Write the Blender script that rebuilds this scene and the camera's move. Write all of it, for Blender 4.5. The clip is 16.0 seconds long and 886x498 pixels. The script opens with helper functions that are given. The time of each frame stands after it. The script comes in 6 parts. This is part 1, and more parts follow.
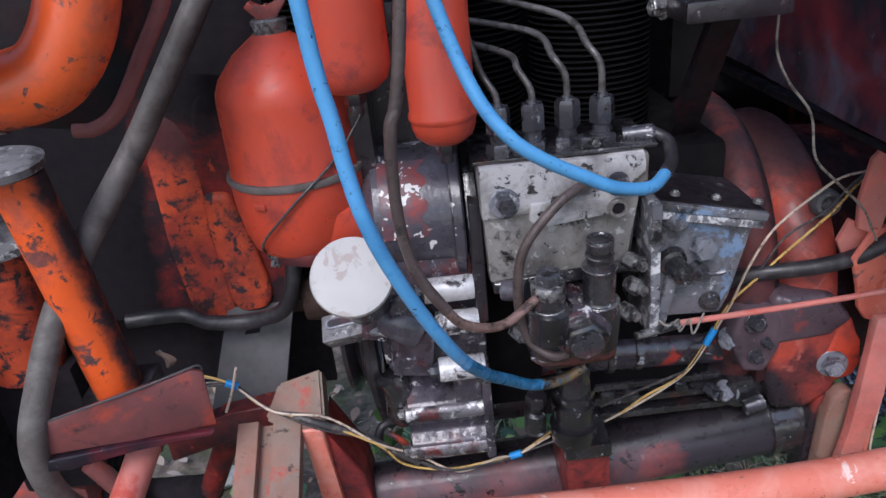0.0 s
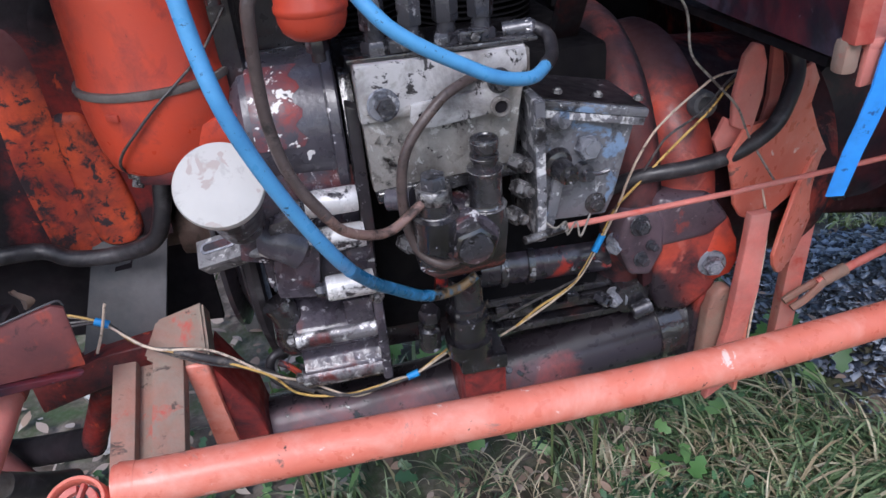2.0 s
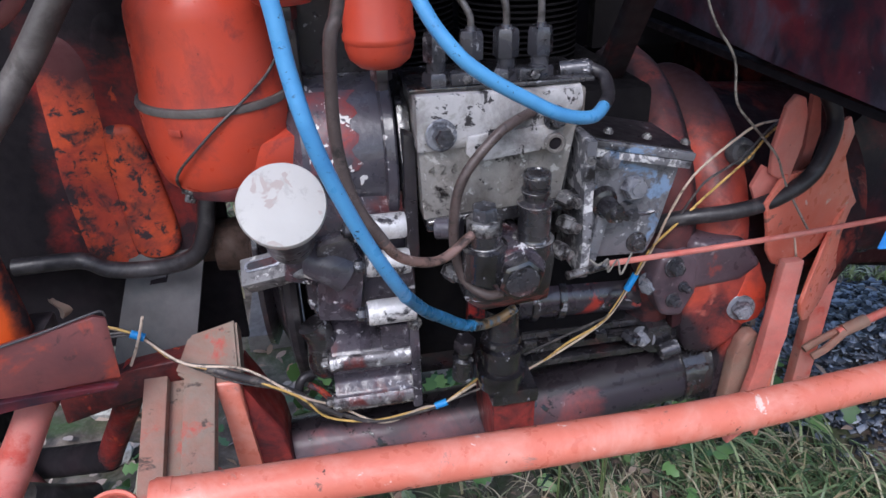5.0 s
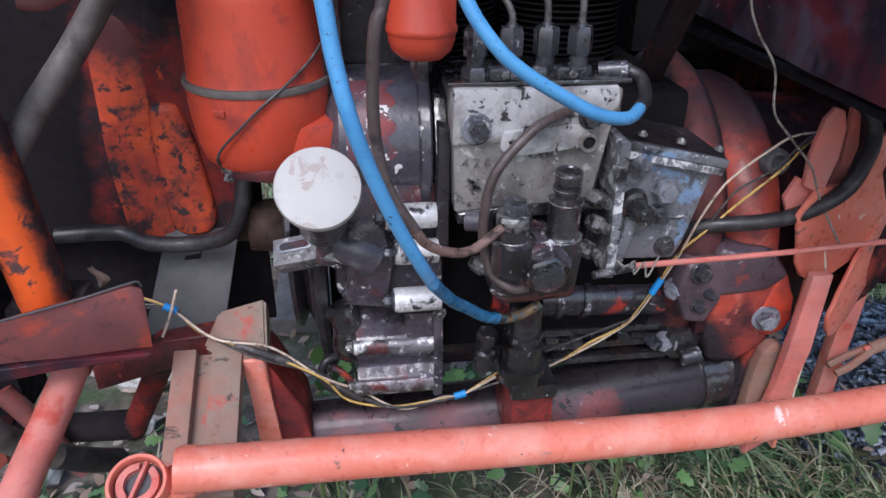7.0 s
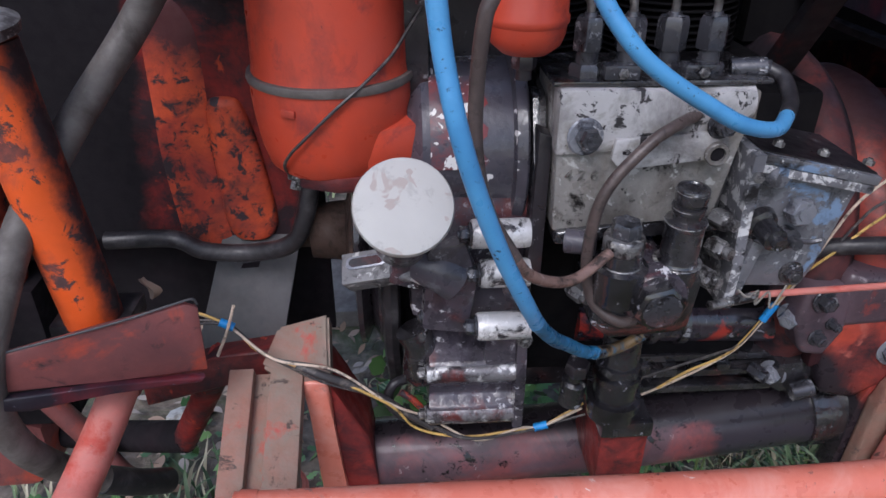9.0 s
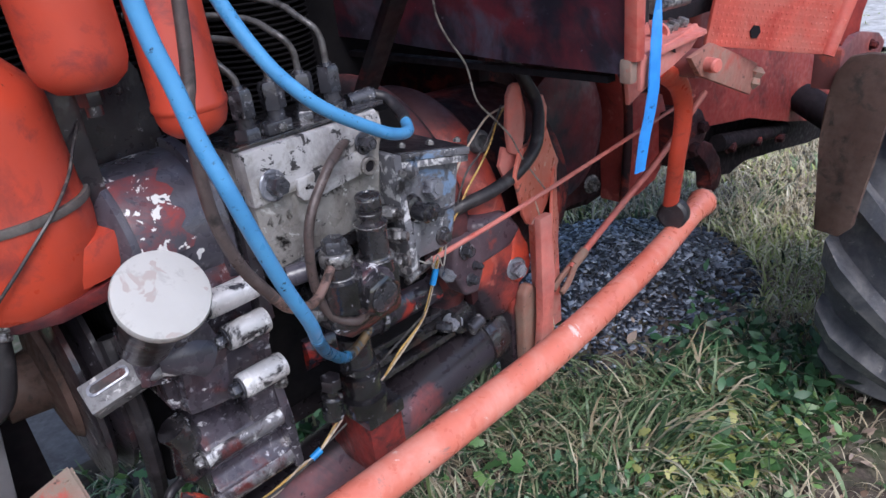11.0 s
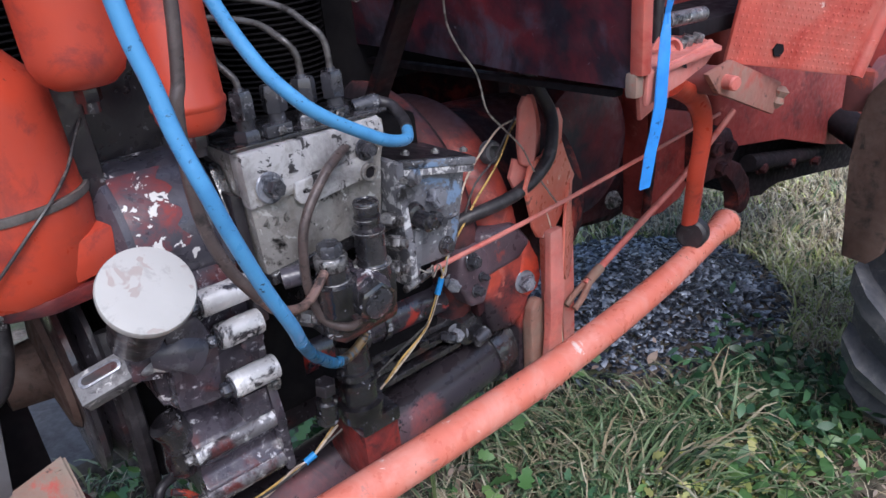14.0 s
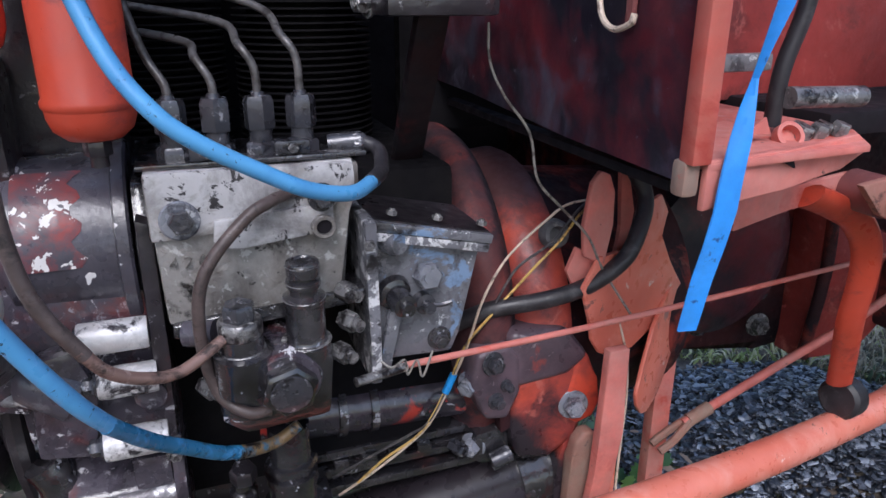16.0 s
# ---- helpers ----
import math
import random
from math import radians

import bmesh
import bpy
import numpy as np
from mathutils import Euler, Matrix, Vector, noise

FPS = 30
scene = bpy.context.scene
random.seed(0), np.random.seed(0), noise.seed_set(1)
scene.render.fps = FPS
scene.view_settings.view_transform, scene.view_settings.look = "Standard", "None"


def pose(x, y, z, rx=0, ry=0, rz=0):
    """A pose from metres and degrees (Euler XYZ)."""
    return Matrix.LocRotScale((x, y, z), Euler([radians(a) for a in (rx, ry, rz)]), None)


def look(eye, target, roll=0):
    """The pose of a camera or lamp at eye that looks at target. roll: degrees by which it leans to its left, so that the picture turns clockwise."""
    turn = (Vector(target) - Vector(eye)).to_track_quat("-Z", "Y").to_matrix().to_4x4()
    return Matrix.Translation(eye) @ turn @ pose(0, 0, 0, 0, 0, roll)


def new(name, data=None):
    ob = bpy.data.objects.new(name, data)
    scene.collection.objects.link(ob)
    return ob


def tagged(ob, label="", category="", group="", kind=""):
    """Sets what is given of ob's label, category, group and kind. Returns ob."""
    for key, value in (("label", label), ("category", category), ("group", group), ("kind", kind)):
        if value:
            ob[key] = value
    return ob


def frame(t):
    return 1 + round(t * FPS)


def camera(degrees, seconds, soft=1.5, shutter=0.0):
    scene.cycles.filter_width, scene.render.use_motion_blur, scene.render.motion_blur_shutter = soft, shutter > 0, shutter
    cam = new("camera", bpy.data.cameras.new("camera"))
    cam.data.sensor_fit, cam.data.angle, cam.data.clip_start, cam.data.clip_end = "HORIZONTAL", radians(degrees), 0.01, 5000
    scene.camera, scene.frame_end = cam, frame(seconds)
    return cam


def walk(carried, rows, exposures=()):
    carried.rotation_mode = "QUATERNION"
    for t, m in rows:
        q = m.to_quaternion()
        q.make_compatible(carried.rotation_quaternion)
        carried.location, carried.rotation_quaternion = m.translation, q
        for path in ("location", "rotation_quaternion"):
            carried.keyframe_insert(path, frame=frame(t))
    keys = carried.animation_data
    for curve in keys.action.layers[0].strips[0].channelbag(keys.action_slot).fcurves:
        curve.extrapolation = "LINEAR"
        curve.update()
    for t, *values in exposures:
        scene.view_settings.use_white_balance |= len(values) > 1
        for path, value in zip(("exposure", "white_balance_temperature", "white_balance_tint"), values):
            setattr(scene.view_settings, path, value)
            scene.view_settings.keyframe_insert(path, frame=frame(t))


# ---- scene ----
cam = camera(65.0, 16.0)
PATH = [
    (0, (-0.014, 0.006, 1.173), (0.007, 1.801, 0.291), -6.1),
    (0.5, (-0.016, -0.004, 1.162), (0.075, 1.787, 0.276), -5.6),
    (1, (-0.027, -0.011, 1.156), (0.073, 1.77, 0.252), -5.8),
    (1.5, (-0.009, -0.004, 1.138), (0.191, 1.729, 0.16), -4.9),
    (2, (-0.001, 0.009, 1.122), (0.276, 1.707, 0.102), -5.0),
    (2.5, (0.0, 0.015, 1.118), (0.339, 1.7, 0.097), -4.7),
    (3, (-0.012, 0.016, 1.119), (0.35, 1.709, 0.118), -3.6),
    (3.5, (-0.033, 0.02, 1.122), (0.302, 1.73, 0.141), -2.5),
    (4, (-0.047, 0.025, 1.126), (0.287, 1.744, 0.16), -1.5),
    (4.2, (-0.049, 0.024, 1.125), (0.285, 1.751, 0.172), -1.6),
    (6.3, (-0.053, 0.001, 1.13), (0.187, 1.749, 0.188), 0.5),
    (6.5, (-0.06, 0.002, 1.128), (0.179, 1.746, 0.177), 1.1),
    (7, (-0.056, 0.003, 1.127), (0.185, 1.745, 0.174), 0.8),
    (7.5, (-0.063, 0.0, 1.124), (0.139, 1.742, 0.162), 0.8),
    (8, (-0.075, -0.005, 1.128), (0.046, 1.755, 0.187), 1.9),
    (8.5, (-0.075, 0.03, 1.127), (0.077, 1.779, 0.17), 3.6),
    (9, (-0.088, 0.096, 1.116), (0.035, 1.823, 0.115), 0.4),
    (9.5, (-0.19, 0.109, 1.124), (0.624, 1.684, 0.199), -8.6),
    (10, (-0.232, 0.09, 1.13), (0.832, 1.511, 0.209), -7.8),
    (10.2, (-0.234, 0.084, 1.133), (0.913, 1.457, 0.24), -8.7),
    (12.3, (-0.194, 0.009, 1.13), (0.989, 1.359, 0.247), -5.5),
    (12.5, (-0.197, 0.018, 1.129), (0.989, 1.371, 0.254), -5.4),
    (13, (-0.198, 0.021, 1.127), (0.947, 1.421, 0.274), -5.9),
    (13.5, (-0.196, 0.03, 1.128), (0.926, 1.443, 0.265), -5.9),
    (14, (-0.192, 0.029, 1.126), (0.925, 1.456, 0.28), -5.8),
    (14.5, (-0.195, 0.026, 1.128), (0.915, 1.461, 0.288), -5.9),
    (15, (-0.199, 0.027, 1.128), (0.914, 1.452, 0.273), -6.0),
    (15.5, (-0.128, 0.050, 1.119), (0.905, 1.568, 0.330), -4.3),
    (16, (0.066, 0.071, 1.080), (0.708, 1.838, 0.397), 0.0),
]
walk(cam, [(t, look(eye, target, roll)) for t, eye, target, roll in PATH], [(0, 0.05, 5850, 13), (1.0, 0.20, 5850, 13), (8.3, 0.20, 5850, 13), (9.0, -0.12, 5850, 13), (9.6, 0.22, 5850, 13), (15.0, 0.20, 5850, 13), (15.6, 0.12, 5850, 13), (16, 0.14, 5850, 13)])

# ---- light ----
world = bpy.data.worlds.new("overcast_sky")
scene.world = world
world.use_nodes = True
wn, wl = world.node_tree.nodes, world.node_tree.links
sky = wn.new("ShaderNodeTexSky")
sky.sky_type, sky.sun_disc = "NISHITA", False
sky.sun_elevation, sky.sun_rotation = radians(49), radians(203)
sky.air_density, sky.dust_density, sky.ozone_density = 1.3, 3.0, 1.5
wl.new(sky.outputs[0], wn["Background"].inputs[0])
wn["Background"].inputs[1].default_value = 0.15
sun = new("sun", bpy.data.lights.new("sun", "SUN"))
sun.data.energy, sun.data.angle, sun.data.color = 1.55, radians(26), (1.0, 0.97, 0.96)
sun.matrix_world = look((-0.95, -2.25, 2.8), (0, 0, 0))


# ---- materials ----
def mat(name, layers, rough=0.6, metal=0.0, bump=0.15, bump_scale=180.0, spec=0.5, tone=(0.75, 1.25), coat=0.0, zones=()):
    """Colours laid over one another through noise. layers: the base colour first, then
    (colour, noise scale, threshold, softness, roughness, detail). zones: oil, darker tones and painted shade that
    cover one side of the thing up to a ragged border: (colour, direction, distance, softness, roughness)."""
    m = bpy.data.materials.new(name)
    m.use_nodes = True
    n, l = m.node_tree.nodes, m.node_tree.links
    b = n["Principled BSDF"]
    b.inputs["Metallic"].default_value = metal
    b.inputs["Specular IOR Level"].default_value = spec
    b.inputs["Coat Weight"].default_value, b.inputs["Coat Roughness"].default_value = coat, 0.05
    b.inputs["Coat IOR"].default_value = 1.6
    co = n.new("ShaderNodeTexCoord").outputs["Object"]
    col = n.new("ShaderNodeRGB")
    col.outputs[0].default_value = (*layers[0], 1)
    rv = n.new("ShaderNodeValue")
    rv.outputs[0].default_value = rough
    r_out = rv.outputs[0]
    # slow change of tone over the base
    n0 = n.new("ShaderNodeTexNoise")
    n0.inputs["Scale"].default_value, n0.inputs["Detail"].default_value = 22.0, 9.0
    n0.inputs["Roughness"].default_value = 0.68
    l.new(co, n0.inputs["Vector"])
    mr0 = n.new("ShaderNodeMapRange")
    mr0.inputs[1].default_value, mr0.inputs[2].default_value = 0.3, 0.7
    mr0.inputs[3].default_value, mr0.inputs[4].default_value = tone
    l.new(n0.outputs[0], mr0.inputs[0])
    hs = n.new("ShaderNodeHueSaturation")
    l.new(mr0.outputs[0], hs.inputs["Value"])
    l.new(col.outputs[0], hs.inputs["Color"])
    c_out = hs.outputs[0]
    for k, (c, scale, at, soft, ro, detail) in enumerate(layers[1:]):
        t = n.new("ShaderNodeTexNoise")
        t.inputs["Scale"].default_value, t.inputs["Detail"].default_value, t.inputs["Roughness"].default_value = scale, detail, 0.68
        t.inputs["Distortion"].default_value = 0.4
        mp = n.new("ShaderNodeMapping")
        mp.inputs["Location"].default_value = (3.7 * k + len(name), 1.3 * k, 2.1 * k)
        l.new(co, mp.inputs[0])
        l.new(mp.outputs[0], t.inputs["Vector"])
        r = n.new("ShaderNodeMapRange")
        r.inputs[1].default_value, r.inputs[2].default_value = at - soft, at + soft
        l.new(t.outputs[0], r.inputs[0])
        mx = n.new("ShaderNodeMix")
        mx.data_type = "RGBA"
        l.new(r.outputs[0], mx.inputs[0])
        l.new(c_out, mx.inputs[6])
        mx.inputs[7].default_value = (*c, 1)
        c_out = mx.outputs[2]
        rm = n.new("ShaderNodeMix")
        l.new(r.outputs[0], rm.inputs[0])
        l.new(r_out, rm.inputs[2])
        rm.inputs[3].default_value = ro
        r_out = rm.outputs[0]
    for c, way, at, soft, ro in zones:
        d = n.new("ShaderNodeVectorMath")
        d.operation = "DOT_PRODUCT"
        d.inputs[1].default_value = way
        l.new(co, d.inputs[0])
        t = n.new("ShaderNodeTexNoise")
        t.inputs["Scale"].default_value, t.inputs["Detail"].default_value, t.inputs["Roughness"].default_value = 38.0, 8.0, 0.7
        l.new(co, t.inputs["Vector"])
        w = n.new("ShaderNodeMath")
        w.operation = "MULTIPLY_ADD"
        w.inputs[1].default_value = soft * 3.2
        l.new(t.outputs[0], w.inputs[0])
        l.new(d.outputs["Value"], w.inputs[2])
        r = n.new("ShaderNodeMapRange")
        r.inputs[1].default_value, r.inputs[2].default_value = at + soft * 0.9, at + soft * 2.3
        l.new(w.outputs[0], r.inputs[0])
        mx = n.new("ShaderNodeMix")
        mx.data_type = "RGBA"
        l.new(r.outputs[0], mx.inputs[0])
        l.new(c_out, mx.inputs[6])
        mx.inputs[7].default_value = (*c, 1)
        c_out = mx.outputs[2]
        rm = n.new("ShaderNodeMix")
        l.new(r.outputs[0], rm.inputs[0])
        l.new(r_out, rm.inputs[2])
        rm.inputs[3].default_value = ro
        r_out = rm.outputs[0]
    # fine change of gloss from dust and finger marks
    tg = n.new("ShaderNodeTexNoise")
    tg.inputs["Scale"].default_value, tg.inputs["Detail"].default_value = 70.0, 7.0
    l.new(co, tg.inputs["Vector"])
    mg = n.new("ShaderNodeMapRange")
    mg.inputs[1].default_value, mg.inputs[2].default_value, mg.inputs[3].default_value, mg.inputs[4].default_value = 0.35, 0.65, 0.72, 1.3
    l.new(tg.outputs[0], mg.inputs[0])
    gl = n.new("ShaderNodeMath")
    gl.operation = "MULTIPLY"
    l.new(r_out, gl.inputs[0])
    l.new(mg.outputs[0], gl.inputs[1])
    l.new(c_out, b.inputs["Base Color"])
    l.new(gl.outputs[0], b.inputs["Roughness"])
    if bump:
        t = n.new("ShaderNodeTexNoise")
        t.inputs["Scale"].default_value, t.inputs["Detail"].default_value = bump_scale, 6.0
        l.new(co, t.inputs["Vector"])
        bp = n.new("ShaderNodeBump")
        bp.inputs["Strength"].default_value, bp.inputs["Distance"].default_value = bump, 0.004
        l.new(t.outputs[0], bp.inputs["Height"])
        l.new(bp.outputs[0], b.inputs["Normal"])
        l.new(bp.outputs[0], b.inputs["Coat Normal"])
    return m


GRIME, OIL, DUST = (0.014, 0.012, 0.018), (0.007, 0.006, 0.009), (0.20, 0.13, 0.13)
M_RED = mat("red_paint", [(0.60, 0.070, 0.032), ((0.50, 0.074, 0.048), 9, 0.56, 0.18, 0.45, 4), ((0.16, 0.036, 0.034), 7, 0.655, 0.09, 0.55, 7), (GRIME, 110, 0.705, 0.02, 0.6, 5), ((0.28, 0.045, 0.040), 26, 0.62, 0.07, 0.5, 8)], 0.36, bump=0.04, tone=(0.92, 1.08))
M_REDDIRT = mat("grimy_red_paint", [(0.33, 0.040, 0.032), ((0.018, 0.014, 0.020), 7, 0.50, 0.12, 0.45, 7), ((0.022, 0.017, 0.022), 30, 0.59, 0.08, 0.5, 9), ((0.58, 0.085, 0.040), 50, 0.66, 0.03, 0.5, 7)], 0.46, bump=0.2)
# The zone turns the ribs a darker red towards the top.
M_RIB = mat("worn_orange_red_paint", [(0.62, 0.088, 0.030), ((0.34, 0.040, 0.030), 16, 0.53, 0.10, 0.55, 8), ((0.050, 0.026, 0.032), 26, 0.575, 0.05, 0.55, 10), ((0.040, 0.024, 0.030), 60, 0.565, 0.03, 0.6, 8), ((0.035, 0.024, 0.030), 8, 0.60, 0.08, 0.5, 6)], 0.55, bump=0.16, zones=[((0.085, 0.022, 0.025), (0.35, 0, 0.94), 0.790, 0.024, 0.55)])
# Zones paint the deep shade beside and above the ribs over grimy paint.
M_SHADERED = mat("sooty_shroud_paint", [(0.036, 0.023, 0.028), ((0.28, 0.030, 0.025), 13, 0.555, 0.09, 0.55, 9), ((0.50, 0.07, 0.03), 40, 0.65, 0.03, 0.6, 8)], 0.5, bump=0.2, spec=0.2, zones=[((0.012, 0.010, 0.013), (-1, 0, 0.12), 0.435, 0.012, 0.7), ((0.014, 0.011, 0.014), (0.2, 0, 1.0), 0.945, 0.03, 0.7)])
M_ORANGE = mat("orange_paint", [(0.80, 0.115, 0.020), ((0.09, 0.045, 0.045), 60, 0.615, 0.015, 0.7, 6), ((0.42, 0.085, 0.05), 12, 0.57, 0.08, 0.6, 7)], 0.36, bump=0.06, spec=0.8, tone=(0.9, 1.1))
# The zone blackens the right side of the post.
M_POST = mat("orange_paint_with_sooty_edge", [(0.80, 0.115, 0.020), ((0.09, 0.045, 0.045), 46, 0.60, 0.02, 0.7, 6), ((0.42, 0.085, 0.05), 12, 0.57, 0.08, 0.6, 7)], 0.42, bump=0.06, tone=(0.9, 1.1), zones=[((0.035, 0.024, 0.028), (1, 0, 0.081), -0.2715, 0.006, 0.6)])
M_SALMON = mat("faded_red_paint", [(0.77, 0.240, 0.172), ((0.70, 0.168, 0.112), 7, 0.55, 0.14, 0.36, 6), ((0.81, 0.345, 0.275), 16, 0.58, 0.10, 0.45, 8), ((0.26, 0.12, 0.10), 34, 0.655, 0.014, 0.8, 9), ((0.88, 0.66, 0.60), 40, 0.655, 0.014, 0.5, 7), ((0.36, 0.20, 0.18), 15, 0.655, 0.025, 0.6, 9), ((0.07, 0.035, 0.03), 120, 0.70, 0.02, 0.8, 5)], 0.32, bump=0.07, tone=(0.92, 1.08), coat=0.15)
M_PINK = mat("dusty_red_paint", [(0.63, 0.180, 0.148), ((0.55, 0.235, 0.200), 11, 0.54, 0.12, 0.75, 8), ((0.54, 0.085, 0.060), 22, 0.61, 0.06, 0.5, 8), ((0.14, 0.07, 0.06), 60, 0.67, 0.02, 0.6, 9)], 0.55, bump=0.12)
M_DUSTY = mat("thick_dust_on_red_paint", [(0.32, 0.150, 0.112), ((0.27, 0.215, 0.175), 11, 0.50, 0.12, 0.85, 8), ((0.46, 0.085, 0.06), 20, 0.64, 0.05, 0.6, 8), ((0.10, 0.07, 0.06), 45, 0.635, 0.03, 0.8, 8)], 0.65, bump=0.2)
M_RUSTDUST = mat("dust_film_on_red_steel", [(0.36, 0.120, 0.095), ((0.33, 0.185, 0.145), 9, 0.50, 0.12, 0.85, 8), ((0.44, 0.085, 0.065), 18, 0.60, 0.06, 0.7, 8), ((0.12, 0.06, 0.05), 45, 0.64, 0.03, 0.8, 8)], 0.6, bump=0.2)
M_REDDARK = mat("dull_dark_red_paint", [(0.27, 0.034, 0.030), ((0.022, 0.017, 0.024), 8, 0.57, 0.10, 0.6, 8), ((0.34, 0.045, 0.035), 20, 0.61, 0.08, 0.5, 8)], 0.6, bump=0.12, spec=0.3)
# First zone is oil at the lower left; the second darkens the top.
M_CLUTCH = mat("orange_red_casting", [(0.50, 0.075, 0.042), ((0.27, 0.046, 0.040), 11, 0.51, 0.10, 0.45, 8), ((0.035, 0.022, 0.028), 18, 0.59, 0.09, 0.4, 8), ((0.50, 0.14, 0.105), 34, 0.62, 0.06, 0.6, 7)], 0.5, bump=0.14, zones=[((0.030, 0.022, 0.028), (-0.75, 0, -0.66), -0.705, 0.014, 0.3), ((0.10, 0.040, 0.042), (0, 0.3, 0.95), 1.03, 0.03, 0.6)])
# Zones paint shade over the shell's upper left and into its groove.
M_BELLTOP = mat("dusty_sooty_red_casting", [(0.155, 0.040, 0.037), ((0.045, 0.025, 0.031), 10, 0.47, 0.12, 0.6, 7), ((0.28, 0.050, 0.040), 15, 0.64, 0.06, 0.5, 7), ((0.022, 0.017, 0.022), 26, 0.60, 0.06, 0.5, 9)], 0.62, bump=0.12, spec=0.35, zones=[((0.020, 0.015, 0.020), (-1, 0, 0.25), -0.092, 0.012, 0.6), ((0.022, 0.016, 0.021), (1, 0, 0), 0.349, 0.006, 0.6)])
M_BELLPAD = mat("oily_purple_grey_casting", [(0.115, 0.080, 0.098), ((0.055, 0.042, 0.054), 16, 0.54, 0.10, 0.3, 7), ((0.36, 0.062, 0.045), 14, 0.63, 0.05, 0.45, 7), ((0.30, 0.25, 0.27), 80, 0.66, 0.03, 0.4, 7)], 0.4, bump=0.1, coat=0.15)
M_WEB = mat("dusky_red_bracket_paint", [(0.25, 0.078, 0.074), ((0.15, 0.060, 0.064), 7, 0.53, 0.14, 0.5, 8), ((0.46, 0.080, 0.050), 13, 0.585, 0.06, 0.45, 7), ((0.035, 0.026, 0.032), 30, 0.64, 0.05, 0.5, 9)], 0.45, bump=0.1)
M_STRUT = mat("sooty_dark_red_strut", [(0.022, 0.010, 0.012), ((0.014, 0.018, 0.022), 10, 0.52, 0.12, 0.6, 7), ((0.10, 0.020, 0.019), 18, 0.64, 0.06, 0.5, 7)], 0.6, bump=0.1, spec=0.25)
M_GEARRED = mat("dull_red_gearbox_paint", [(0.34, 0.050, 0.044), ((0.24, 0.034, 0.032), 6, 0.52, 0.12, 0.5, 8), ((0.060, 0.022, 0.024), 10, 0.60, 0.09, 0.6, 8), ((0.46, 0.13, 0.11), 28, 0.63, 0.05, 0.7, 8)], 0.5, bump=0.12)
# Near-black metal; on the closing wall it stands in for shade.
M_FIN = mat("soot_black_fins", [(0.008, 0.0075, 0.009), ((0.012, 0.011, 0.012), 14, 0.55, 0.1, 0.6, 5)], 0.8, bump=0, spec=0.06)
M_NUT = mat("pale_worn_bolt", [(0.27, 0.28, 0.32), ((0.08, 0.08, 0.10), 60, 0.57, 0.05, 0.3, 8), ((0.60, 0.60, 0.63), 90, 0.64, 0.02, 0.3, 6)], 0.32, metal=0.3, bump=0.12)
M_PATCH = mat("red_patch_with_white_chips", [(0.078, 0.072, 0.092), ((0.30, 0.048, 0.044), 16, 0.52, 0.10, 0.4, 6), ((0.078, 0.072, 0.092), 30, 0.60, 0.05, 0.4, 7), ((0.78, 0.76, 0.75), 65, 0.60, 0.010, 0.5, 3)], 0.36, bump=0.1)
M_EDGE = mat("flange_edge_chipped_bare", [(0.16, 0.16, 0.18), ((0.62, 0.62, 0.64), 70, 0.54, 0.02, 0.35, 8), ((0.02, 0.018, 0.02), 40, 0.60, 0.04, 0.3, 8)], 0.35, bump=0.2)
M_CAST = mat("dark_edged_cast_number", [(0.22, 0.21, 0.20), ((0.08, 0.07, 0.065), 70, 0.52, 0.05, 0.5, 6)], 0.5, bump=0.2)
M_PANEL = mat("dusty_red_cab_paint", [(0.56, 0.105, 0.078), ((0.50, 0.16, 0.125), 9, 0.56, 0.12, 0.6, 7), ((0.42, 0.050, 0.036), 18, 0.60, 0.08, 0.5, 8), ((0.76, 0.56, 0.50), 60, 0.68, 0.012, 0.6, 6)], 0.45, bump=0.06)
M_SOOTCAST = mat("sooty_dark_red_casting", [(0.052, 0.016, 0.018), ((0.014, 0.011, 0.016), 7, 0.52, 0.10, 0.6, 8), ((0.26, 0.045, 0.034), 12, 0.60, 0.07, 0.5, 8), ((0.16, 0.07, 0.06), 50, 0.67, 0.03, 0.7, 8)], 0.65, bump=0.15, spec=0.2)
M_BLACKRED = mat("soot_over_red_paint", [(0.016, 0.013, 0.022), ((0.150, 0.016, 0.024), 6, 0.545, 0.10, 0.5, 7), ((0.070, 0.062, 0.092), 12, 0.61, 0.08, 0.5, 9), ((0.16, 0.15, 0.18), 90, 0.68, 0.02, 0.5, 7)], 0.42, bump=0.1)
M_OILRED = mat("oil_stained_mauve_red_steel", [(0.125, 0.072, 0.088), ((0.36, 0.075, 0.070), 7, 0.53, 0.10, 0.45, 6), ((0.060, 0.042, 0.056), 9, 0.56, 0.09, 0.35, 7), ((0.012, 0.010, 0.014), 34, 0.62, 0.03, 0.15, 8), ((0.46, 0.38, 0.40), 60, 0.67, 0.02, 0.4, 8)], 0.5, bump=0.1, bump_scale=60, spec=0.5, coat=0.12, zones=[((0.040, 0.034, 0.046), (1, 0, 0.4), 0.455, 0.035, 0.35), ((0.020, 0.016, 0.020), (0, 1, 1.2), 1.318, 0.010, 0.3)])
M_OILY = mat("oily_black_metal", [(0.021, 0.020, 0.024), ((0.060, 0.054, 0.060), 18, 0.57, 0.08, 0.3, 8), ((0.006, 0.005, 0.006), 12, 0.55, 0.06, 0.15, 8), ((0.42, 0.42, 0.46), 55, 0.64, 0.018, 0.25, 9), ((0.080, 0.026, 0.022), 16, 0.665, 0.05, 0.3, 6)], 0.24, bump=0.35, bump_scale=75, spec=0.7, coat=1.0)
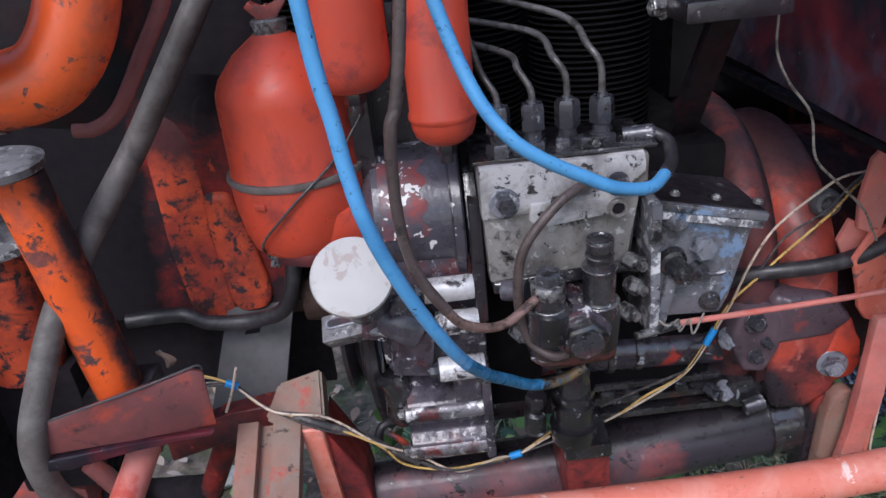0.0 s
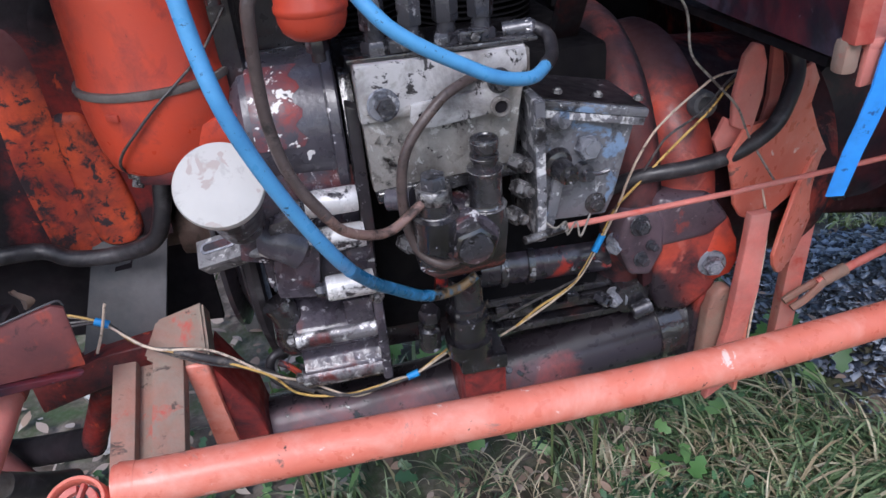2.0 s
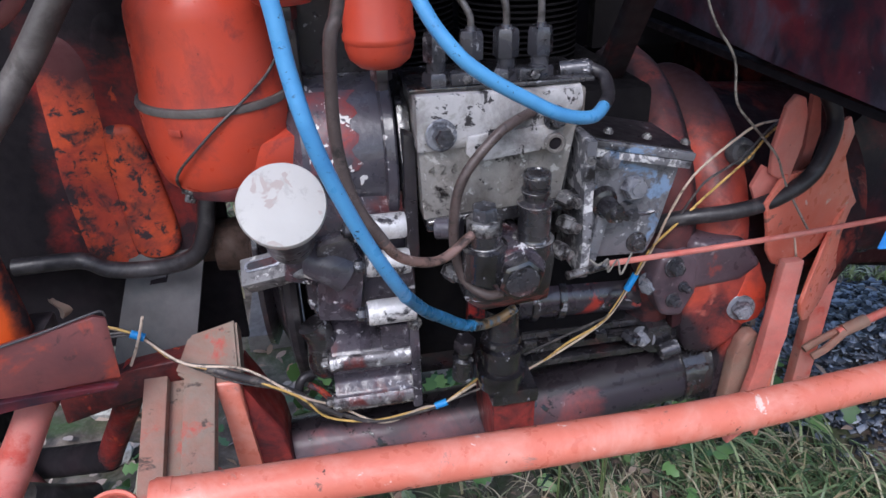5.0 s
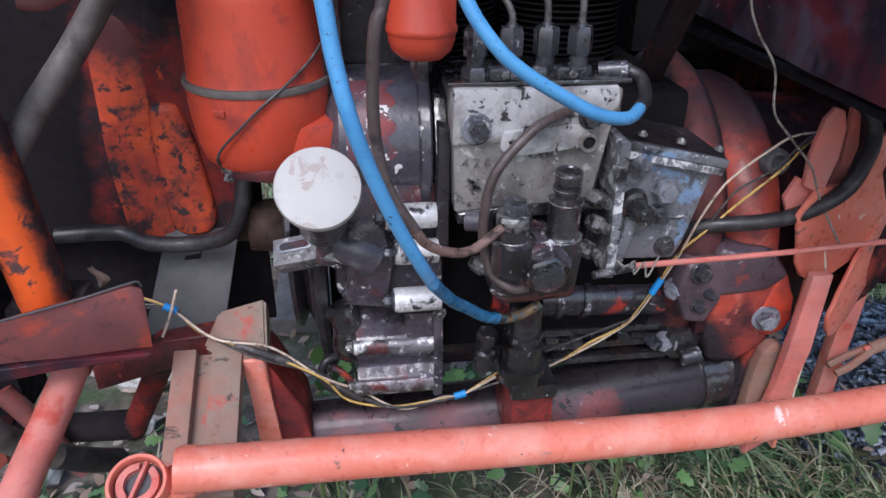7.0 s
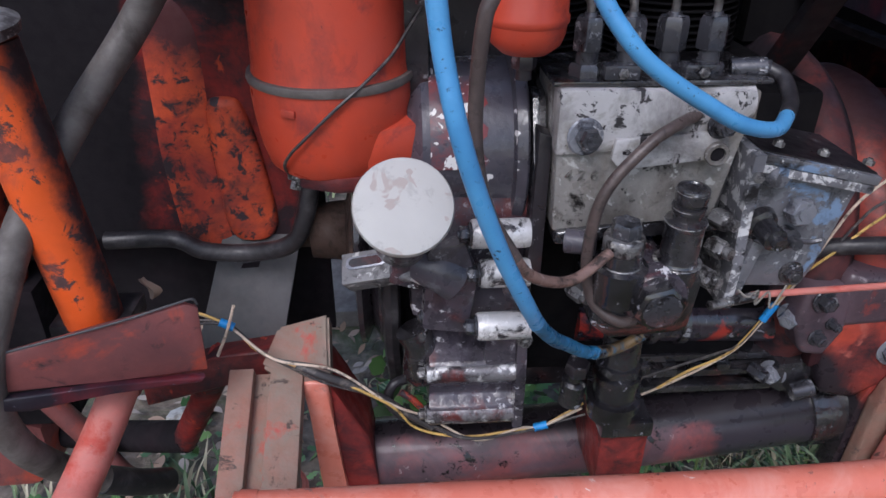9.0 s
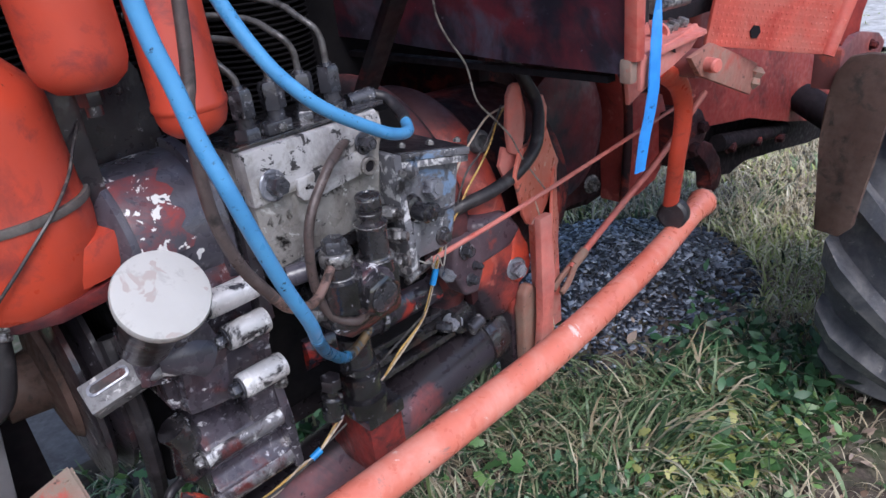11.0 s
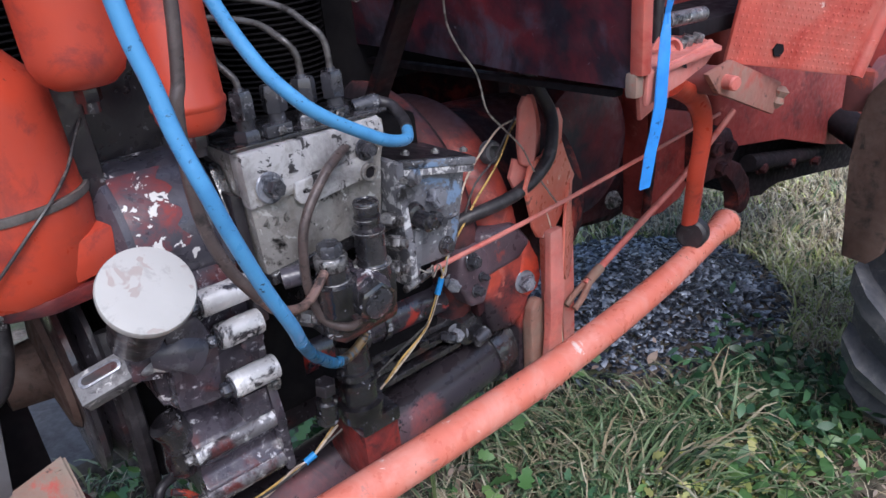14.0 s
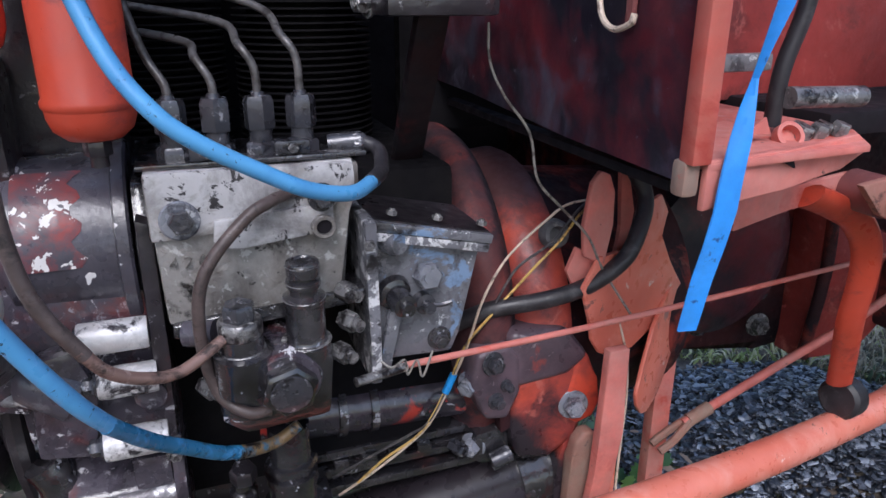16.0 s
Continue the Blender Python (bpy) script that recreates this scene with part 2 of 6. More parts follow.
M_TUBE = mat("oily_tube_with_red_remains", [(0.026, 0.023, 0.034), ((0.075, 0.060, 0.080), 12, 0.56, 0.07, 0.25, 7), ((0.44, 0.040, 0.028), 16, 0.635, 0.03, 0.4, 5), ((0.30, 0.30, 0.35), 80, 0.65, 0.02, 0.2, 7)], 0.32, bump=0.3, bump_scale=60, spec=0.5, coat=0.9)
M_BLOCK = mat("grimy_engine_casting", [(0.030, 0.025, 0.031), ((0.010, 0.009, 0.011), 10, 0.55, 0.08, 0.4, 8), ((0.10, 0.026, 0.024), 14, 0.63, 0.08, 0.35, 7), ((0.30, 0.295, 0.32), 60, 0.645, 0.02, 0.3, 9)], 0.36, bump=0.35, bump_scale=70, spec=0.5, coat=0.6)
M_CHIP = mat("purple_grey_casting", [(0.078, 0.072, 0.092), ((0.030, 0.027, 0.034), 12, 0.575, 0.10, 0.25, 8), ((0.17, 0.165, 0.19), 45, 0.63, 0.04, 0.35, 9), ((0.76, 0.74, 0.74), 55, 0.675, 0.008, 0.5, 2)], 0.32, bump=0.12, spec=0.6, coat=0.25)
M_FLECK = mat("dark_casting_worn_to_bare_metal", [(0.072, 0.062, 0.080), ((0.010, 0.009, 0.012), 11, 0.56, 0.09, 0.15, 9), ((0.66, 0.65, 0.68), 48, 0.625, 0.014, 0.3, 9), ((0.15, 0.030, 0.026), 16, 0.61, 0.07, 0.35, 6), ((0.28, 0.27, 0.30), 110, 0.62, 0.03, 0.3, 8)], 0.3, bump=0.4, bump_scale=70, spec=0.5, coat=0.5)
M_RIBMET = mat("rib_worn_to_bare_metal", [(0.20, 0.19, 0.205), ((0.045, 0.036, 0.042), 30, 0.53, 0.05, 0.3, 9), ((0.13, 0.03, 0.03), 24, 0.60, 0.05, 0.4, 6), ((0.72, 0.71, 0.72), 50, 0.58, 0.03, 0.3, 8)], 0.3, metal=0.3, bump=0.25)
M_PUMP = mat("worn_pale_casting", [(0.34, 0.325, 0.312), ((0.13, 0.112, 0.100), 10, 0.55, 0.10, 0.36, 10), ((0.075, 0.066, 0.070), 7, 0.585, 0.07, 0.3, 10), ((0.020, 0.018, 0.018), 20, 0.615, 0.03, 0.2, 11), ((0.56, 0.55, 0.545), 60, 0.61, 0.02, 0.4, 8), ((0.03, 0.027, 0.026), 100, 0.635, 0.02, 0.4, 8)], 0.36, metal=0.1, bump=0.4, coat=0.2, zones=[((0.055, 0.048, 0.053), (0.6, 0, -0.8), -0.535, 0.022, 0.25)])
M_PUMPW = mat("chipped_white_paint", [(0.51, 0.50, 0.51), ((0.20, 0.19, 0.195), 12, 0.565, 0.07, 0.4, 10), ((0.30, 0.285, 0.27), 30, 0.565, 0.05, 0.45, 9), ((0.035, 0.032, 0.035), 70, 0.585, 0.012, 0.4, 10)], 0.4, bump=0.18, tone=(0.88, 1.1))
M_REG = mat("worn_blue_grey_paint", [(0.170, 0.172, 0.195), ((0.21, 0.31, 0.48), 22, 0.575, 0.02, 0.45, 7), ((0.028, 0.026, 0.028), 13, 0.59, 0.06, 0.2, 10), ((0.66, 0.67, 0.70), 60, 0.635, 0.012, 0.4, 9)], 0.3, metal=0.1, bump=0.15, spec=0.65, coat=0.25)
M_STEEL = mat("dull_steel", [(0.24, 0.235, 0.24), ((0.030, 0.026, 0.028), 90, 0.53, 0.06, 0.35, 6), ((0.60, 0.59, 0.58), 120, 0.62, 0.04, 0.3, 4)], 0.32, metal=0.5, bump=0.2)
M_PIPE = mat("dull_steel_pipe", [(0.135, 0.128, 0.128), ((0.05, 0.045, 0.043), 60, 0.54, 0.08, 0.4, 6)], 0.34, metal=0.3, bump=0.1)
M_BRIGHT = mat("bare_aluminium", [(0.60, 0.59, 0.60), ((0.035, 0.032, 0.038), 34, 0.545, 0.03, 0.3, 8), ((0.80, 0.79, 0.80), 50, 0.58, 0.03, 0.35, 6)], 0.36, metal=0.2, bump=0.2)
M_DKNUT = mat("blackened_nut_steel", [(0.062, 0.062, 0.074), ((0.34, 0.34, 0.37), 100, 0.62, 0.02, 0.28, 8), (OIL, 40, 0.59, 0.06, 0.2, 6)], 0.25, metal=0.3, bump=0.15, spec=0.7, coat=0.3)
M_CAP = mat("white_enamel_cap", [(0.50, 0.488, 0.474), ((0.425, 0.365, 0.345), 34, 0.625, 0.010, 0.7, 3), ((0.43, 0.415, 0.405), 40, 0.60, 0.03, 0.6, 5)], 0.5, bump=0.03, spec=0.3, tone=(0.96, 1.04))
M_GREYPL = mat("dirty_grey_alloy", [(0.20, 0.195, 0.205), ((0.06, 0.055, 0.06), 50, 0.56, 0.06, 0.5, 7), ((0.55, 0.54, 0.54), 110, 0.62, 0.03, 0.4, 4)], 0.45, bump=0.15)
M_BLUE = mat("blue_hose_plastic", [(0.105, 0.355, 0.68), ((0.02, 0.04, 0.08), 160, 0.64, 0.015, 0.5, 5), ((0.075, 0.28, 0.58), 14, 0.55, 0.1, 0.4, 6)], 0.36, bump=0.05, tone=(0.92, 1.08))
M_TEAL = mat("oil_stained_blue_plastic", [(0.030, 0.17, 0.34), ((0.02, 0.05, 0.08), 120, 0.60, 0.04, 0.4, 5), ((0.07, 0.29, 0.60), 40, 0.60, 0.06, 0.35, 4)], 0.3, bump=0.05)
M_STRAP = mat("blue_strap", [(0.04, 0.28, 0.80), ((0.02, 0.08, 0.28), 60, 0.66, 0.03, 0.5, 4)], 0.5, bump=0.1)
M_BROWN = mat("brown_rubber_hose", [(0.082, 0.061, 0.058), ((0.14, 0.105, 0.098), 40, 0.58, 0.08, 0.4, 7), ((0.03, 0.025, 0.025), 60, 0.60, 0.05, 0.4, 7)], 0.36, bump=0.2)
M_COPPER = mat("copper_pipe", [(0.27, 0.170, 0.145), ((0.05, 0.036, 0.032), 60, 0.56, 0.06, 0.5, 7), ((0.66, 0.50, 0.46), 45, 0.63, 0.05, 0.3, 6)], 0.34, metal=0.3, bump=0.12)
M_STAIN = mat("stained_hose_end", [(0.20, 0.13, 0.06), ((0.05, 0.15, 0.25), 60, 0.54, 0.06, 0.4, 4), (OIL, 70, 0.60, 0.04, 0.3, 4)], 0.4, bump=0.1)
M_GHOSE = mat("grey_rubber_hose", [(0.155, 0.138, 0.130), ((0.085, 0.072, 0.066), 30, 0.54, 0.1, 0.7, 7)], 0.62, bump=0.1)
M_RUBBER = mat("black_rubber", [(0.024, 0.022, 0.026), ((0.07, 0.065, 0.07), 40, 0.58, 0.08, 0.5, 6)], 0.42, bump=0.1)
M_TYRE = mat("dusty_tyre_rubber", [(0.075, 0.078, 0.092), ((0.17, 0.165, 0.17), 14, 0.54, 0.10, 0.8, 9), ((0.30, 0.29, 0.28), 34, 0.655, 0.04, 0.9, 7)], 0.5, bump=0.3)
M_FLAP = mat("muddy_brown_rubber", [(0.090, 0.052, 0.042), ((0.13, 0.085, 0.07), 14, 0.54, 0.1, 0.8, 9), ((0.04, 0.03, 0.026), 30, 0.60, 0.06, 0.8, 8)], 0.65, bump=0.2)
M_PLATE = mat("dusty_grey_plate", [(0.092, 0.086, 0.092), ((0.060, 0.066, 0.072), 12, 0.54, 0.12, 0.6, 8)], 0.55, bump=0.05)
M_CREAM = mat("cream_wire", [(0.62, 0.50, 0.40), ((0.2, 0.15, 0.12), 90, 0.59, 0.05, 0.6, 3)], 0.45, bump=0)
M_YELLOW = mat("yellow_wire", [(0.62, 0.40, 0.12), ((0.2, 0.12, 0.05), 90, 0.59, 0.05, 0.6, 3)], 0.45, bump=0)
M_DWIRE = mat("dark_wire", [(0.05, 0.045, 0.048), ((0.14, 0.12, 0.11), 90, 0.58, 0.05, 0.6, 3)], 0.45, bump=0)
M_TAPE = mat("blue_tape", [(0.03, 0.30, 0.75), ((0.02, 0.1, 0.3), 90, 0.62, 0.05, 0.6, 3)], 0.4, bump=0)
M_TWINE = mat("pale_wire", [(0.27, 0.25, 0.225), ((0.10, 0.085, 0.08), 120, 0.57, 0.05, 0.6, 3)], 0.45, bump=0)
# Near-black; on closing sheets and in holes it stands in for shade.
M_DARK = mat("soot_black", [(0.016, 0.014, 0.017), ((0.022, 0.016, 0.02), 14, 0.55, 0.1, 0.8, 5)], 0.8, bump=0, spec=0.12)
M_SOIL = mat("damp_soil", [(0.085, 0.066, 0.054), ((0.24, 0.195, 0.16), 12, 0.53, 0.08, 0.9, 11), ((0.05, 0.080, 0.03), 4, 0.56, 0.08, 0.9, 9)], 0.9, bump=0.8, bump_scale=60)
M_ROCK = mat("pale_stone", [(0.46, 0.45, 0.43), ((0.2, 0.18, 0.16), 30, 0.56, 0.08, 0.9, 8)], 0.8, bump=0.4)
M_SLAB = mat("grey_concrete", [(0.13, 0.12, 0.118), ((0.09, 0.08, 0.078), 12, 0.54, 0.08, 0.9, 9)], 0.85, bump=0.3)
M_GRAVEL = mat("pale_dry_gravel", [(0.62, 0.60, 0.58), ((0.40, 0.38, 0.35), 6, 0.55, 0.08, 0.9, 12)], 0.9, bump=0.5, bump_scale=40)


def leafmat(name, cols, rough=0.55):
    m = bpy.data.materials.new(name)
    m.use_nodes = True
    n, l = m.node_tree.nodes, m.node_tree.links
    g = n.new("ShaderNodeNewGeometry")
    r = n.new("ShaderNodeValToRGB")
    e = r.color_ramp.elements
    while len(e) < len(cols):
        e.new(0.5)
    for k, x in enumerate(e):
        x.position = k / (len(cols) - 1)
    for k, x in enumerate(e):
        x.color = (*cols[k], 1)
    l.new(g.outputs["Random Per Island"], r.inputs[0])
    b = n["Principled BSDF"]
    l.new(r.outputs[0], b.inputs["Base Color"])
    b.inputs["Roughness"].default_value = rough
    return m


M_GRASS = leafmat("grass_blades", [(0.024, 0.050, 0.022), (0.065, 0.115, 0.046), (0.125, 0.195, 0.090), (0.195, 0.270, 0.140), (0.29, 0.35, 0.19), (0.30, 0.24, 0.15), (0.54, 0.50, 0.36)], 0.42)
M_STRAW = leafmat("dry_straw", [(0.30, 0.24, 0.15), (0.52, 0.44, 0.30), (0.64, 0.58, 0.44)], 0.6)
M_HERB = leafmat("herb_leaves", [(0.018, 0.052, 0.022), (0.040, 0.105, 0.048), (0.085, 0.19, 0.085)], 0.42)
# Pale dry grass, its colours raised to read as sunlit.
M_FARGRASS = leafmat("sunlit_pale_grass", [(0.20, 0.29, 0.075), (0.46, 0.52, 0.17), (0.72, 0.72, 0.36), (0.88, 0.84, 0.68)])
M_WEED = leafmat("weed_leaves", [(0.035, 0.090, 0.032), (0.085, 0.19, 0.060), (0.20, 0.34, 0.11)], 0.4)
M_YLEAF = leafmat("yellowing_leaves", [(0.30, 0.31, 0.08), (0.46, 0.44, 0.18), (0.25, 0.30, 0.07)])
M_DRY = leafmat("dry_leaves", [(0.24, 0.15, 0.10), (0.38, 0.28, 0.22), (0.48, 0.42, 0.38)], 0.8)
M_ASH = leafmat("charcoal_flakes", [(0.012, 0.013, 0.018), (0.040, 0.046, 0.064), (0.13, 0.15, 0.20), (0.50, 0.55, 0.66)], 0.32)
M_STEM = leafmat("weed_stems", [(0.07, 0.12, 0.04), (0.16, 0.20, 0.08)])

# ---- builders ----
def part(name, bm, material, parent=None, label="", sharp=38):
    me = bpy.data.meshes.new(name)
    bmesh.ops.recalc_face_normals(bm, faces=bm.faces)
    for f in bm.faces:
        f.smooth = True
    bm.to_mesh(me)
    bm.free()
    me.set_sharp_from_angle(angle=radians(sharp))
    me.materials.append(material)
    ob = new(name, me)
    if parent:
        ob.parent = parent
        if parent.type == "EMPTY":
            ob.matrix_parent_inverse = Matrix.Translation(-parent.location)
    return tagged(ob, label)


def thing(name, at, label, category, group="", kind=""):
    ob = new(name)
    ob.location, ob.empty_display_size = at, 0.05
    return tagged(ob, label, category, group, kind)


def axis(at, way, spin=0.0):
    """A frame at a place, whose z points along way."""
    return Matrix.Translation(at) @ Vector(way).normalized().to_track_quat("Z", "Y").to_matrix().to_4x4() @ pose(0, 0, 0, 0, 0, spin)


def smooth_line(pts, step=6):
    p = [Vector(q) for q in pts]
    p = [2 * p[0] - p[1]] + p + [2 * p[-1] - p[-2]]
    out = []
    for a, b, c, d in zip(p, p[1:], p[2:], p[3:]):
        for k in range(step):
            t = k / step
            out.append(0.5 * (2 * b + (c - a) * t + (2 * a - 5 * b + 4 * c - d) * t * t + (3 * b - a - 3 * c + d) * t ** 3))
    return out + [p[-2]]


def sweep(bm, pts, r, n=10, step=6, flat=1.0):
    """A round rod along a smooth line; r is one radius or one at either end."""
    line = smooth_line(pts, step) if step > 1 else [Vector(q) for q in pts]
    r0, r1 = r if isinstance(r, tuple) else (r, r)
    up, rings = None, []
    for k, q in enumerate(line):
        d = (line[min(k + 1, len(line) - 1)] - line[max(k - 1, 0)]).normalized()
        up = (up - d * up.dot(d)).normalized() if up else d.orthogonal().normalized()
        side = d.cross(up)
        rr = r0 + (r1 - r0) * k / (len(line) - 1)
        rings.append([bm.verts.new(q + rr * (math.cos(a) * up * flat + math.sin(a) * side)) for a in [2 * math.pi * i / n for i in range(n)]])
    for a, b in zip(rings, rings[1:]):
        for i in range(n):
            bm.faces.new((a[i], a[(i + 1) % n], b[(i + 1) % n], b[i]))
    bm.faces.new(rings[0][::-1])
    bm.faces.new(rings[-1])
    return bm


def lathe(bm, prof, m, n=28):
    """A turned shape: prof is (radius, height) along the frame's z."""
    rings = [[bm.verts.new(m @ Vector((r * math.cos(a), r * math.sin(a), z))) for a in [2 * math.pi * i / n for i in range(n)]] for r, z in prof]
    for a, b in zip(rings, rings[1:]):
        for i in range(n):
            bm.faces.new((a[i], a[(i + 1) % n], b[(i + 1) % n], b[i]))
    bm.faces.new(rings[0][::-1])
    bm.faces.new(rings[-1])
    return bm


def prism(bm, poly, depth, m=Matrix(), bev=0.0, seg=2):
    """A plate of that outline (the frame's x and y), depth thick along the frame's z."""
    a = [bm.verts.new(m @ Vector((x, y, 0))) for x, y in poly]
    b = [bm.verts.new(m @ Vector((x, y, depth))) for x, y in poly]
    fs = [bm.faces.new(a[::-1]), bm.faces.new(b)]
    fs += [bm.faces.new((a[i], a[(i + 1) % len(a)], b[(i + 1) % len(a)], b[i])) for i in range(len(a))]
    if bev:
        es = list({e for f in fs for e in f.edges})
        bmesh.ops.bevel(bm, geom=es, offset=bev, segments=seg, affect="EDGES", profile=0.6, clamp_overlap=True)
    return bm


def xz(poly, y0, y1, bm=None, bev=0.0, seg=2):
    """A plate whose outline is given in x and z, from y0 to y1."""
    m = Matrix(((1, 0, 0, 0), (0, 0, 1, y0), (0, 1, 0, 0), (0, 0, 0, 1)))
    return prism(bm or bmesh.new(), poly, y1 - y0, m, bev, seg)


def yz(poly, x0, x1, bm=None, bev=0.0):
    m = Matrix(((0, 0, 1, x0), (1, 0, 0, 0), (0, 1, 0, 0), (0, 0, 0, 1)))
    return prism(bm or bmesh.new(), poly, x1 - x0, m, bev)


def xy(poly, z0, z1, bm=None, bev=0.0):
    return prism(bm or bmesh.new(), poly, z1 - z0, Matrix.Translation((0, 0, z0)), bev)


def box(x0, x1, y0, y1, z0, z1, bev=0.002, bm=None, m=Matrix()):
    return prism(bm or bmesh.new(), [(x0, y0), (x1, y0), (x1, y1), (x0, y1)], z1 - z0, m @ Matrix.Translation((0, 0, z0)), bev)


def hexa(bm, m, flats, h, z=0.0):
    """A six-sided nut or bolt head with a chamfered top."""
    r = flats / math.sqrt(3)
    prof = [(r * 0.94, z), (r, z + h * 0.06), (r, z + h * 0.84), (r * 0.86, z + h)]
    return lathe(bm, prof, m, 6)


def bolt(bm, m, flats=0.013, h=0.008, washer=True):
    if washer:
        lathe(bm, [(flats * 0.82, 0), (flats * 0.85, 0.0012), (flats * 0.8, 0.0022)], m, 20)
    hexa(bm, m, flats, h, 0.002)
    lathe(bm, [(flats * 0.3, h), (flats * 0.28, h + 0.0035)], m, 12)
    return bm


def tube_thing(name, pts, r, material, label, category, n=12, group=""):
    ob = part(name, sweep(bmesh.new(), pts, r, n), material, None, label)
    return tagged(ob, label, category, group)



def rib_shape(bm, line, y, depth, n=14, step=5):
    """A broad pressed rib on an upright sheet; line gives x, z and half width downwards."""
    pts = smooth_line([(p[0], p[2], p[1]) for p in line], step)
    rows = []
    for q in pts:
        row = []
        for k in range(n + 1):
            a = math.pi * k / n
            d = depth * min(1.0, q.y / 0.016)
            row.append(bm.verts.new((q.x - q.y * math.cos(a), y - d * math.sin(a) ** 0.45, q.z)))
        rows.append(row)
    for a, b in zip(rows, rows[1:]):
        for k in range(n):
            bm.faces.new((a[k], a[k + 1], b[k + 1], b[k]))
    return bm

# ---- ground ----
def ground_z(x, y):
    v = 0.018 * noise.noise((x * 1.7, y * 1.7, 0.3)) + 0.010 * noise.noise((x * 6, y * 6, 1.3))
    return v + 0.16 * math.exp(-(((x - 1.35) / 0.42) ** 2 + ((y - 1.12) / 0.34) ** 2))


def build_ground():
    bm = bmesh.new()
    steps = [math.sinh(k / 30 * 6.2) / math.sinh(6.2) * 400 for k in range(-30, 31)]
    fine = sorted({round(v, 4) for v in steps if abs(v) > 2.4} | {round(-2.4 + 0.06 * k, 4) for k in range(81)})
    grid = [[bm.verts.new((x + 0.8, y + 0.9, ground_z(x + 0.8, y + 0.9))) for y in fine] for x in fine]
    for a, b in zip(grid, grid[1:]):
        for i in range(len(fine) - 1):
            bm.faces.new((a[i], b[i], b[i + 1], a[i + 1]))
    return tagged(part("ground", bm, M_SOIL), "dark damp soil under grass and weeds", "ground", kind="structure")


build_ground()


def scatter_mesh(name, verts, faces, material, label, category):
    me = bpy.data.meshes.new(name)
    me.from_pydata(verts, [], faces)
    me.materials.append(material)
    me.polygons.foreach_set("use_smooth", [True] * len(me.polygons))
    return tagged(new(name, me), label, category, kind="stuff")


def grass(name, count, region, length, material, label, seed, keep=lambda x, y: True, tuft=0.05, width=0.0035, droop=0.75, comb=0.55):
    """Blades in tufts, each blade a folded strip that rises, arches over and hangs."""
    rnd = random.Random(seed)
    vs, fs = [], []
    centres = [(rnd.uniform(*region[0]), rnd.uniform(*region[1]), rnd.uniform(0, 6.283), rnd.uniform(0.65, 1.25)) for _ in range(max(1, count // 38))]
    made = 0
    while made < count:
        cx, cy, lean, big = rnd.choice(centres)
        x, y = rnd.gauss(cx, tuft), rnd.gauss(cy, tuft)
        if not keep(x, y):
            made += 0.2
            continue
        made += 1
        a = lean + rnd.gauss(0, comb)
        ln = rnd.uniform(0.45, 1.2) * length * big
        w = width * rnd.uniform(0.55, 1.35)
        bend = droop * rnd.uniform(0.5, 1.35)
        base, z0 = len(vs), ground_z(x, y) - 0.005
        px, py, pz, pitch, turn, n = x, y, z0, rnd.uniform(1.15, 1.55), a, 6
        for k in range(n + 1):
            t = k / n
            ww = w * (0.75 + 0.6 * t if t < 0.4 else 1.0 - 0.95 * ((t - 0.4) / 0.6) ** 1.6)
            sx, sy = -math.sin(turn) * ww, math.cos(turn) * ww
            vs += [(px - sx, py - sy, pz + ww * 0.25), (px, py, pz), (px + sx, py + sy, pz + ww * 0.25)]
            st = ln / n
            px += math.cos(turn) * math.cos(pitch) * st
            py += math.sin(turn) * math.cos(pitch) * st
            pz = max(pz + math.sin(pitch) * st, ground_z(px, py) + 0.004)
            pitch -= bend * 2.6 / n * (0.5 + t)
            turn += rnd.gauss(0, 0.10)
        for k in range(n):
            b0, b1 = base + 3 * k, base + 3 * k + 3
            fs += [(b0, b0 + 1, b1 + 1, b1), (b0 + 1, b0 + 2, b1 + 2, b1 + 1)]
    return scatter_mesh(name, vs, fs, material, label, "grass")


def leaves(name, count, region, size, height, material, label, category, seed, keep=lambda x, y: True, clump=0.06, per=9, lobes=True, flat=0.5):
    rnd = random.Random(seed)
    vs, fs = [], []
    made = 0
    while made < count:
        cx, cy = rnd.uniform(*region[0]), rnd.uniform(*region[1])
        if not keep(cx, cy):
            made += 0.1
            continue
        for _ in range(rnd.randint(max(1, per - 4), per + 4)):
            made += 1
            x, y = rnd.gauss(cx, clump), rnd.gauss(cy, clump)
            z = ground_z(x, y) + rnd.uniform(0.1, 1) * height
            s = size * rnd.uniform(0.55, 1.3)
            a = rnd.uniform(0, 6.283)
            m = Matrix.Translation((x, y, z)) @ Euler((rnd.gauss(0, flat), rnd.gauss(0, flat), a)).to_matrix().to_4x4()
            base = len(vs)
            # a leaf: spine with a notched edge on both sides, folded along the middle
            wid = (0.0, 0.34, 0.20, 0.36, 0.18, 0.22, 0.0) if lobes else (0.0, 0.14, 0.21, 0.22, 0.17, 0.09, 0.0)
            n = len(wid)
            for k, w in enumerate(wid):
                t = k / (n - 1)
                droop = -0.18 * t * t
                vs.append(m @ Vector((s * t, 0, s * droop)))
                vs.append(m @ Vector((s * (t - 0.05), s * w, s * (droop + 0.10 * w))))
                vs.append(m @ Vector((s * (t - 0.05), -s * w, s * (droop + 0.10 * w))))
            for k in range(n - 1):
                b0, b1 = base + 3 * k, base + 3 * k + 3
                fs += [(b0, b1, b1 + 1, b0 + 1), (b0, b0 + 2, b1 + 2, b1)]
    return scatter_mesh(name, [tuple(v) for v in vs], fs, material, label, category)


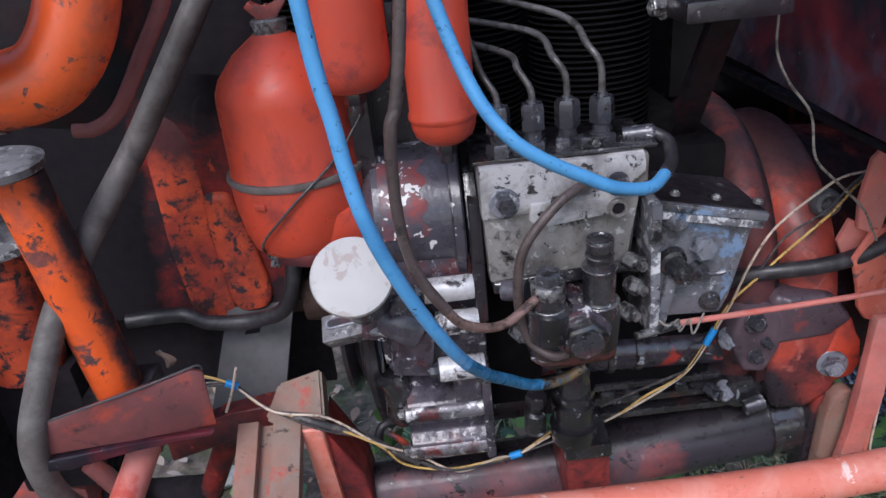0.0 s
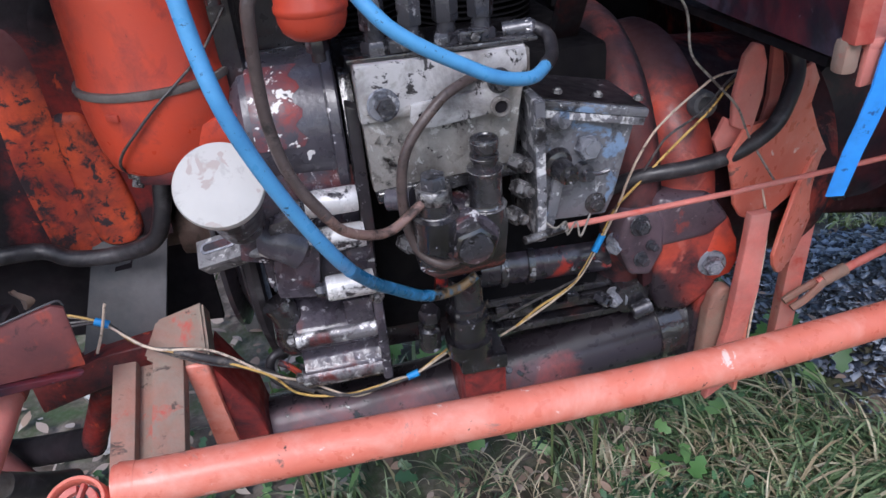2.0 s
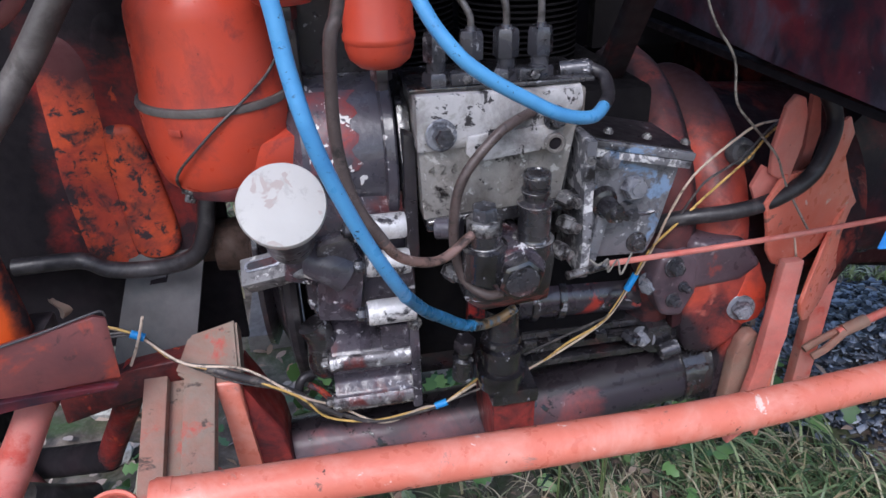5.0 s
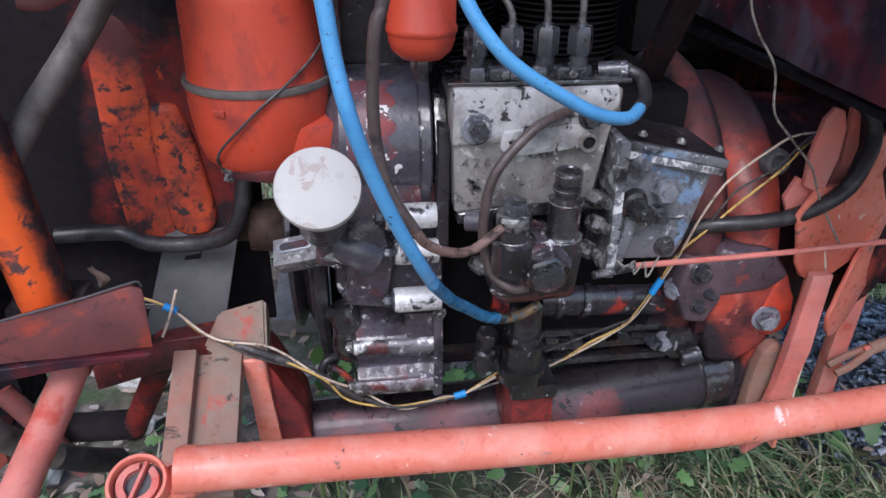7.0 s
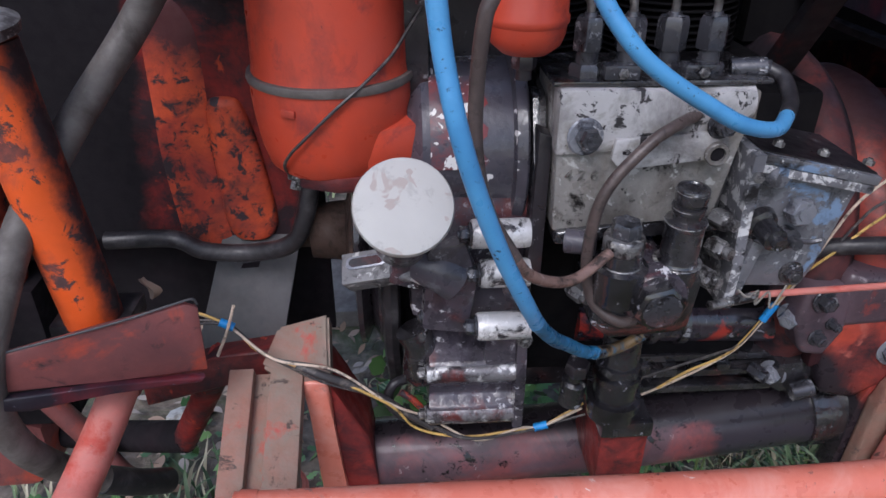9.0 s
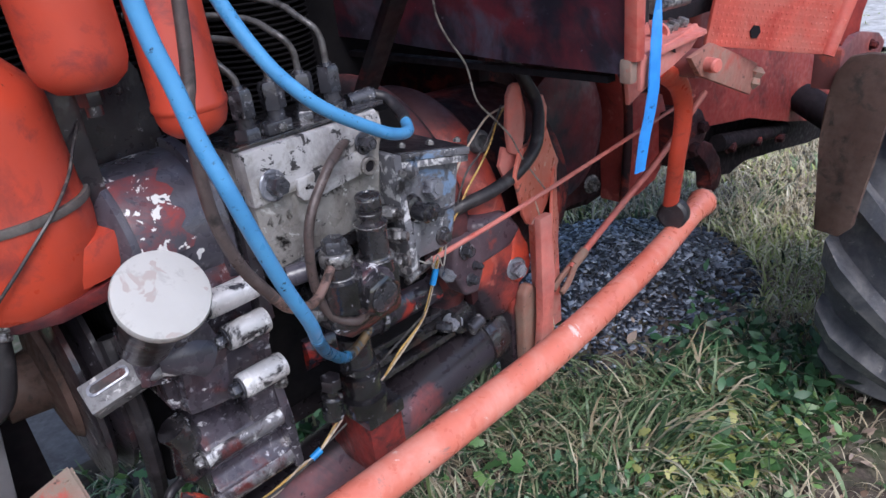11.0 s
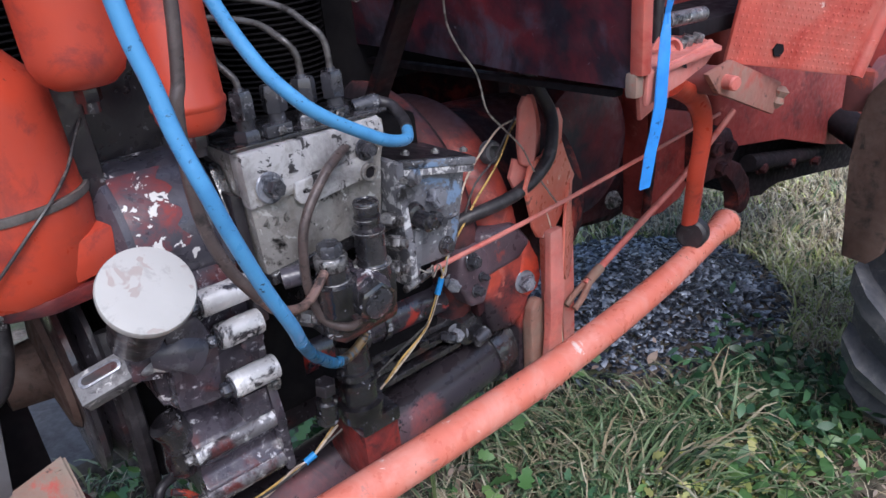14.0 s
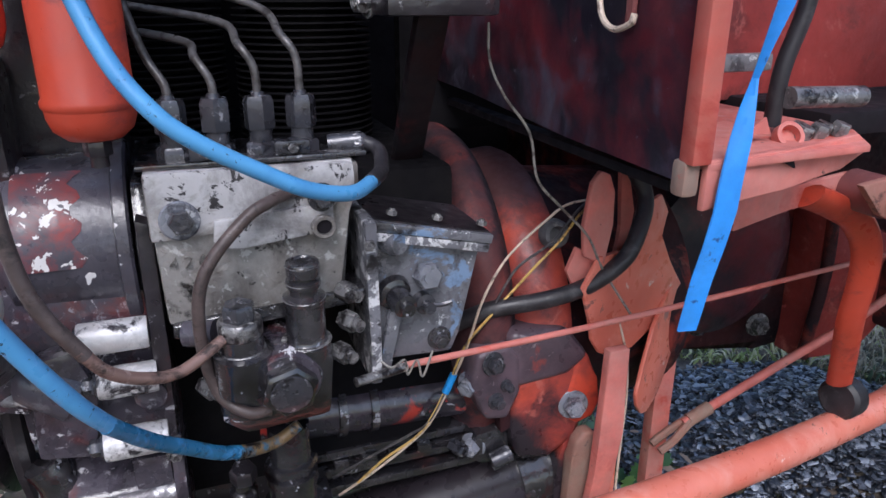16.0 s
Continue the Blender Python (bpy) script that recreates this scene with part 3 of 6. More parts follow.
def slab_at(x, y):
    return -0.32 < x < 0.32 and y > 1.6


def off_heap(x, y):
    return ((x - 1.35) / 0.52) ** 2 + ((y - 1.12) / 0.42) ** 2 > 1


# tufts at the bar, thinner growth round them, litter and weeds between
grass("grass", 1300, ((0.62, 1.22), (0.60, 0.95)), 0.20, M_GRASS, "long arching green grass beside the tractor", 3, off_heap, 0.035, 0.0030, 1.15, 0.6)
grass("grass", 850, ((0.36, 0.95), (0.42, 0.80)), 0.13, M_GRASS, "tufts of arching green grass by the bar", 43, off_heap, 0.035, 0.0026, 1.1, 1.0)
grass("grass", 2000, ((0.0, 1.9), (0.3, 1.1)), 0.085, M_GRASS, "short green grass with dry blades", 13, off_heap, 0.06, 0.0020, 0.8, 1.2)
grass("grass", 2600, ((0.2, 1.7), (0.30, 1.0)), 0.11, M_STRAW, "dry pale straw lying in the grass", 23, off_heap, 0.09, 0.0014, 1.2, 2.0)
grass("grass", 2200, ((-0.1, 1.2), (0.8, 2.2)), 0.11, M_GRASS, "thin green grass under the engine", 9, lambda x, y: off_heap(x, y) and not slab_at(x, y))
grass("grass", 26000, ((1.5, 6.0), (0.3, 3.6)), 0.065, M_FARGRASS, "pale dry grass behind the tractor", 4, lambda x, y: off_heap(x, y) and x + 0.4 * y > 1.95, 0.07, 0.0042, 0.9, 0.9)
grass("grass", 2600, ((1.6, 4.5), (0.3, 3.2)), 0.10, M_GRASS, "green tufts in the pale grass", 14, lambda x, y: off_heap(x, y) and x + 0.4 * y > 2.0, 0.05, 0.004)
grass("grass", 2400, ((1.30, 2.1), (0.42, 1.0)), 0.075, M_FARGRASS, "pale short grass between heap and wheel", 24, off_heap, 0.06, 0.0028, 0.9, 1.2)
grass("grass", 11000, ((1.7, 3.8), (0.45, 2.1)), 0.10, M_STRAW, "matted pale straw behind the tractor", 44, off_heap, 0.10, 0.0026, 1.2, 2.0)
grass("grass", 1200, ((-1.1, -0.35), (0.45, 1.05)), 0.11, M_GRASS, "short grass before the axle", 19, lambda x, y: True, 0.05, 0.0036)
leaves("weeds", 3400, ((0.05, 0.66), (0.36, 0.80)), 0.021, 0.075, M_HERB, "dark green crinkled herb leaves in the grass", "weeds", 5, off_heap, 0.030, 16, True, 0.7)
leaves("weeds", 800, ((0.72, 1.5), (0.34, 0.62)), 0.026, 0.075, M_WEED, "bright green weeds beside the wheel", "weeds", 15, off_heap, 0.035, 11, False, 0.6)
leaves("weeds", 620, ((1.02, 1.28), (0.44, 0.74)), 0.036, 0.14, M_HERB, "dark green leafy weeds at the wheel", "weeds", 25, off_heap, 0.05, 12, False, 0.7)
leaves("weeds", 110, ((-0.75, -0.1), (0.95, 1.2)), 0.034, 0.05, M_WEED, "a few green weeds among dead leaves", "weeds", 26, lambda x, y: True)
leaves("weeds", 420, ((-0.05, 0.9), (0.9, 1.5)), 0.045, 0.13, M_WEED, "dark green weeds under the engine", "weeds", 6, lambda x, y: not slab_at(x, y))
leaves("weeds", 150, ((0.72, 1.15), (0.42, 0.70)), 0.048, 0.08, M_WEED, "long-leaved green weeds in the grass", "weeds", 16, off_heap, 0.03, 8, False, 0.45)
leaves("yellow_leaves", 260, ((0.72, 1.05), (0.42, 0.62)), 0.026, 0.09, M_YLEAF, "yellowing lobed leaves among the weeds", "leaves", 7, off_heap, 0.022, 9)
leaves("dry_leaves", 420, ((-0.8, 1.8), (0.35, 1.7)), 0.045, 0.04, M_DRY, "brown dry fallen leaves on the soil", "leaves", 8, off_heap, 0.15, 6, False, 0.3)
leaves("dry_leaves", 260, ((-0.8, 0.1), (1.0, 1.8)), 0.038, 0.03, M_DRY, "pale curled dead leaves on the soil", "leaves", 28, lambda x, y: True, 0.12, 5, False, 0.45)
grass("grass", 12000, ((-2.2, 4.2), (-1.6, 0.36)), 0.10, M_GRASS, "short grass along the tractor", 31, lambda x, y: not (1.1 < x < 2.0 and y > 0.08), 0.12, 0.0042)
grass("grass", 10000, ((-4.0, 1.6), (1.9, 4.5)), 0.10, M_GRASS, "short grass beyond the tractor", 32, lambda x, y: not slab_at(x, y), 0.12, 0.0045)
leaves("dry_leaves", 900, ((0.3, 1.4), (0.34, 0.95)), 0.028, 0.03, M_DRY, "brown dead leaves in the grass", "leaves", 38, off_heap, 0.08, 6, False, 0.5)
slab = box(-0.30, 0.30, 1.62, 2.2, -0.02, 0.05, 0.01)
tagged(part("concrete_slab", slab, M_SLAB), "grey concrete slab lying beyond the engine", "slab")
tagged(part("gravel_yard", xy([(4.7, -12), (60, -30), (60, 60), (20, 60), (4.9, 6.0)], 0.026, 0.03), M_GRAVEL), "pale dry gravel yard beyond the grass", "yard", kind="structure")


def build_heap():
    rnd = random.Random(11)
    vs, fs = [], []
    while len(fs) < 5200 * 7:
        x, y = rnd.gauss(1.35, 0.26), rnd.gauss(1.12, 0.2)
        if off_heap(x, y):
            continue
        s = rnd.uniform(0.004, 0.015)
        m = Matrix.Translation((x, y, ground_z(x, y) + rnd.uniform(0, 0.012))) @ Euler((rnd.gauss(0, 0.35), rnd.gauss(0, 0.35), rnd.uniform(0, 6.28))).to_matrix().to_4x4()
        b = len(vs)
        k = rnd.uniform(0.35, 0.8)
        for z in (0, 0.003):
            vs += [tuple(m @ Vector(q)) for q in ((-s, -s * k, z), (s * 0.9, -s * k * 0.8, z), (s, s * k * 0.7, z), (-s * 0.7, s * k, z))]
        fs += [(b + 4, b + 5, b + 6, b + 7), (b, b + 1, b + 5, b + 4), (b + 1, b + 2, b + 6, b + 5), (b + 2, b + 3, b + 7, b + 6), (b + 3, b, b + 4, b + 7)]
    return scatter_mesh("charcoal_heap", vs, fs, M_ASH, "heap of dark grey-blue charcoal flakes on the soil", "charcoal")


build_heap()


def rock(at, s, label, seed):
    rnd = random.Random(seed)
    bm = bmesh.new()
    bmesh.ops.create_icosphere(bm, subdivisions=2, radius=1)
    for v in bm.verts:
        d = 1 + 0.35 * noise.noise(v.co * 1.3 + Vector((seed, 0, 0)))
        v.co = Vector((v.co.x * s[0], v.co.y * s[1], v.co.z * s[2])) * d + Vector(at)
    return tagged(part("stone", bm, M_ROCK, None, "", 25), label, "stone", "stones")


rock((-0.575, 1.27, 0.02), (0.042, 0.035, 0.02), "small pale stone on the soil", 1)
rock((-0.59, 1.43, 0.04), (0.075, 0.05, 0.04), "pale grey stone lying on the soil", 2)
rock((-0.72, 1.15, 0.02), (0.03, 0.04, 0.02), "pale stone among dry leaves", 3)
rock((0.64, 1.36, 0.03), (0.03, 0.025, 0.02), "white stone among weeds", 4)
rock((1.30, 0.73, 0.03), (0.02, 0.015, 0.012), "small pale stone beside the charcoal", 5)

# ---- engine: casting, cylinders and what closes it above and behind ----
block = thing("engine_block", (0.1, 0.9, 0.62), "grimy black engine block with finned cylinders", "engine")
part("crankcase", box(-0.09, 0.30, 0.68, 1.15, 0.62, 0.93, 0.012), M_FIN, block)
part("sump", box(-0.06, 0.26, 0.72, 1.1, 0.56, 0.622, 0.015), M_BLOCK, block)
for cx in (-0.10, 0.04, 0.18):
    bm = bmesh.new()
    prof, z = [(0.052, 0.925)], 0.932
    while z < 1.24:
        prof += [(0.052, z), (0.066, z + 0.0007), (0.066, z + 0.0022), (0.052, z + 0.003)]
        z += 0.0062
    prof += [(0.052, 1.25)]
    lathe(bm, prof, axis((cx, 0.79, 0), (0, 0, 1)), 40)
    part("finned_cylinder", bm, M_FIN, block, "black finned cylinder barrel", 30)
part("cylinder_head", box(-0.18, 0.26, 0.71, 0.95, 1.25, 1.33, 0.01), M_BLOCK, block)
part("front_cover", xz([(-0.088, 0.925), (0.030, 0.925), (0.012, 0.975), (-0.004, 1.03), (-0.010, 1.10), (-0.066, 1.10), (-0.072, 0.985)], 0.690, 0.760, bev=0.012), M_BLOCK, block, "sooty purple-grey front casting")
# Two added dark sheets behind the engine stand in for its deep shade.
part("dark_backdrop", xz([(-0.60, 0.66), (0.60, 0.66), (0.60, 1.40), (-0.60, 1.40)], 1.16, 1.18), M_DARK, block)
part("dark_back_sheet", box(0.30, 0.56, 0.86, 0.88, 0.93, 1.40, 0.0), M_FIN, block)

# gear case left of the pump
gear = thing("timing_case", (-0.01, 0.66, 0.62), "black timing case with white paint chips", "engine part")
bm = lathe(bmesh.new(), [(0.040, -0.098), (0.060, -0.095), (0.071, -0.084), (0.072, -0.012), (0.079, -0.010), (0.080, -0.002), (0.078, 0.0)], axis((0.016, 0.675, 0.892), (1, 0, 0)), 48)
part("gear_housing", bm, M_CHIP, gear, "black housing with white and red chipped paint")
bm, rows = bmesh.new(), []
for k in range(13):
    a = radians(2 + 5.2 * k)
    rows.append([bm.verts.new((x, 0.675 - r * math.cos(a), 0.892 + r * math.sin(a))) for x, r in ((-0.062, 0.0722), (-0.058 + 0.004 * math.sin(k * 2.1), 0.0729), (-0.024 + 0.005 * math.sin(k * 1.7), 0.0729), (-0.020 + 0.005 * math.sin(k * 1.7), 0.0722))])
for p, q in zip(rows, rows[1:]):
    for i in range(3):
        bm.faces.new((p[i], p[i + 1], q[i + 1], q[i]))
part("paint_patch", bm, M_PATCH, gear, "old red paint patch with white chips")
part("flange", yz([(0.60, 0.80), (0.76, 0.80), (0.77, 0.97), (0.62, 0.95), (0.595, 0.90)], 0.018, 0.030, bev=0.004), M_OILY, gear)
part("cover", xz([(-0.080, 0.748), (0.028, 0.732), (0.030, 0.86), (-0.02, 0.90), (-0.085, 0.88)], 0.608, 0.70, bev=0.008), M_FLECK, gear)
part("front_arm", xz([(-0.072, 0.748), (-0.030, 0.742), (-0.022, 0.80), (-0.034, 0.836), (-0.066, 0.83)], 0.588, 0.62, bev=0.007), M_FLECK, gear)
part("front_pad", xz([(-0.100, 0.79), (-0.068, 0.78), (-0.064, 0.815), (-0.092, 0.83)], 0.60, 0.66, bev=0.006), M_FLECK, gear)
part("pad_bolt", bolt(bmesh.new(), axis((-0.062, 0.60, 0.757), (-1, -0.4, 0)), 0.011, 0.009), M_DKNUT, gear)
part("boss_ring", lathe(bmesh.new(), [(0.012, 0), (0.012, 0.006), (0.006, 0.007)], axis((0.012, 0.604, 0.783), (0, -1, 0)), 18), M_FLECK, gear)
for z, x0, x1, y in ((0.843, -0.030, 0.018, 0.590), (0.806, -0.022, 0.020, 0.588), (0.757, -0.024, 0.022, 0.580)):
    bm = lathe(bmesh.new(), [(0.0115, 0), (0.0125, 0.002), (0.0125, x1 - x0 - 0.003), (0.012, x1 - x0)], axis((x0, y, z), (1, 0.04, -0.02)), 20)
    stud = part("stud_boss", bm, M_BRIGHT, gear, "bare metal boss")
    part("stud_bolt", bolt(bmesh.new(), axis((x0, y, z), (-1, -0.04, 0.02)), 0.012, 0.008), M_DKNUT, stud)

sumpbox = thing("oil_pump_housing", (-0.02, 0.63, 0.61), "oily dark oil pump housing with bare metal edges", "engine part")
part("housing", yz([(0.70, 0.722), (0.648, 0.716), (0.610, 0.692), (0.604, 0.681), (0.606, 0.669), (0.617, 0.661), (0.619, 0.648), (0.607, 0.639), (0.604, 0.628), (0.608, 0.616), (0.622, 0.608), (0.70, 0.604)], -0.064, 0.021, bev=0.003), M_FLECK, sumpbox)
for z, y in ((0.680, 0.6125), (0.628, 0.6125)):
    part("rib", sweep(bmesh.new(), [(-0.066, y, z), (0.0215, y, z)], 0.0105, 20, 1), M_RIBMET, sumpbox, "rounded rib worn bright")
    part("rib_bolt", bolt(bmesh.new(), axis((-0.066, y, z), (-1, 0, 0)), 0.010, 0.006), M_STEEL, sumpbox)
part("side_plate", yz([(0.602, 0.612), (0.70, 0.612), (0.70, 0.745), (0.612, 0.735), (0.600, 0.68)], 0.018, 0.029, bev=0.004), M_FLECK, sumpbox)
part("step", box(-0.012, 0.019, 0.606, 0.65, 0.690, 0.722, 0.006), M_FLECK, sumpbox)
part("corner_bolt", bolt(bmesh.new(), axis((0.0235, 0.601, 0.725), (0, -1, 0)), 0.009, 0.006), M_STEEL, sumpbox)
part("pipe", sweep(bmesh.new(), [(-0.08, 0.63, 0.72), (-0.072, 0.63, 0.70), (-0.073, 0.64, 0.66), (-0.06, 0.67, 0.64)], 0.016, 12), M_OILY, sumpbox)

# ---- fuel injection pump ----
pump = thing("fuel_injection_pump", (0.11, 0.62, 0.77), "worn pale cast fuel injection pump, oil-stained", "pump")
bm = xz([(0.034, 0.848), (0.168, 0.857), (0.170, 0.925), (0.183, 0.935), (0.183, 0.962), (0.030, 0.966)], 0.581, 0.66, bev=0.004)
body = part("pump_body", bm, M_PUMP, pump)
part("head", xz([(0.030, 0.915), (0.155, 0.922), (0.176, 0.945), (0.178, 0.963), (0.030, 0.966)], 0.576, 0.60, bev=0.004), M_PUMPW, pump, "chipped white painted head")
part("head_top", box(0.026, 0.19, 0.582, 0.665, 0.966, 0.970, 0.0015), M_OILY, pump)
part("end_boss", sweep(bmesh.new(), [(0.140, 0.590, 0.951), (0.178, 0.590, 0.952)], 0.014, 20, 1), M_PUMPW, pump)
part("side_bolt", bolt(bmesh.new(), axis((0.051, 0.576, 0.931), (0.1, -1, 0.1)), 0.0155, 0.014), M_DKNUT, pump)
part("side_washer", lathe(bmesh.new(), [(0.0140, 0), (0.0143, 0.001), (0.0130, 0.0022)], axis((0.051, 0.5752, 0.931), (0.1, -1, 0.1)), 28), M_NUT, pump, "bright worn washer")
part("banjo_plug", bolt(bmesh.new(), axis((0.152, 0.574, 0.939), (0.1, -1, 0.1)), 0.013, 0.011), M_DKNUT, pump)
plate = part("tag_plate", xz([(0.072, 0.914), (0.077, 0.908), (0.092, 0.906), (0.160, 0.913), (0.160, 0.935), (0.094, 0.930), (0.074, 0.929)], 0.5715, 0.576, bev=0.0012), M_PUMPW, pump, "thin pale cover plate")
part("hole_rim", lathe(bmesh.new(), [(0.0095, 0), (0.0095, 0.003), (0.0085, 0.004), (0.0060, 0.004), (0.0058, 0.001)], axis((0.152, 0.5715, 0.917), (0, -1, 0)), 20), M_PUMP, plate)
part("hole", lathe(bmesh.new(), [(0.0058, 0), (0.0058, 0.001)], axis((0.152, 0.5710, 0.917), (0, -1, 0)), 16), M_DARK, plate)
part("small_hole", lathe(bmesh.new(), [(0.0014, 0), (0.0014, 0.001)], axis((0.081, 0.5712, 0.919), (0, -1, 0)), 8), M_DARK, plate)
part("side_flange", xz([(0.018, 0.80), (0.031, 0.80), (0.031, 0.925), (0.020, 0.93)], 0.59, 0.66, bev=0.003), M_BLOCK, pump)
part("base_flange", xz([(0.036, 0.838), (0.184, 0.848), (0.184, 0.860), (0.150, 0.858), (0.120, 0.853), (0.090, 0.8545), (0.036, 0.850)], 0.5765, 0.64, bev=0.003), M_OILY, pump, "oil-blackened bottom flange")
# raised casting digits, worn
for k, x in enumerate((0.040, 0.050, 0.060)):
    cu = bpy.data.curves.new("cast_number", "FONT")
    cu.body, cu.size, cu.extrude = "426"[k], 0.0130, 0.0012
    tmp = bpy.data.objects.new("cast_number", cu)
    me = bpy.data.meshes.new_from_object(tmp)
    me.materials.append(M_CAST)
    ob = new("cast_number", me)
    ob.matrix_basis = Matrix.Translation((x, 0.5805, 0.893)) @ pose(0, 0, 0, 90, 0, 0)
    ob.parent, ob.matrix_parent_inverse = pump, Matrix.Translation(-pump.location)
    bpy.data.objects.remove(tmp)

for k in range(4):
    x = 0.053 + 0.0308 * k
    m = axis((x, 0.602, 0.966), (0, 0, 1), 12 * k)
    valve = part("delivery_valve", lathe(hexa(bmesh.new(), m, 0.0215, 0.013, 0.0), [(0.0085, 0.011), (0.0085, 0.024)], m, 16), M_DKNUT, pump, "black hexagonal valve holder")
    m2 = axis((x, 0.602, 0.988), (0, 0, 1), 7 + 17 * k)
    part("union_nut", lathe(hexa(bmesh.new(), m2, 0.0195, 0.024), [(0.0055, 0.023), (0.0045, 0.027)], m2, 14), M_DKNUT, valve)
for x in (0.0755, 0.135):
    cl = part("clamp", box(x - 0.013, x + 0.013, 0.583, 0.598, 0.970, 0.981, 0.0025), M_DKNUT, pump)
    part("clamp_screw", bolt(bmesh.new(), axis((x, 0.583, 0.976), (0, -1, 0)), 0.007, 0.003, False), M_STEEL, cl)
part("bleed_union", sweep(bmesh.new(), [(0.165, 0.605, 0.972), (0.19, 0.600, 0.974)], 0.008, 12, 1), M_DKNUT, pump)
part("bleed_nut", hexa(bmesh.new(), axis((0.183, 0.601, 0.973), (1, 0, 0)), 0.015, 0.010), M_DKNUT, pump)

# governor housing
gov = thing("governor_housing", (0.24, 0.62, 0.78), "blue-grey painted governor housing with bolted lid", "pump part")
part("housing", xz([(0.192, 0.785), (0.262, 0.782), (0.270, 0.80), (0.288, 0.878), (0.192, 0.900)], 0.588, 0.665, bev=0.005), M_REG, gov)
part("flange", yz([(0.568, 0.775), (0.578, 0.775), (0.66, 0.778), (0.66, 0.915), (0.570, 0.915), (0.573, 0.86), (0.566, 0.82)], 0.184, 0.193, bev=0.002), M_EDGE, gov, "thin flange chipped to bare metal")
m = pose(0.188, 0, 0.907, 0, 12.5, 0)
part("lid", box(0, 0.108, 0.576, 0.67, 0.0, 0.008, 0.0015, m=m), M_REG, gov)
part("lid_grime", box(0.004, 0.106, 0.581, 0.668, 0.0082, 0.0092, 0, m=m), M_BLOCK, gov, "black oily grime on the lid")
part("lid_gasket", box(0.001, 0.107, 0.577, 0.67, -0.008, -0.0005, 0.001, m=m), M_EDGE, gov)
for x in (0.02, 0.060, 0.101):
    part("lid_screw", bolt(bmesh.new(), axis((m @ Vector((x, 0.590, 0.010)))[:], (0.2, 0, 1)), 0.008, 0.004, False), M_STEEL, gov)
part("boss", lathe(bmesh.new(), [(0.011, 0), (0.011, 0.010), (0.008, 0.016)], axis((0.207, 0.590, 0.893), (0.4, -1, 0)), 18), M_REG, gov)
part("big_bolt", bolt(bmesh.new(), axis((0.236, 0.586, 0.861), (0.1, -1, 0.12)), 0.021, 0.012, False), M_NUT, gov, "large bright bolt")
stop = part("shaft_boss", lathe(bmesh.new(), [(0.016, 0), (0.014, 0.006), (0.010, 0.008), (0.010, 0.026), (0.006, 0.027), (0.006, 0.033)], axis((0.209, 0.588, 0.848), (0.15, -1, -0.15)), 20), M_OILY, gov)
part("lever_pin", lathe(bmesh.new(), [(0.009, 0), (0.009, 0.010), (0.005, 0.011), (0.005, 0.020)], axis((0.234, 0.588, 0.836), (0.1, -1, 0)), 16), M_DKNUT, gov)
part("split_pin", sweep(bmesh.new(), [(0.235, 0.572, 0.838), (0.247, 0.570, 0.838), (0.255, 0.569, 0.840)], 0.0022, 6), M_DKNUT, gov)
part("lever", xz([(0.192, 0.782), (0.203, 0.780), (0.214, 0.83), (0.204, 0.835)], 0.578, 0.585, bev=0.0015), M_REG, gov, "flat stop lever hanging down")
part("lower_bolt", bolt(bmesh.new(), axis((0.250, 0.588, 0.798), (0, -1, 0)), 0.013, 0.008), M_OILY, gov)
part("edge_screw", bolt(bmesh.new(), axis((0.186, 0.566, 0.90), (-0.3, -1, 0)), 0.008, 0.004, False), M_STEEL, gov)

# feed pump under it
feed = thing("fuel_feed_pump", (0.11, 0.56, 0.77), "oil-soaked black fuel feed pump with banjo bolts", "pump")
part("feed_body", xz([(0.062, 0.782), (0.080, 0.768), (0.145, 0.772), (0.150, 0.825), (0.10, 0.832), (0.065, 0.82)], 0.540, 0.62, bev=0.008), M_OILY, feed)
part("plunger_barrel", lathe(bmesh.new(), [(0.022, -0.07), (0.022, -0.020), (0.0255, -0.018), (0.0265, -0.010), (0.0265, -0.003), (0.0245, 0.0)], axis((0.1125, 0.5365, 0.8075), (0.03, -1, -0.10)), 32), M_FLECK, feed, "barrel worn to bare metal")
part("plug", hexa(bmesh.new(), axis((0.1125, 0.5370, 0.8075), (0.03, -1, -0.10), 15), 0.037, 0.013), M_OILY, feed, "large black hexagon plug")
part("plug_face", lathe(bmesh.new(), [(0.0155, 0), (0.0155, 0.0012), (0.0145, 0.0016)], axis((0.1129, 0.5243, 0.8062), (0.03, -1, -0.10)), 28), M_DKNUT, feed)
for x, y, z, r in ((0.131, 0.5538, 0.8690, 0.0160), (0.131, 0.5533, 0.8815, 0.0130), (0.131, 0.5552, 0.8330, 0.0187), (0.083, 0.5495, 0.8365, 0.0168)):
    part("worn_ring", lathe(bmesh.new(), [(r, 0), (r * 1.03, 0.0006), (r, 0.0012)], axis((x, y, z), (0, -0.05, 1)), 28), M_STEEL, feed, "bright worn edge")
post = part("hand_pump_post", lathe(bmesh.new(), [(0.0185, 0), (0.0185, 0.014), (0.0155, 0.017), (0.0150, 0.020), (0.0150, 0.048), (0.0158, 0.049), (0.0158, 0.053), (0.0110, 0.055), (0.0110, 0.060), (0.0128, 0.061), (0.0128, 0.066), (0.0100, 0.067), (0.0100, 0.073)], axis((0.131, 0.556, 0.818), (0, -0.05, 1)), 28), M_OILY, feed)
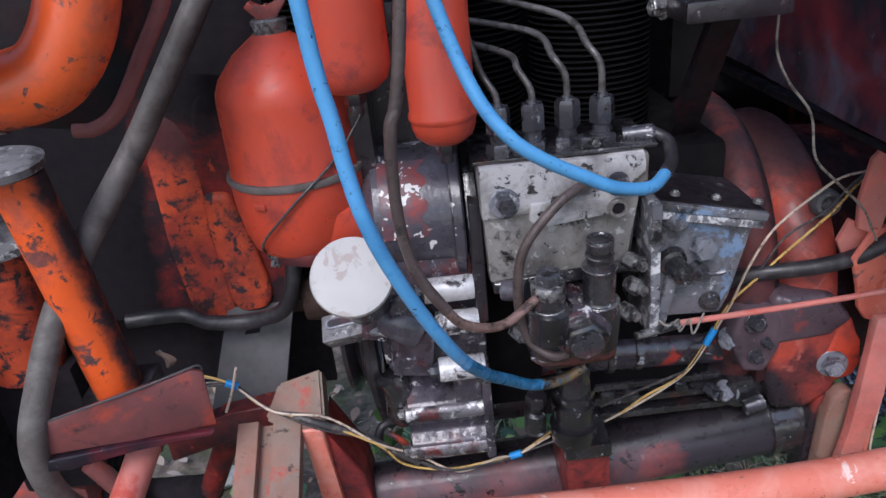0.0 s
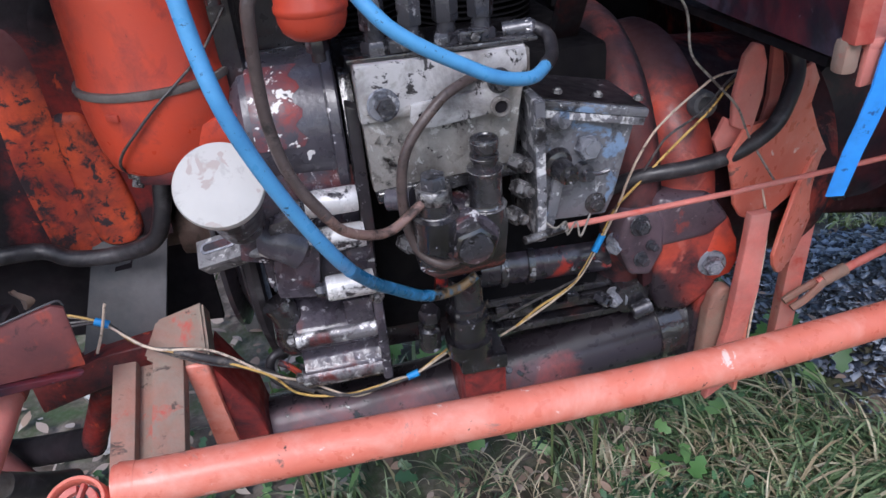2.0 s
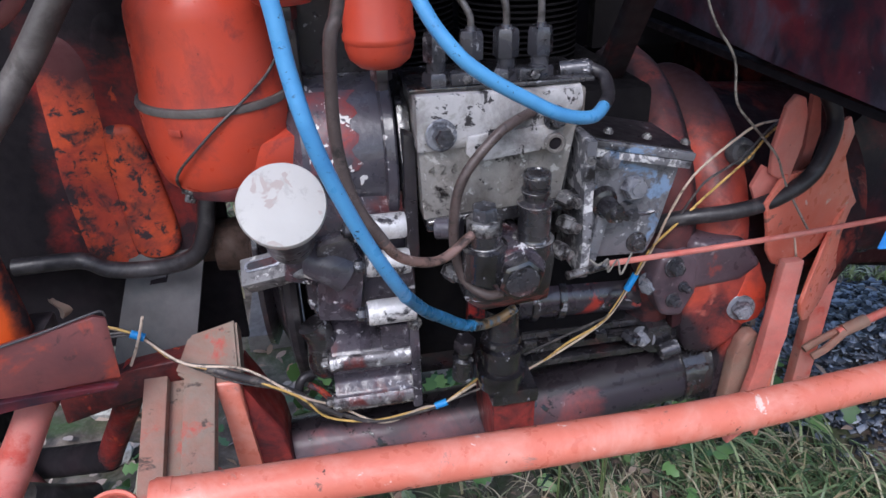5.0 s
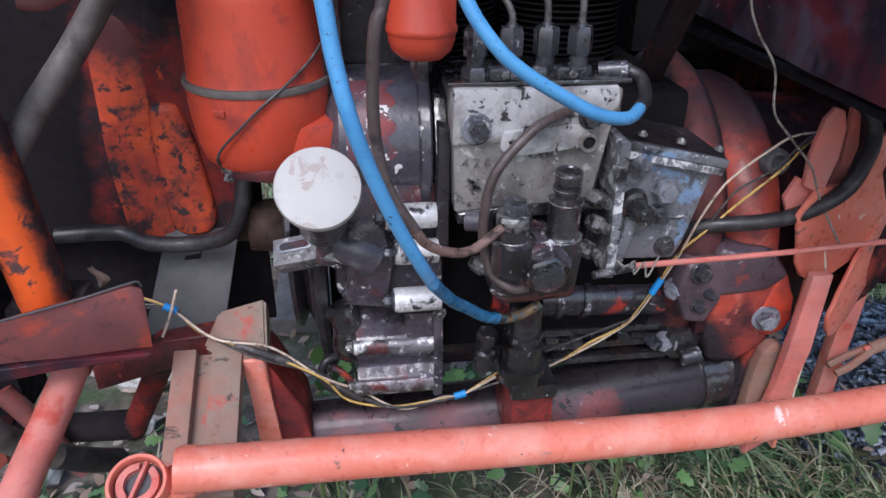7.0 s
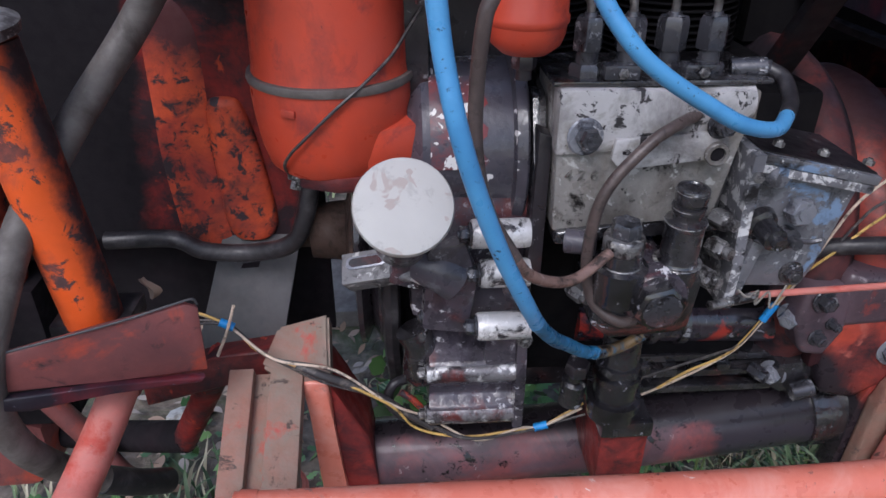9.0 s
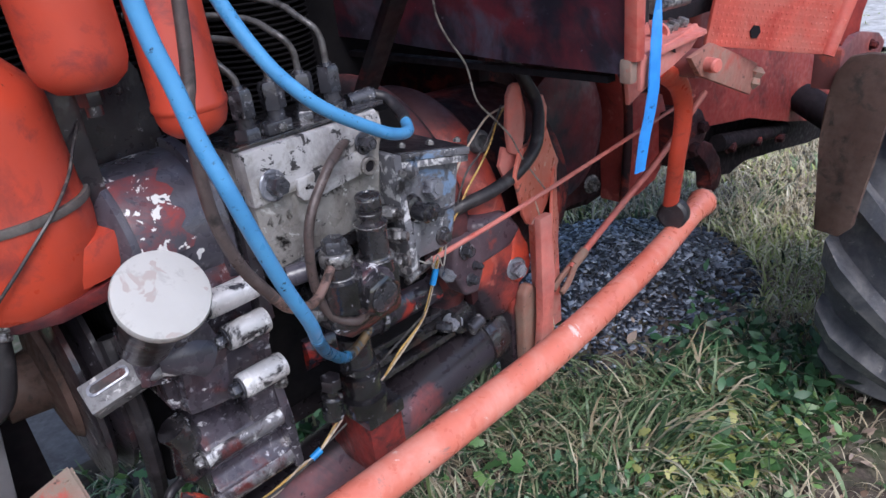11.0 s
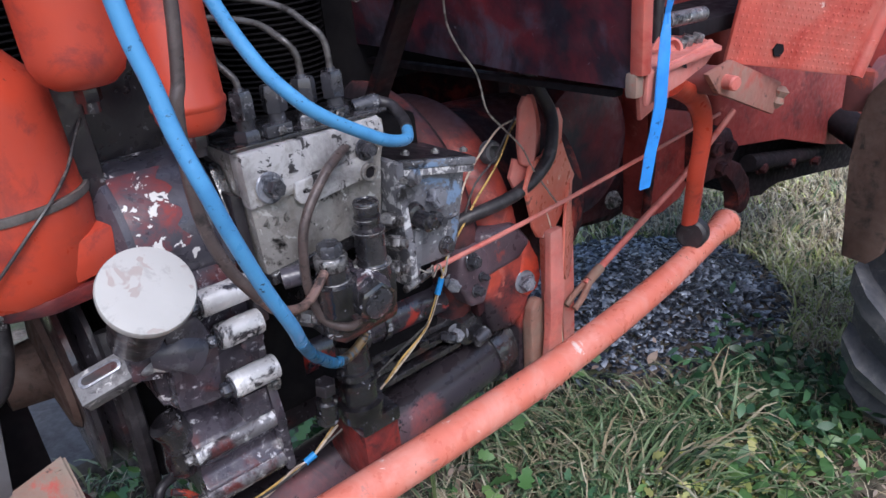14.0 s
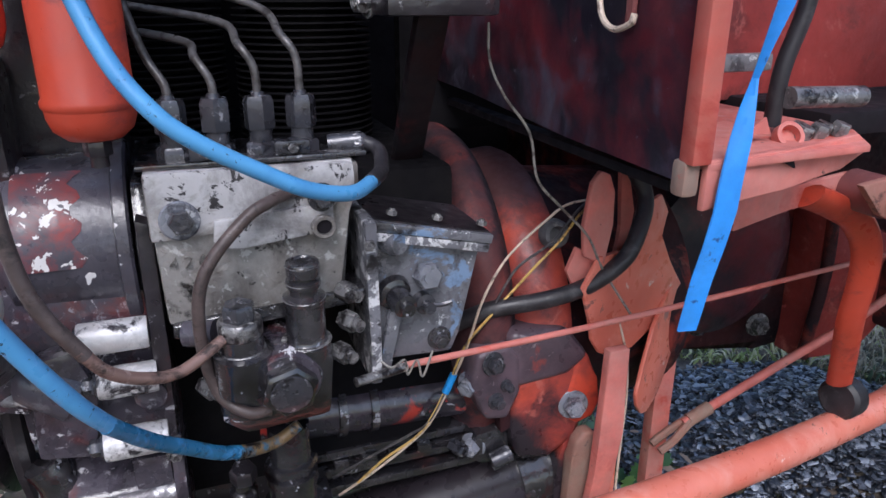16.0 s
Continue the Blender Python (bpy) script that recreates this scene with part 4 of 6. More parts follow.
part("knob", lathe(bmesh.new(), [(0.0100, -0.004), (0.0122, -0.003), (0.0126, 0.000), (0.0126, 0.0060), (0.0118, 0.0076), (0.0090, 0.0082), (0.0080, 0.0070), (0.004, 0.0068)], axis((0.131, 0.552, 0.891), (0, -0.05, 1)), 26), M_OILY, post)
part("knob_ring", lathe(bmesh.new(), [(0.0126, 0), (0.0130, 0.0006), (0.0126, 0.0012)], axis((0.131, 0.552, 0.8955), (0, -0.05, 1)), 26), M_STEEL, post, "bright worn edge")
post2 = part("banjo_post", lathe(bmesh.new(), [(0.022, 0), (0.022, 0.030), (0.016, 0.032), (0.016, 0.044)], axis((0.083, 0.551, 0.805), (0, -0.05, 1)), 24), M_OILY, feed)
part("banjo", lathe(bmesh.new(), [(0.0145, 0), (0.016, 0.002), (0.016, 0.012), (0.0145, 0.014)], axis((0.083, 0.5485, 0.848), (0, -0.05, 1)), 24), M_STEEL, post2, "worn steel banjo eye")
part("banjo_bolt", hexa(bmesh.new(), axis((0.083, 0.5475, 0.862), (0, -0.05, 1), 20), 0.021, 0.012), M_DKNUT, post2)
part("side_union", sweep(bmesh.new(), [(0.045, 0.575, 0.843), (0.066, 0.565, 0.845)], 0.010, 14, 1), M_CHIP, feed)
for x, y, z in ((0.163, 0.575, 0.862), (0.163, 0.572, 0.838), (0.155, 0.565, 0.815), (0.053, 0.572, 0.80)):
    part("union", lathe(hexa(bmesh.new(), axis((x, y, z), (0.5, -1, 0)), 0.014, 0.016), [(0.005, 0.015), (0.005, 0.022)], axis((x, y, z), (0.5, -1, 0)), 12), M_STEEL, feed)

# push tube behind it, comb and lower post
tube = thing("push_tube", (0.2, 0.69, 0.66), "oily black tube with a red paint patch", "engine part")
part("barrel", lathe(bmesh.new(), [(0.0255, -0.02), (0.0255, 0.235)], axis((0.115, 0.693, 0.680), (1, 0.0, -0.045)), 32), M_TUBE, tube)
for x in (0.172, 0.205):
    part("tube_collar", lathe(bmesh.new(), [(0.0255, 0), (0.0285, 0.001), (0.0285, 0.009), (0.0255, 0.010)], axis((x, 0.693, 0.6785 - 0.045 * (x - 0.14)), (1, 0, -0.045)), 32), M_OILY, tube)
part("end_collar", lathe(bmesh.new(), [(0.0255, 0), (0.029, 0.002), (0.029, 0.018), (0.024, 0.020)], axis((0.318, 0.693, 0.671), (1, 0, -0.045)), 32), M_OILY, tube)
comb = thing("side_rail", (0.22, 0.68, 0.58), "oily black ribbed rail under the tube", "engine part")
for k in range(3):
    part("rail_bar", box(0.14, 0.32, 0.676 - 0.006 * k, 0.73, 0.628 - 0.017 * k, 0.637 - 0.017 * k, 0.002), M_OILY, comb)
for x in (0.165, 0.195, 0.225, 0.255):
    part("rail_rib", box(x, x + 0.016, 0.670, 0.72, 0.619, 0.627, 0.002), M_OILY, comb)
part("rail_screw", hexa(bmesh.new(), axis((0.292, 0.668, 0.622), (0.6, -1, 0)), 0.013, 0.02), M_DKNUT, comb)
lower = thing("lower_post", (0.115, 0.60, 0.63), "oil-soaked black fitting standing on a clamp", "engine part")
part("post", lathe(bmesh.new(), [(0.024, 0), (0.024, 0.012), (0.026, 0.013), (0.026, 0.022), (0.021, 0.024), (0.021, 0.045), (0.023, 0.046), (0.023, 0.052), (0.018, 0.054), (0.018, 0.10)], axis((0.115, 0.598, 0.634), (0, 0, 1)), 28), M_OILY, lower)
part("nut", hexa(bmesh.new(), axis((0.115, 0.598, 0.690), (0, 0, 1)), 0.040, 0.010), M_OILY, lower)
part("side_tap", lathe(bmesh.new(), [(0.012, 0), (0.012, 0.03), (0.008, 0.032), (0.008, 0.045)], axis((0.073, 0.60, 0.650), (0, -0.2, 1)), 16), M_OILY, lower)
part("tap_nut", hexa(bmesh.new(), axis((0.074, 0.594, 0.690), (0, -0.2, 1)), 0.02, 0.014), M_BLOCK, lower)

# ---- hoses, pipes and wires ----
hose = thing("blue_hose", (-0.06, 0.44, 0.95), "bright blue plastic fuel hose hanging in a loop", "hose")
part("hose", sweep(bmesh.new(), [(-0.082, 0.44, 1.20), (-0.075, 0.434, 1.10), (-0.069, 0.430, 1.061), (-0.065, 0.426, 1.030), (-0.058, 0.420, 0.997), (-0.047, 0.424, 0.960), (-0.030, 0.435, 0.914), (-0.011, 0.448, 0.871), (0.002, 0.466, 0.841)], 0.0054, 16), M_BLUE, hose)
part("lower_hose", sweep(bmesh.new(), [(0.000, 0.463, 0.845), (0.019, 0.489, 0.812), (0.038, 0.512, 0.787), (0.058, 0.533, 0.763), (0.072, 0.545, 0.752)], 0.00545, 16), M_TEAL, hose, "lower end darkened by oil")
part("stained_end", sweep(bmesh.new(), [(0.070, 0.543, 0.753), (0.085, 0.556, 0.744), (0.104, 0.570, 0.738), (0.122, 0.572, 0.748)], (0.0056, 0.0048), 14), M_STAIN, hose, "oil-stained brown hose end")
hose = thing("blue_hose", (0.1, 0.5, 0.97), "bright blue plastic hose curving over the pump", "hose")
part("hose", sweep(bmesh.new(), [(-0.02, 0.53, 1.20), (0.008, 0.515, 1.10), (0.027, 0.500, 1.049), (0.047, 0.490, 1.02), (0.069, 0.490, 1.001), (0.103, 0.496, 0.98), (0.133, 0.503, 0.964), (0.164, 0.520, 0.955), (0.186, 0.548, 0.955)], 0.0054, 16), M_BLUE, hose)
part("rubber_elbow", sweep(bmesh.new(), [(0.183, 0.544, 0.955), (0.197, 0.567, 0.958), (0.201, 0.590, 0.968), (0.190, 0.601, 0.974)], 0.0058, 14), M_RUBBER, hose, "dark dirty rubber elbow")
hose = thing("brown_hose", (-0.03, 0.5, 0.95), "brown rubber fuel hose ending in a copper pipe", "hose")
part("hose", sweep(bmesh.new(), [(-0.010, 0.505, 1.20), (-0.022, 0.500, 1.10), (-0.031, 0.497, 1.05), (-0.037, 0.495, 1.033), (-0.040, 0.498, 0.992), (-0.039, 0.498, 0.95), (-0.030, 0.495, 0.911), (-0.010, 0.497, 0.874)], 0.0048, 14), M_BROWN, hose)
part("pipe", sweep(bmesh.new(), [(-0.013, 0.496, 0.879), (0.000, 0.500, 0.860), (0.020, 0.510, 0.846), (0.042, 0.522, 0.841), (0.070, 0.540, 0.851)], 0.0043, 14), M_COPPER, hose, "bare copper pipe")
tube_thing("drain_hose", [(0.146, 0.586, 0.945), (0.130, 0.576, 0.944), (0.112, 0.562, 0.942), (0.095, 0.555, 0.934), (0.068, 0.548, 0.907), (0.057, 0.546, 0.879), (0.056, 0.549, 0.836), (0.064, 0.546, 0.803), (0.082, 0.538, 0.789), (0.098, 0.54, 0.787)], 0.0046, M_BROWN, "grey-brown rubber drain hose looped before the pump", "hose", 14)
for k, (top, back) in enumerate((((0.036, 0.615, 1.06), (0.02, 0.63, 1.12)), ((0.070, 0.64, 1.048), (0.03, 0.70, 1.055)), ((0.095, 0.66, 1.062), (0.02, 0.72, 1.075)), ((0.120, 0.66, 1.075), (0.02, 0.74, 1.10)))):
    x = 0.053 + 0.0308 * k
    z = (1.03, 1.032, 1.040, 1.046)[k]
    tube_thing("injection_pipe", [(x, 0.602, 1.008), (x - 0.001, 0.603, z - 0.008), (x - 0.010, 0.612, z + 0.008), top, back], 0.0032, M_PIPE, "thin dull steel fuel injection pipe", "pipe", 10, "injection pipes")
tube_thing("pale_wire", [(0.306, 0.622, 1.06), (0.308, 0.622, 1.029), (0.322, 0.622, 1.000), (0.350, 0.626, 0.965), (0.358, 0.622, 0.923), (0.383, 0.622, 0.895), (0.418, 0.626, 0.860), (0.436, 0.624, 0.825), (0.469, 0.618, 0.774), (0.474, 0.618, 0.768)], 0.0013, M_TWINE, "thin pale bare wire hanging down", "wire", 6)
tube_thing("pale_wire", [(0.468, 0.640, 0.768), (0.487, 0.640, 0.71), (0.490, 0.636, 0.66), (0.476, 0.620, 0.585), (0.470, 0.61, 0.545), (0.474, 0.60, 0.52)], 0.0014, M_CREAM, "thin cream wire along the red post", "wire", 6)


def loom(name, label, mats, pts, spread, ties):
    root = thing(name, pts[0], label, "wiring")
    rnd = random.Random(len(pts) * 7)
    for k, mm in enumerate(mats):
        off = [Vector((rnd.gauss(0, spread), rnd.gauss(0, spread), rnd.gauss(0, spread))) for _ in pts]
        for i in ties:
            off[i] = off[i].normalized() * 0.0012
        part("strand", sweep(bmesh.new(), [Vector(p) + o for p, o in zip(pts, off)], 0.0014, 6, 6), mm, root)
    for i in ties:
        d = (Vector(pts[min(i + 1, len(pts) - 1)]) - Vector(pts[max(i - 1, 0)])).normalized()
        p = Vector(pts[i])
        part("tape", sweep(bmesh.new(), [p - d * 0.007, p + d * 0.007], 0.0042, 10, 1), M_TAPE, root, "turn of bright blue tape")
    return root


wires = thing("wire_loom", (0.454, 0.662, 0.884), "loose yellow, cream and dark wires with blue tape", "wiring")
join = [(0.300, 0.646, 0.752), (0.285, 0.653, 0.708), (0.263, 0.653, 0.667)]
for mm, upper, tail in (
        (M_CREAM, [(0.456, 0.668, 0.884), (0.410, 0.655, 0.885), (0.387, 0.656, 0.870), (0.357, 0.652, 0.850), (0.335, 0.648, 0.830), (0.312, 0.638, 0.800)], [(0.240, 0.654, 0.644), (0.200, 0.655, 0.618), (0.165, 0.655, 0.600)]),
        (M_YELLOW, [(0.454, 0.668, 0.882), (0.426, 0.655, 0.874), (0.400, 0.646, 0.852), (0.372, 0.640, 0.832), (0.352, 0.645, 0.808), (0.323, 0.640, 0.784)], [(0.246, 0.654, 0.650), (0.214, 0.655, 0.632), (0.185, 0.655, 0.610)]),
        (M_DWIRE, [(0.452, 0.670, 0.886), (0.420, 0.650, 0.880), (0.393, 0.650, 0.850), (0.355, 0.645, 0.831), (0.341, 0.645, 0.813), (0.316, 0.642, 0.775)], [(0.244, 0.656, 0.655), (0.205, 0.656, 0.640), (0.160, 0.656, 0.622)])):
    o = Vector((0.0011, 0, 0)) if mm is M_CREAM else Vector((-0.0011, -0.0004, 0.0006))
    part("strand", sweep(bmesh.new(), upper + [Vector(q) + o for q in join] + tail, 0.0014, 8, 6), mm, wires)
part("tape", sweep(bmesh.new(), [(0.289, 0.6525, 0.718), (0.280, 0.6530, 0.698)], 0.0042, 12, 1), M_TAPE, wires, "turn of bright blue tape")
loom("wire_loom", "loose cream, yellow and dark wires with blue tape", [M_CREAM, M_YELLOW, M_DWIRE, M_DWIRE], [(-0.345, 0.640, 0.742), (-0.300, 0.640, 0.735), (-0.253, 0.640, 0.725), (-0.215, 0.632, 0.695), (-0.165, 0.620, 0.676), (-0.110, 0.625, 0.640), (-0.065, 0.620, 0.605), (-0.02, 0.615, 0.590), (0.030, 0.620, 0.592), (0.052, 0.620, 0.597), (0.085, 0.615, 0.613)], 0.0045, [2, 9])
tube_thing("loom_sleeve", [(-0.190, 0.624, 0.686), (-0.165, 0.619, 0.676), (-0.135, 0.621, 0.659), (-0.110, 0.624, 0.640), (-0.085, 0.622, 0.620), (-0.060, 0.619, 0.603)], 0.0042, M_DWIRE, "dark fabric sleeve round the wires", "sleeve", 10)
tube_thing("cable_tie", [(-0.262, 0.625, 0.700), (-0.252, 0.632, 0.722), (-0.243, 0.638, 0.748)], 0.0016, M_CREAM, "cream cable tie round the wires", "cable tie", 6)
leaf = bmesh.new()
rows = []
for k in range(7):
    t = k / 6
    w = 0.0065 * math.sin(math.pi * min(0.98, t + 0.06)) + 0.0004
    p = Vector((-0.322 + 0.004 * math.sin(5 * t), 0.655 - 0.004 * t, 0.746 + 0.026 * t))
    rows.append([leaf.verts.new(p + Vector(q)) for q in ((-w, 0.004 * math.sin(4 * t), 0.002), (0, 0, 0), (w, 0.005, -0.001))])
for p, q in zip(rows, rows[1:]):
    for i in range(2):
        leaf.faces.new((p[i], p[i + 1], q[i + 1], q[i]))
tagged(part("dead_leaf", leaf, M_DRY), "small curled brown dead leaf behind the bracket", "leaf")
tube_thing("filter_wire", [(-0.066, 0.640, 1.012), (-0.079, 0.630, 0.995), (-0.091, 0.616, 0.981), (-0.111, 0.597, 0.966), (-0.133, 0.589, 0.949), (-0.155, 0.591, 0.928), (-0.169, 0.597, 0.913), (-0.176, 0.606, 0.900), (-0.176, 0.618, 0.889), (-0.171, 0.627, 0.884)], 0.0014, M_DWIRE, "thin dark wire across the red filter", "wire", 6)

stub = thing("cable_stub", (-0.09, 0.64, 0.60), "black cable stub with an orange ring", "cable")
part("cable", sweep(bmesh.new(), [(-0.075, 0.655, 0.640), (-0.098, 0.645, 0.640), (-0.104, 0.640, 0.622), (-0.092, 0.636, 0.606), (-0.070, 0.634, 0.598)], 0.0052, 12), M_RUBBER, stub)
part("ring", sweep(bmesh.new(), [(-0.092, 0.632, 0.640), (-0.080, 0.630, 0.632), (-0.068, 0.630, 0.614), (-0.066, 0.632, 0.602)], 0.0035, 10), M_RIB, stub, "orange rubber ring")

# ---- oil filler ----
fill = thing("oil_filler", (-0.07, 0.57, 0.84), "oil filler neck with a round white cap", "oil filler")
up = Vector((0.02, -0.74, 0.67)).normalized()
c = Vector((-0.085, 0.510, 0.910))
part("cap", lathe(bmesh.new(), [(0.0315, -0.010), (0.0335, -0.009), (0.0345, -0.002), (0.0335, 0.0005), (0.030, 0.0015), (0.012, 0.002)], axis(c, up), 48), M_CAP, fill, "chipped white enamel cap")
part("neck", lathe(bmesh.new(), [(0.022, -0.105), (0.024, -0.06), (0.027, -0.03), (0.029, -0.010)], axis(c, up), 32), M_BLOCK, fill, "grimy tapered neck")
spout = thing("breather_spout", (-0.11, 0.61, 0.80), "light grey cast spout beside the oil filler", "spout")
zn = Vector((-0.95, 0.18, -0.25)).normalized()
yn = -(Vector((0.0, -0.62, 0.78)) - zn * Vector((0.0, -0.62, 0.78)).dot(zn)).normalized()
m = Matrix.Translation((-0.084, 0.616, 0.801)) @ Matrix((yn.cross(zn), yn, zn)).transposed().to_4x4()
part("neck", prism(bmesh.new(), [(-0.018, -0.010), (0.018, -0.010), (0.018, 0.014), (-0.018, 0.014)], 0.034, m @ pose(0, 0, -0.028), 0.006, 3), M_GREYPL, spout)
part("elbow", sweep(bmesh.new(), [(-0.070, 0.612, 0.806), (-0.056, 0.604, 0.805), (-0.040, 0.604, 0.795)], (0.020, 0.024), 16), M_CHIP, spout, "grimy elbow under the cap")
part("nozzle", prism(bmesh.new(), [(-0.0145, -0.010), (0.0145, -0.010), (0.0145, 0.012), (-0.0145, 0.012)], 0.052, m @ pose(0, 0, 0.004), 0.0025), M_GREYPL, spout)
ring_o = [(0.0060 * math.cos(a), 0.0130 * (1 if math.sin(a) > 0 else -1) + 0.0060 * math.sin(a)) for a in [radians(15 + 30 * k) for k in range(12)]]
mrec = m @ Matrix(((1, 0, 0, 0.0035), (0, 0, -1, -0.0102), (0, 1, 0, 0.032), (0, 0, 0, 1)))
part("nozzle_panel", prism(bmesh.new(), ring_o, 0.0016, mrec, 0.0004), M_NUT, spout, "raised oval rim")
part("nozzle_recess", prism(bmesh.new(), [(x * 0.66, y * 0.84) for x, y in ring_o], 0.0004, mrec @ pose(0, 0, 0.0017), 0), M_BLOCK, spout)

# ---- filters ----
def red_filter(name, at, r, z0, z1, label, band):
    root = thing(name, (at[0], at[1], z0), label, "filter")
    mm = axis((at[0], at[1], 0), (0, 0, 1))
    prof = [(r * 0.25, z0 - 0.002), (r * 0.62, z0), (r * 0.88, z0 + r * 0.22), (r * 0.98, z0 + r * 0.5), (r, z0 + r * 0.75)]
    if band:
        prof += [(r * 1.0, z0 + band - 0.004), (r * 1.05, z0 + band - 0.002), (r * 1.05, z0 + band + 0.002), (r, z0 + band + 0.004)]
    prof += [(r * 0.99, z1 - 0.01), (r * 0.95, z1)]
    part("bowl", lathe(bmesh.new(), prof, mm, 40), M_RED, root)
    part("drain_plug", lathe(hexa(bmesh.new(), axis((at[0], at[1], z0 - 0.012), (0, 0, 1)), 0.016, 0.012), [(0.006, -0.008), (0.006, 0.0)], axis((at[0], at[1], z0 - 0.012), (0, 0, 1)), 12), M_BLOCK, root)
    part("head", lathe(bmesh.new(), [(r * 1.02, z1), (r * 1.05, z1 + 0.004), (r * 1.05, z1 + 0.03), (r * 0.8, z1 + 0.04)], mm, 32), M_REDDIRT, root)
    return root


red_filter("fuel_filter", (-0.067, 0.586), 0.0335, 1.044, 1.22, "red painted coarse fuel filter bowl", 0)
red_filter("fuel_filter", (0.005, 0.592), 0.0285, 0.990, 1.22, "red painted fuel filter bowl with a raised band", 0.024)

cent = thing("oil_centrifuge", (-0.138, 0.69, 0.88), "large red painted oil centrifuge with a domed cover", "oil filter")
mm = axis((-0.139, 0.657, 0), (0, 0, 1))
part("dome", lathe(bmesh.new(), [(0.0632, 0.964), (0.0622, 0.970), (0.0610, 1.030), (0.0598, 1.040), (0.0550, 1.051), (0.038, 1.071), (0.024, 1.081), (0.017, 1.086), (0.014, 1.088)], mm, 56), M_RED, cent, "red domed cover")
part("clamp_ring", lathe(bmesh.new(), [(0.062, 0.957), (0.0665, 0.957), (0.0675, 0.960), (0.0665, 0.9635), (0.062, 0.9638)], mm, 56), M_GHOSE, cent, "grey seal ring")
part("base", lathe(bmesh.new(), [(0.050, 0.884), (0.056, 0.890), (0.0605, 0.905), (0.0640, 0.930), (0.0650, 0.945), (0.0650, 0.958)], mm, 56), M_RED, cent)
part("flange", xy([(-0.182, 0.640), (-0.165, 0.612), (-0.135, 0.600), (-0.098, 0.606), (-0.070, 0.628), (-0.062, 0.70), (-0.17, 0.70)], 0.876, 0.890, bev=0.004), M_REDDIRT, cent)
part("cast_mark", box(-0.006, 0.006, -0.0012, 0.002, -0.003, 0.003, 0.001, m=Matrix.Translation((-0.168, 0.598, 0.944)) @ pose(0, 0, 0, 0, 0, -26)), M_RED, cent)
part("foot", xz([(-0.172, 0.872), (-0.05, 0.866), (-0.045, 0.912), (-0.10, 0.900), (-0.172, 0.894)], 0.63, 0.72, bev=0.007), M_BLOCK, cent)
part("outlet", xy([(-0.150, 0.604), (-0.100, 0.604), (-0.066, 0.618), (-0.048, 0.648), (-0.046, 0.70), (-0.150, 0.70)], 0.890, 0.930, bev=0.014), M_RED, cent, "broad cast outlet flange")
part("collar", lathe(bmesh.new(), [(0.016, 1.086), (0.0165, 1.090), (0.0165, 1.097), (0.014, 1.099)], mm, 24), M_STEEL, cent)
part("wing_nut", xz([(-0.158, 1.110), (-0.147, 1.098), (-0.131, 1.098), (-0.120, 1.112), (-0.126, 1.116), (-0.135, 1.108), (-0.139, 1.112), (-0.144, 1.107), (-0.152, 1.115)], 0.652, 0.662, bev=0.002), M_WEB, cent)
tap = part("drain_tap", lathe(bmesh.new(), [(0.007, 0), (0.0075, 0.009), (0.0095, 0.010), (0.0085, 0.015), (0.010, 0.017), (0.008, 0.022)], axis((-0.164, 0.632, 0.897), (-0.35, -0.5, -1)), 9), M_STEEL, cent, "crusted grey drain tap")
part("tap_screw", hexa(bmesh.new(), axis((-0.170, 0.623, 0.878), (-0.35, -0.5, -1)), 0.009, 0.007), M_STEEL, tap)
part("riser", box(-0.10, -0.06, 0.64, 0.70, 0.93, 1.04, 0.008), M_BLOCK, cent)

# ---- front end: shroud, hoses, bracket work ----
shroud = thing("fan_shroud", (-0.28, 0.74, 0.77), "oil-streaked red sheet-metal fan shroud with ribs", "shroud")
part("panel", xz([(-0.47, 0.765), (-0.185, 0.762), (-0.175, 1.03), (-0.345, 1.06), (-0.47, 1.06)], 0.742, 0.750), M_SHADERED, shroud)
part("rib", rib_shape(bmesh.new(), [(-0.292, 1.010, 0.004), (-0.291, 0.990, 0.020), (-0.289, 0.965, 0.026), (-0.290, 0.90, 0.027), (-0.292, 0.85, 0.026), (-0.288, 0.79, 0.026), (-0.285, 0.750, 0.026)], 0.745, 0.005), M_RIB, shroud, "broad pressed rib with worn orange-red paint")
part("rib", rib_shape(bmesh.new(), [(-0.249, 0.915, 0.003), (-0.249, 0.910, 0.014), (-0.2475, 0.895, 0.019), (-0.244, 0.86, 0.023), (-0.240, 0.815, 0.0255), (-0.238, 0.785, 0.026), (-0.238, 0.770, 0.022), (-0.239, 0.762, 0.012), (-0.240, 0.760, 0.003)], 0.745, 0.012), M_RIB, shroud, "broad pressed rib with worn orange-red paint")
part("rib_back", rib_shape(bmesh.new(), [(-0.236, 1.03, 0.004), (-0.236, 1.00, 0.020), (-0.238, 0.95, 0.022), (-0.241, 0.90, 0.022), (-0.241, 0.86, 0.010)], 0.745, 0.005), M_SHADERED, shroud, "dark upper length of the rib")
part("lower_moulding", sweep(bmesh.new(), [(-0.37, 0.70, 0.786), (-0.307, 0.70, 0.786), (-0.280, 0.70, 0.772), (-0.237, 0.70, 0.768), (-0.194, 0.69, 0.782), (-0.176, 0.69, 0.815), (-0.166, 0.70, 0.87)], 0.009, 12), M_RUBBER, shroud, "black rubber edge moulding")
# Added near-black sheets close off the shroud, in place of shade.
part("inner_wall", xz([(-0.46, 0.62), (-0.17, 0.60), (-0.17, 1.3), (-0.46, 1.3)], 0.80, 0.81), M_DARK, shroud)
part("closing_sheet", box(-0.60, -0.585, 0.60, 1.15, 0.55, 1.32), M_DARK, shroud)
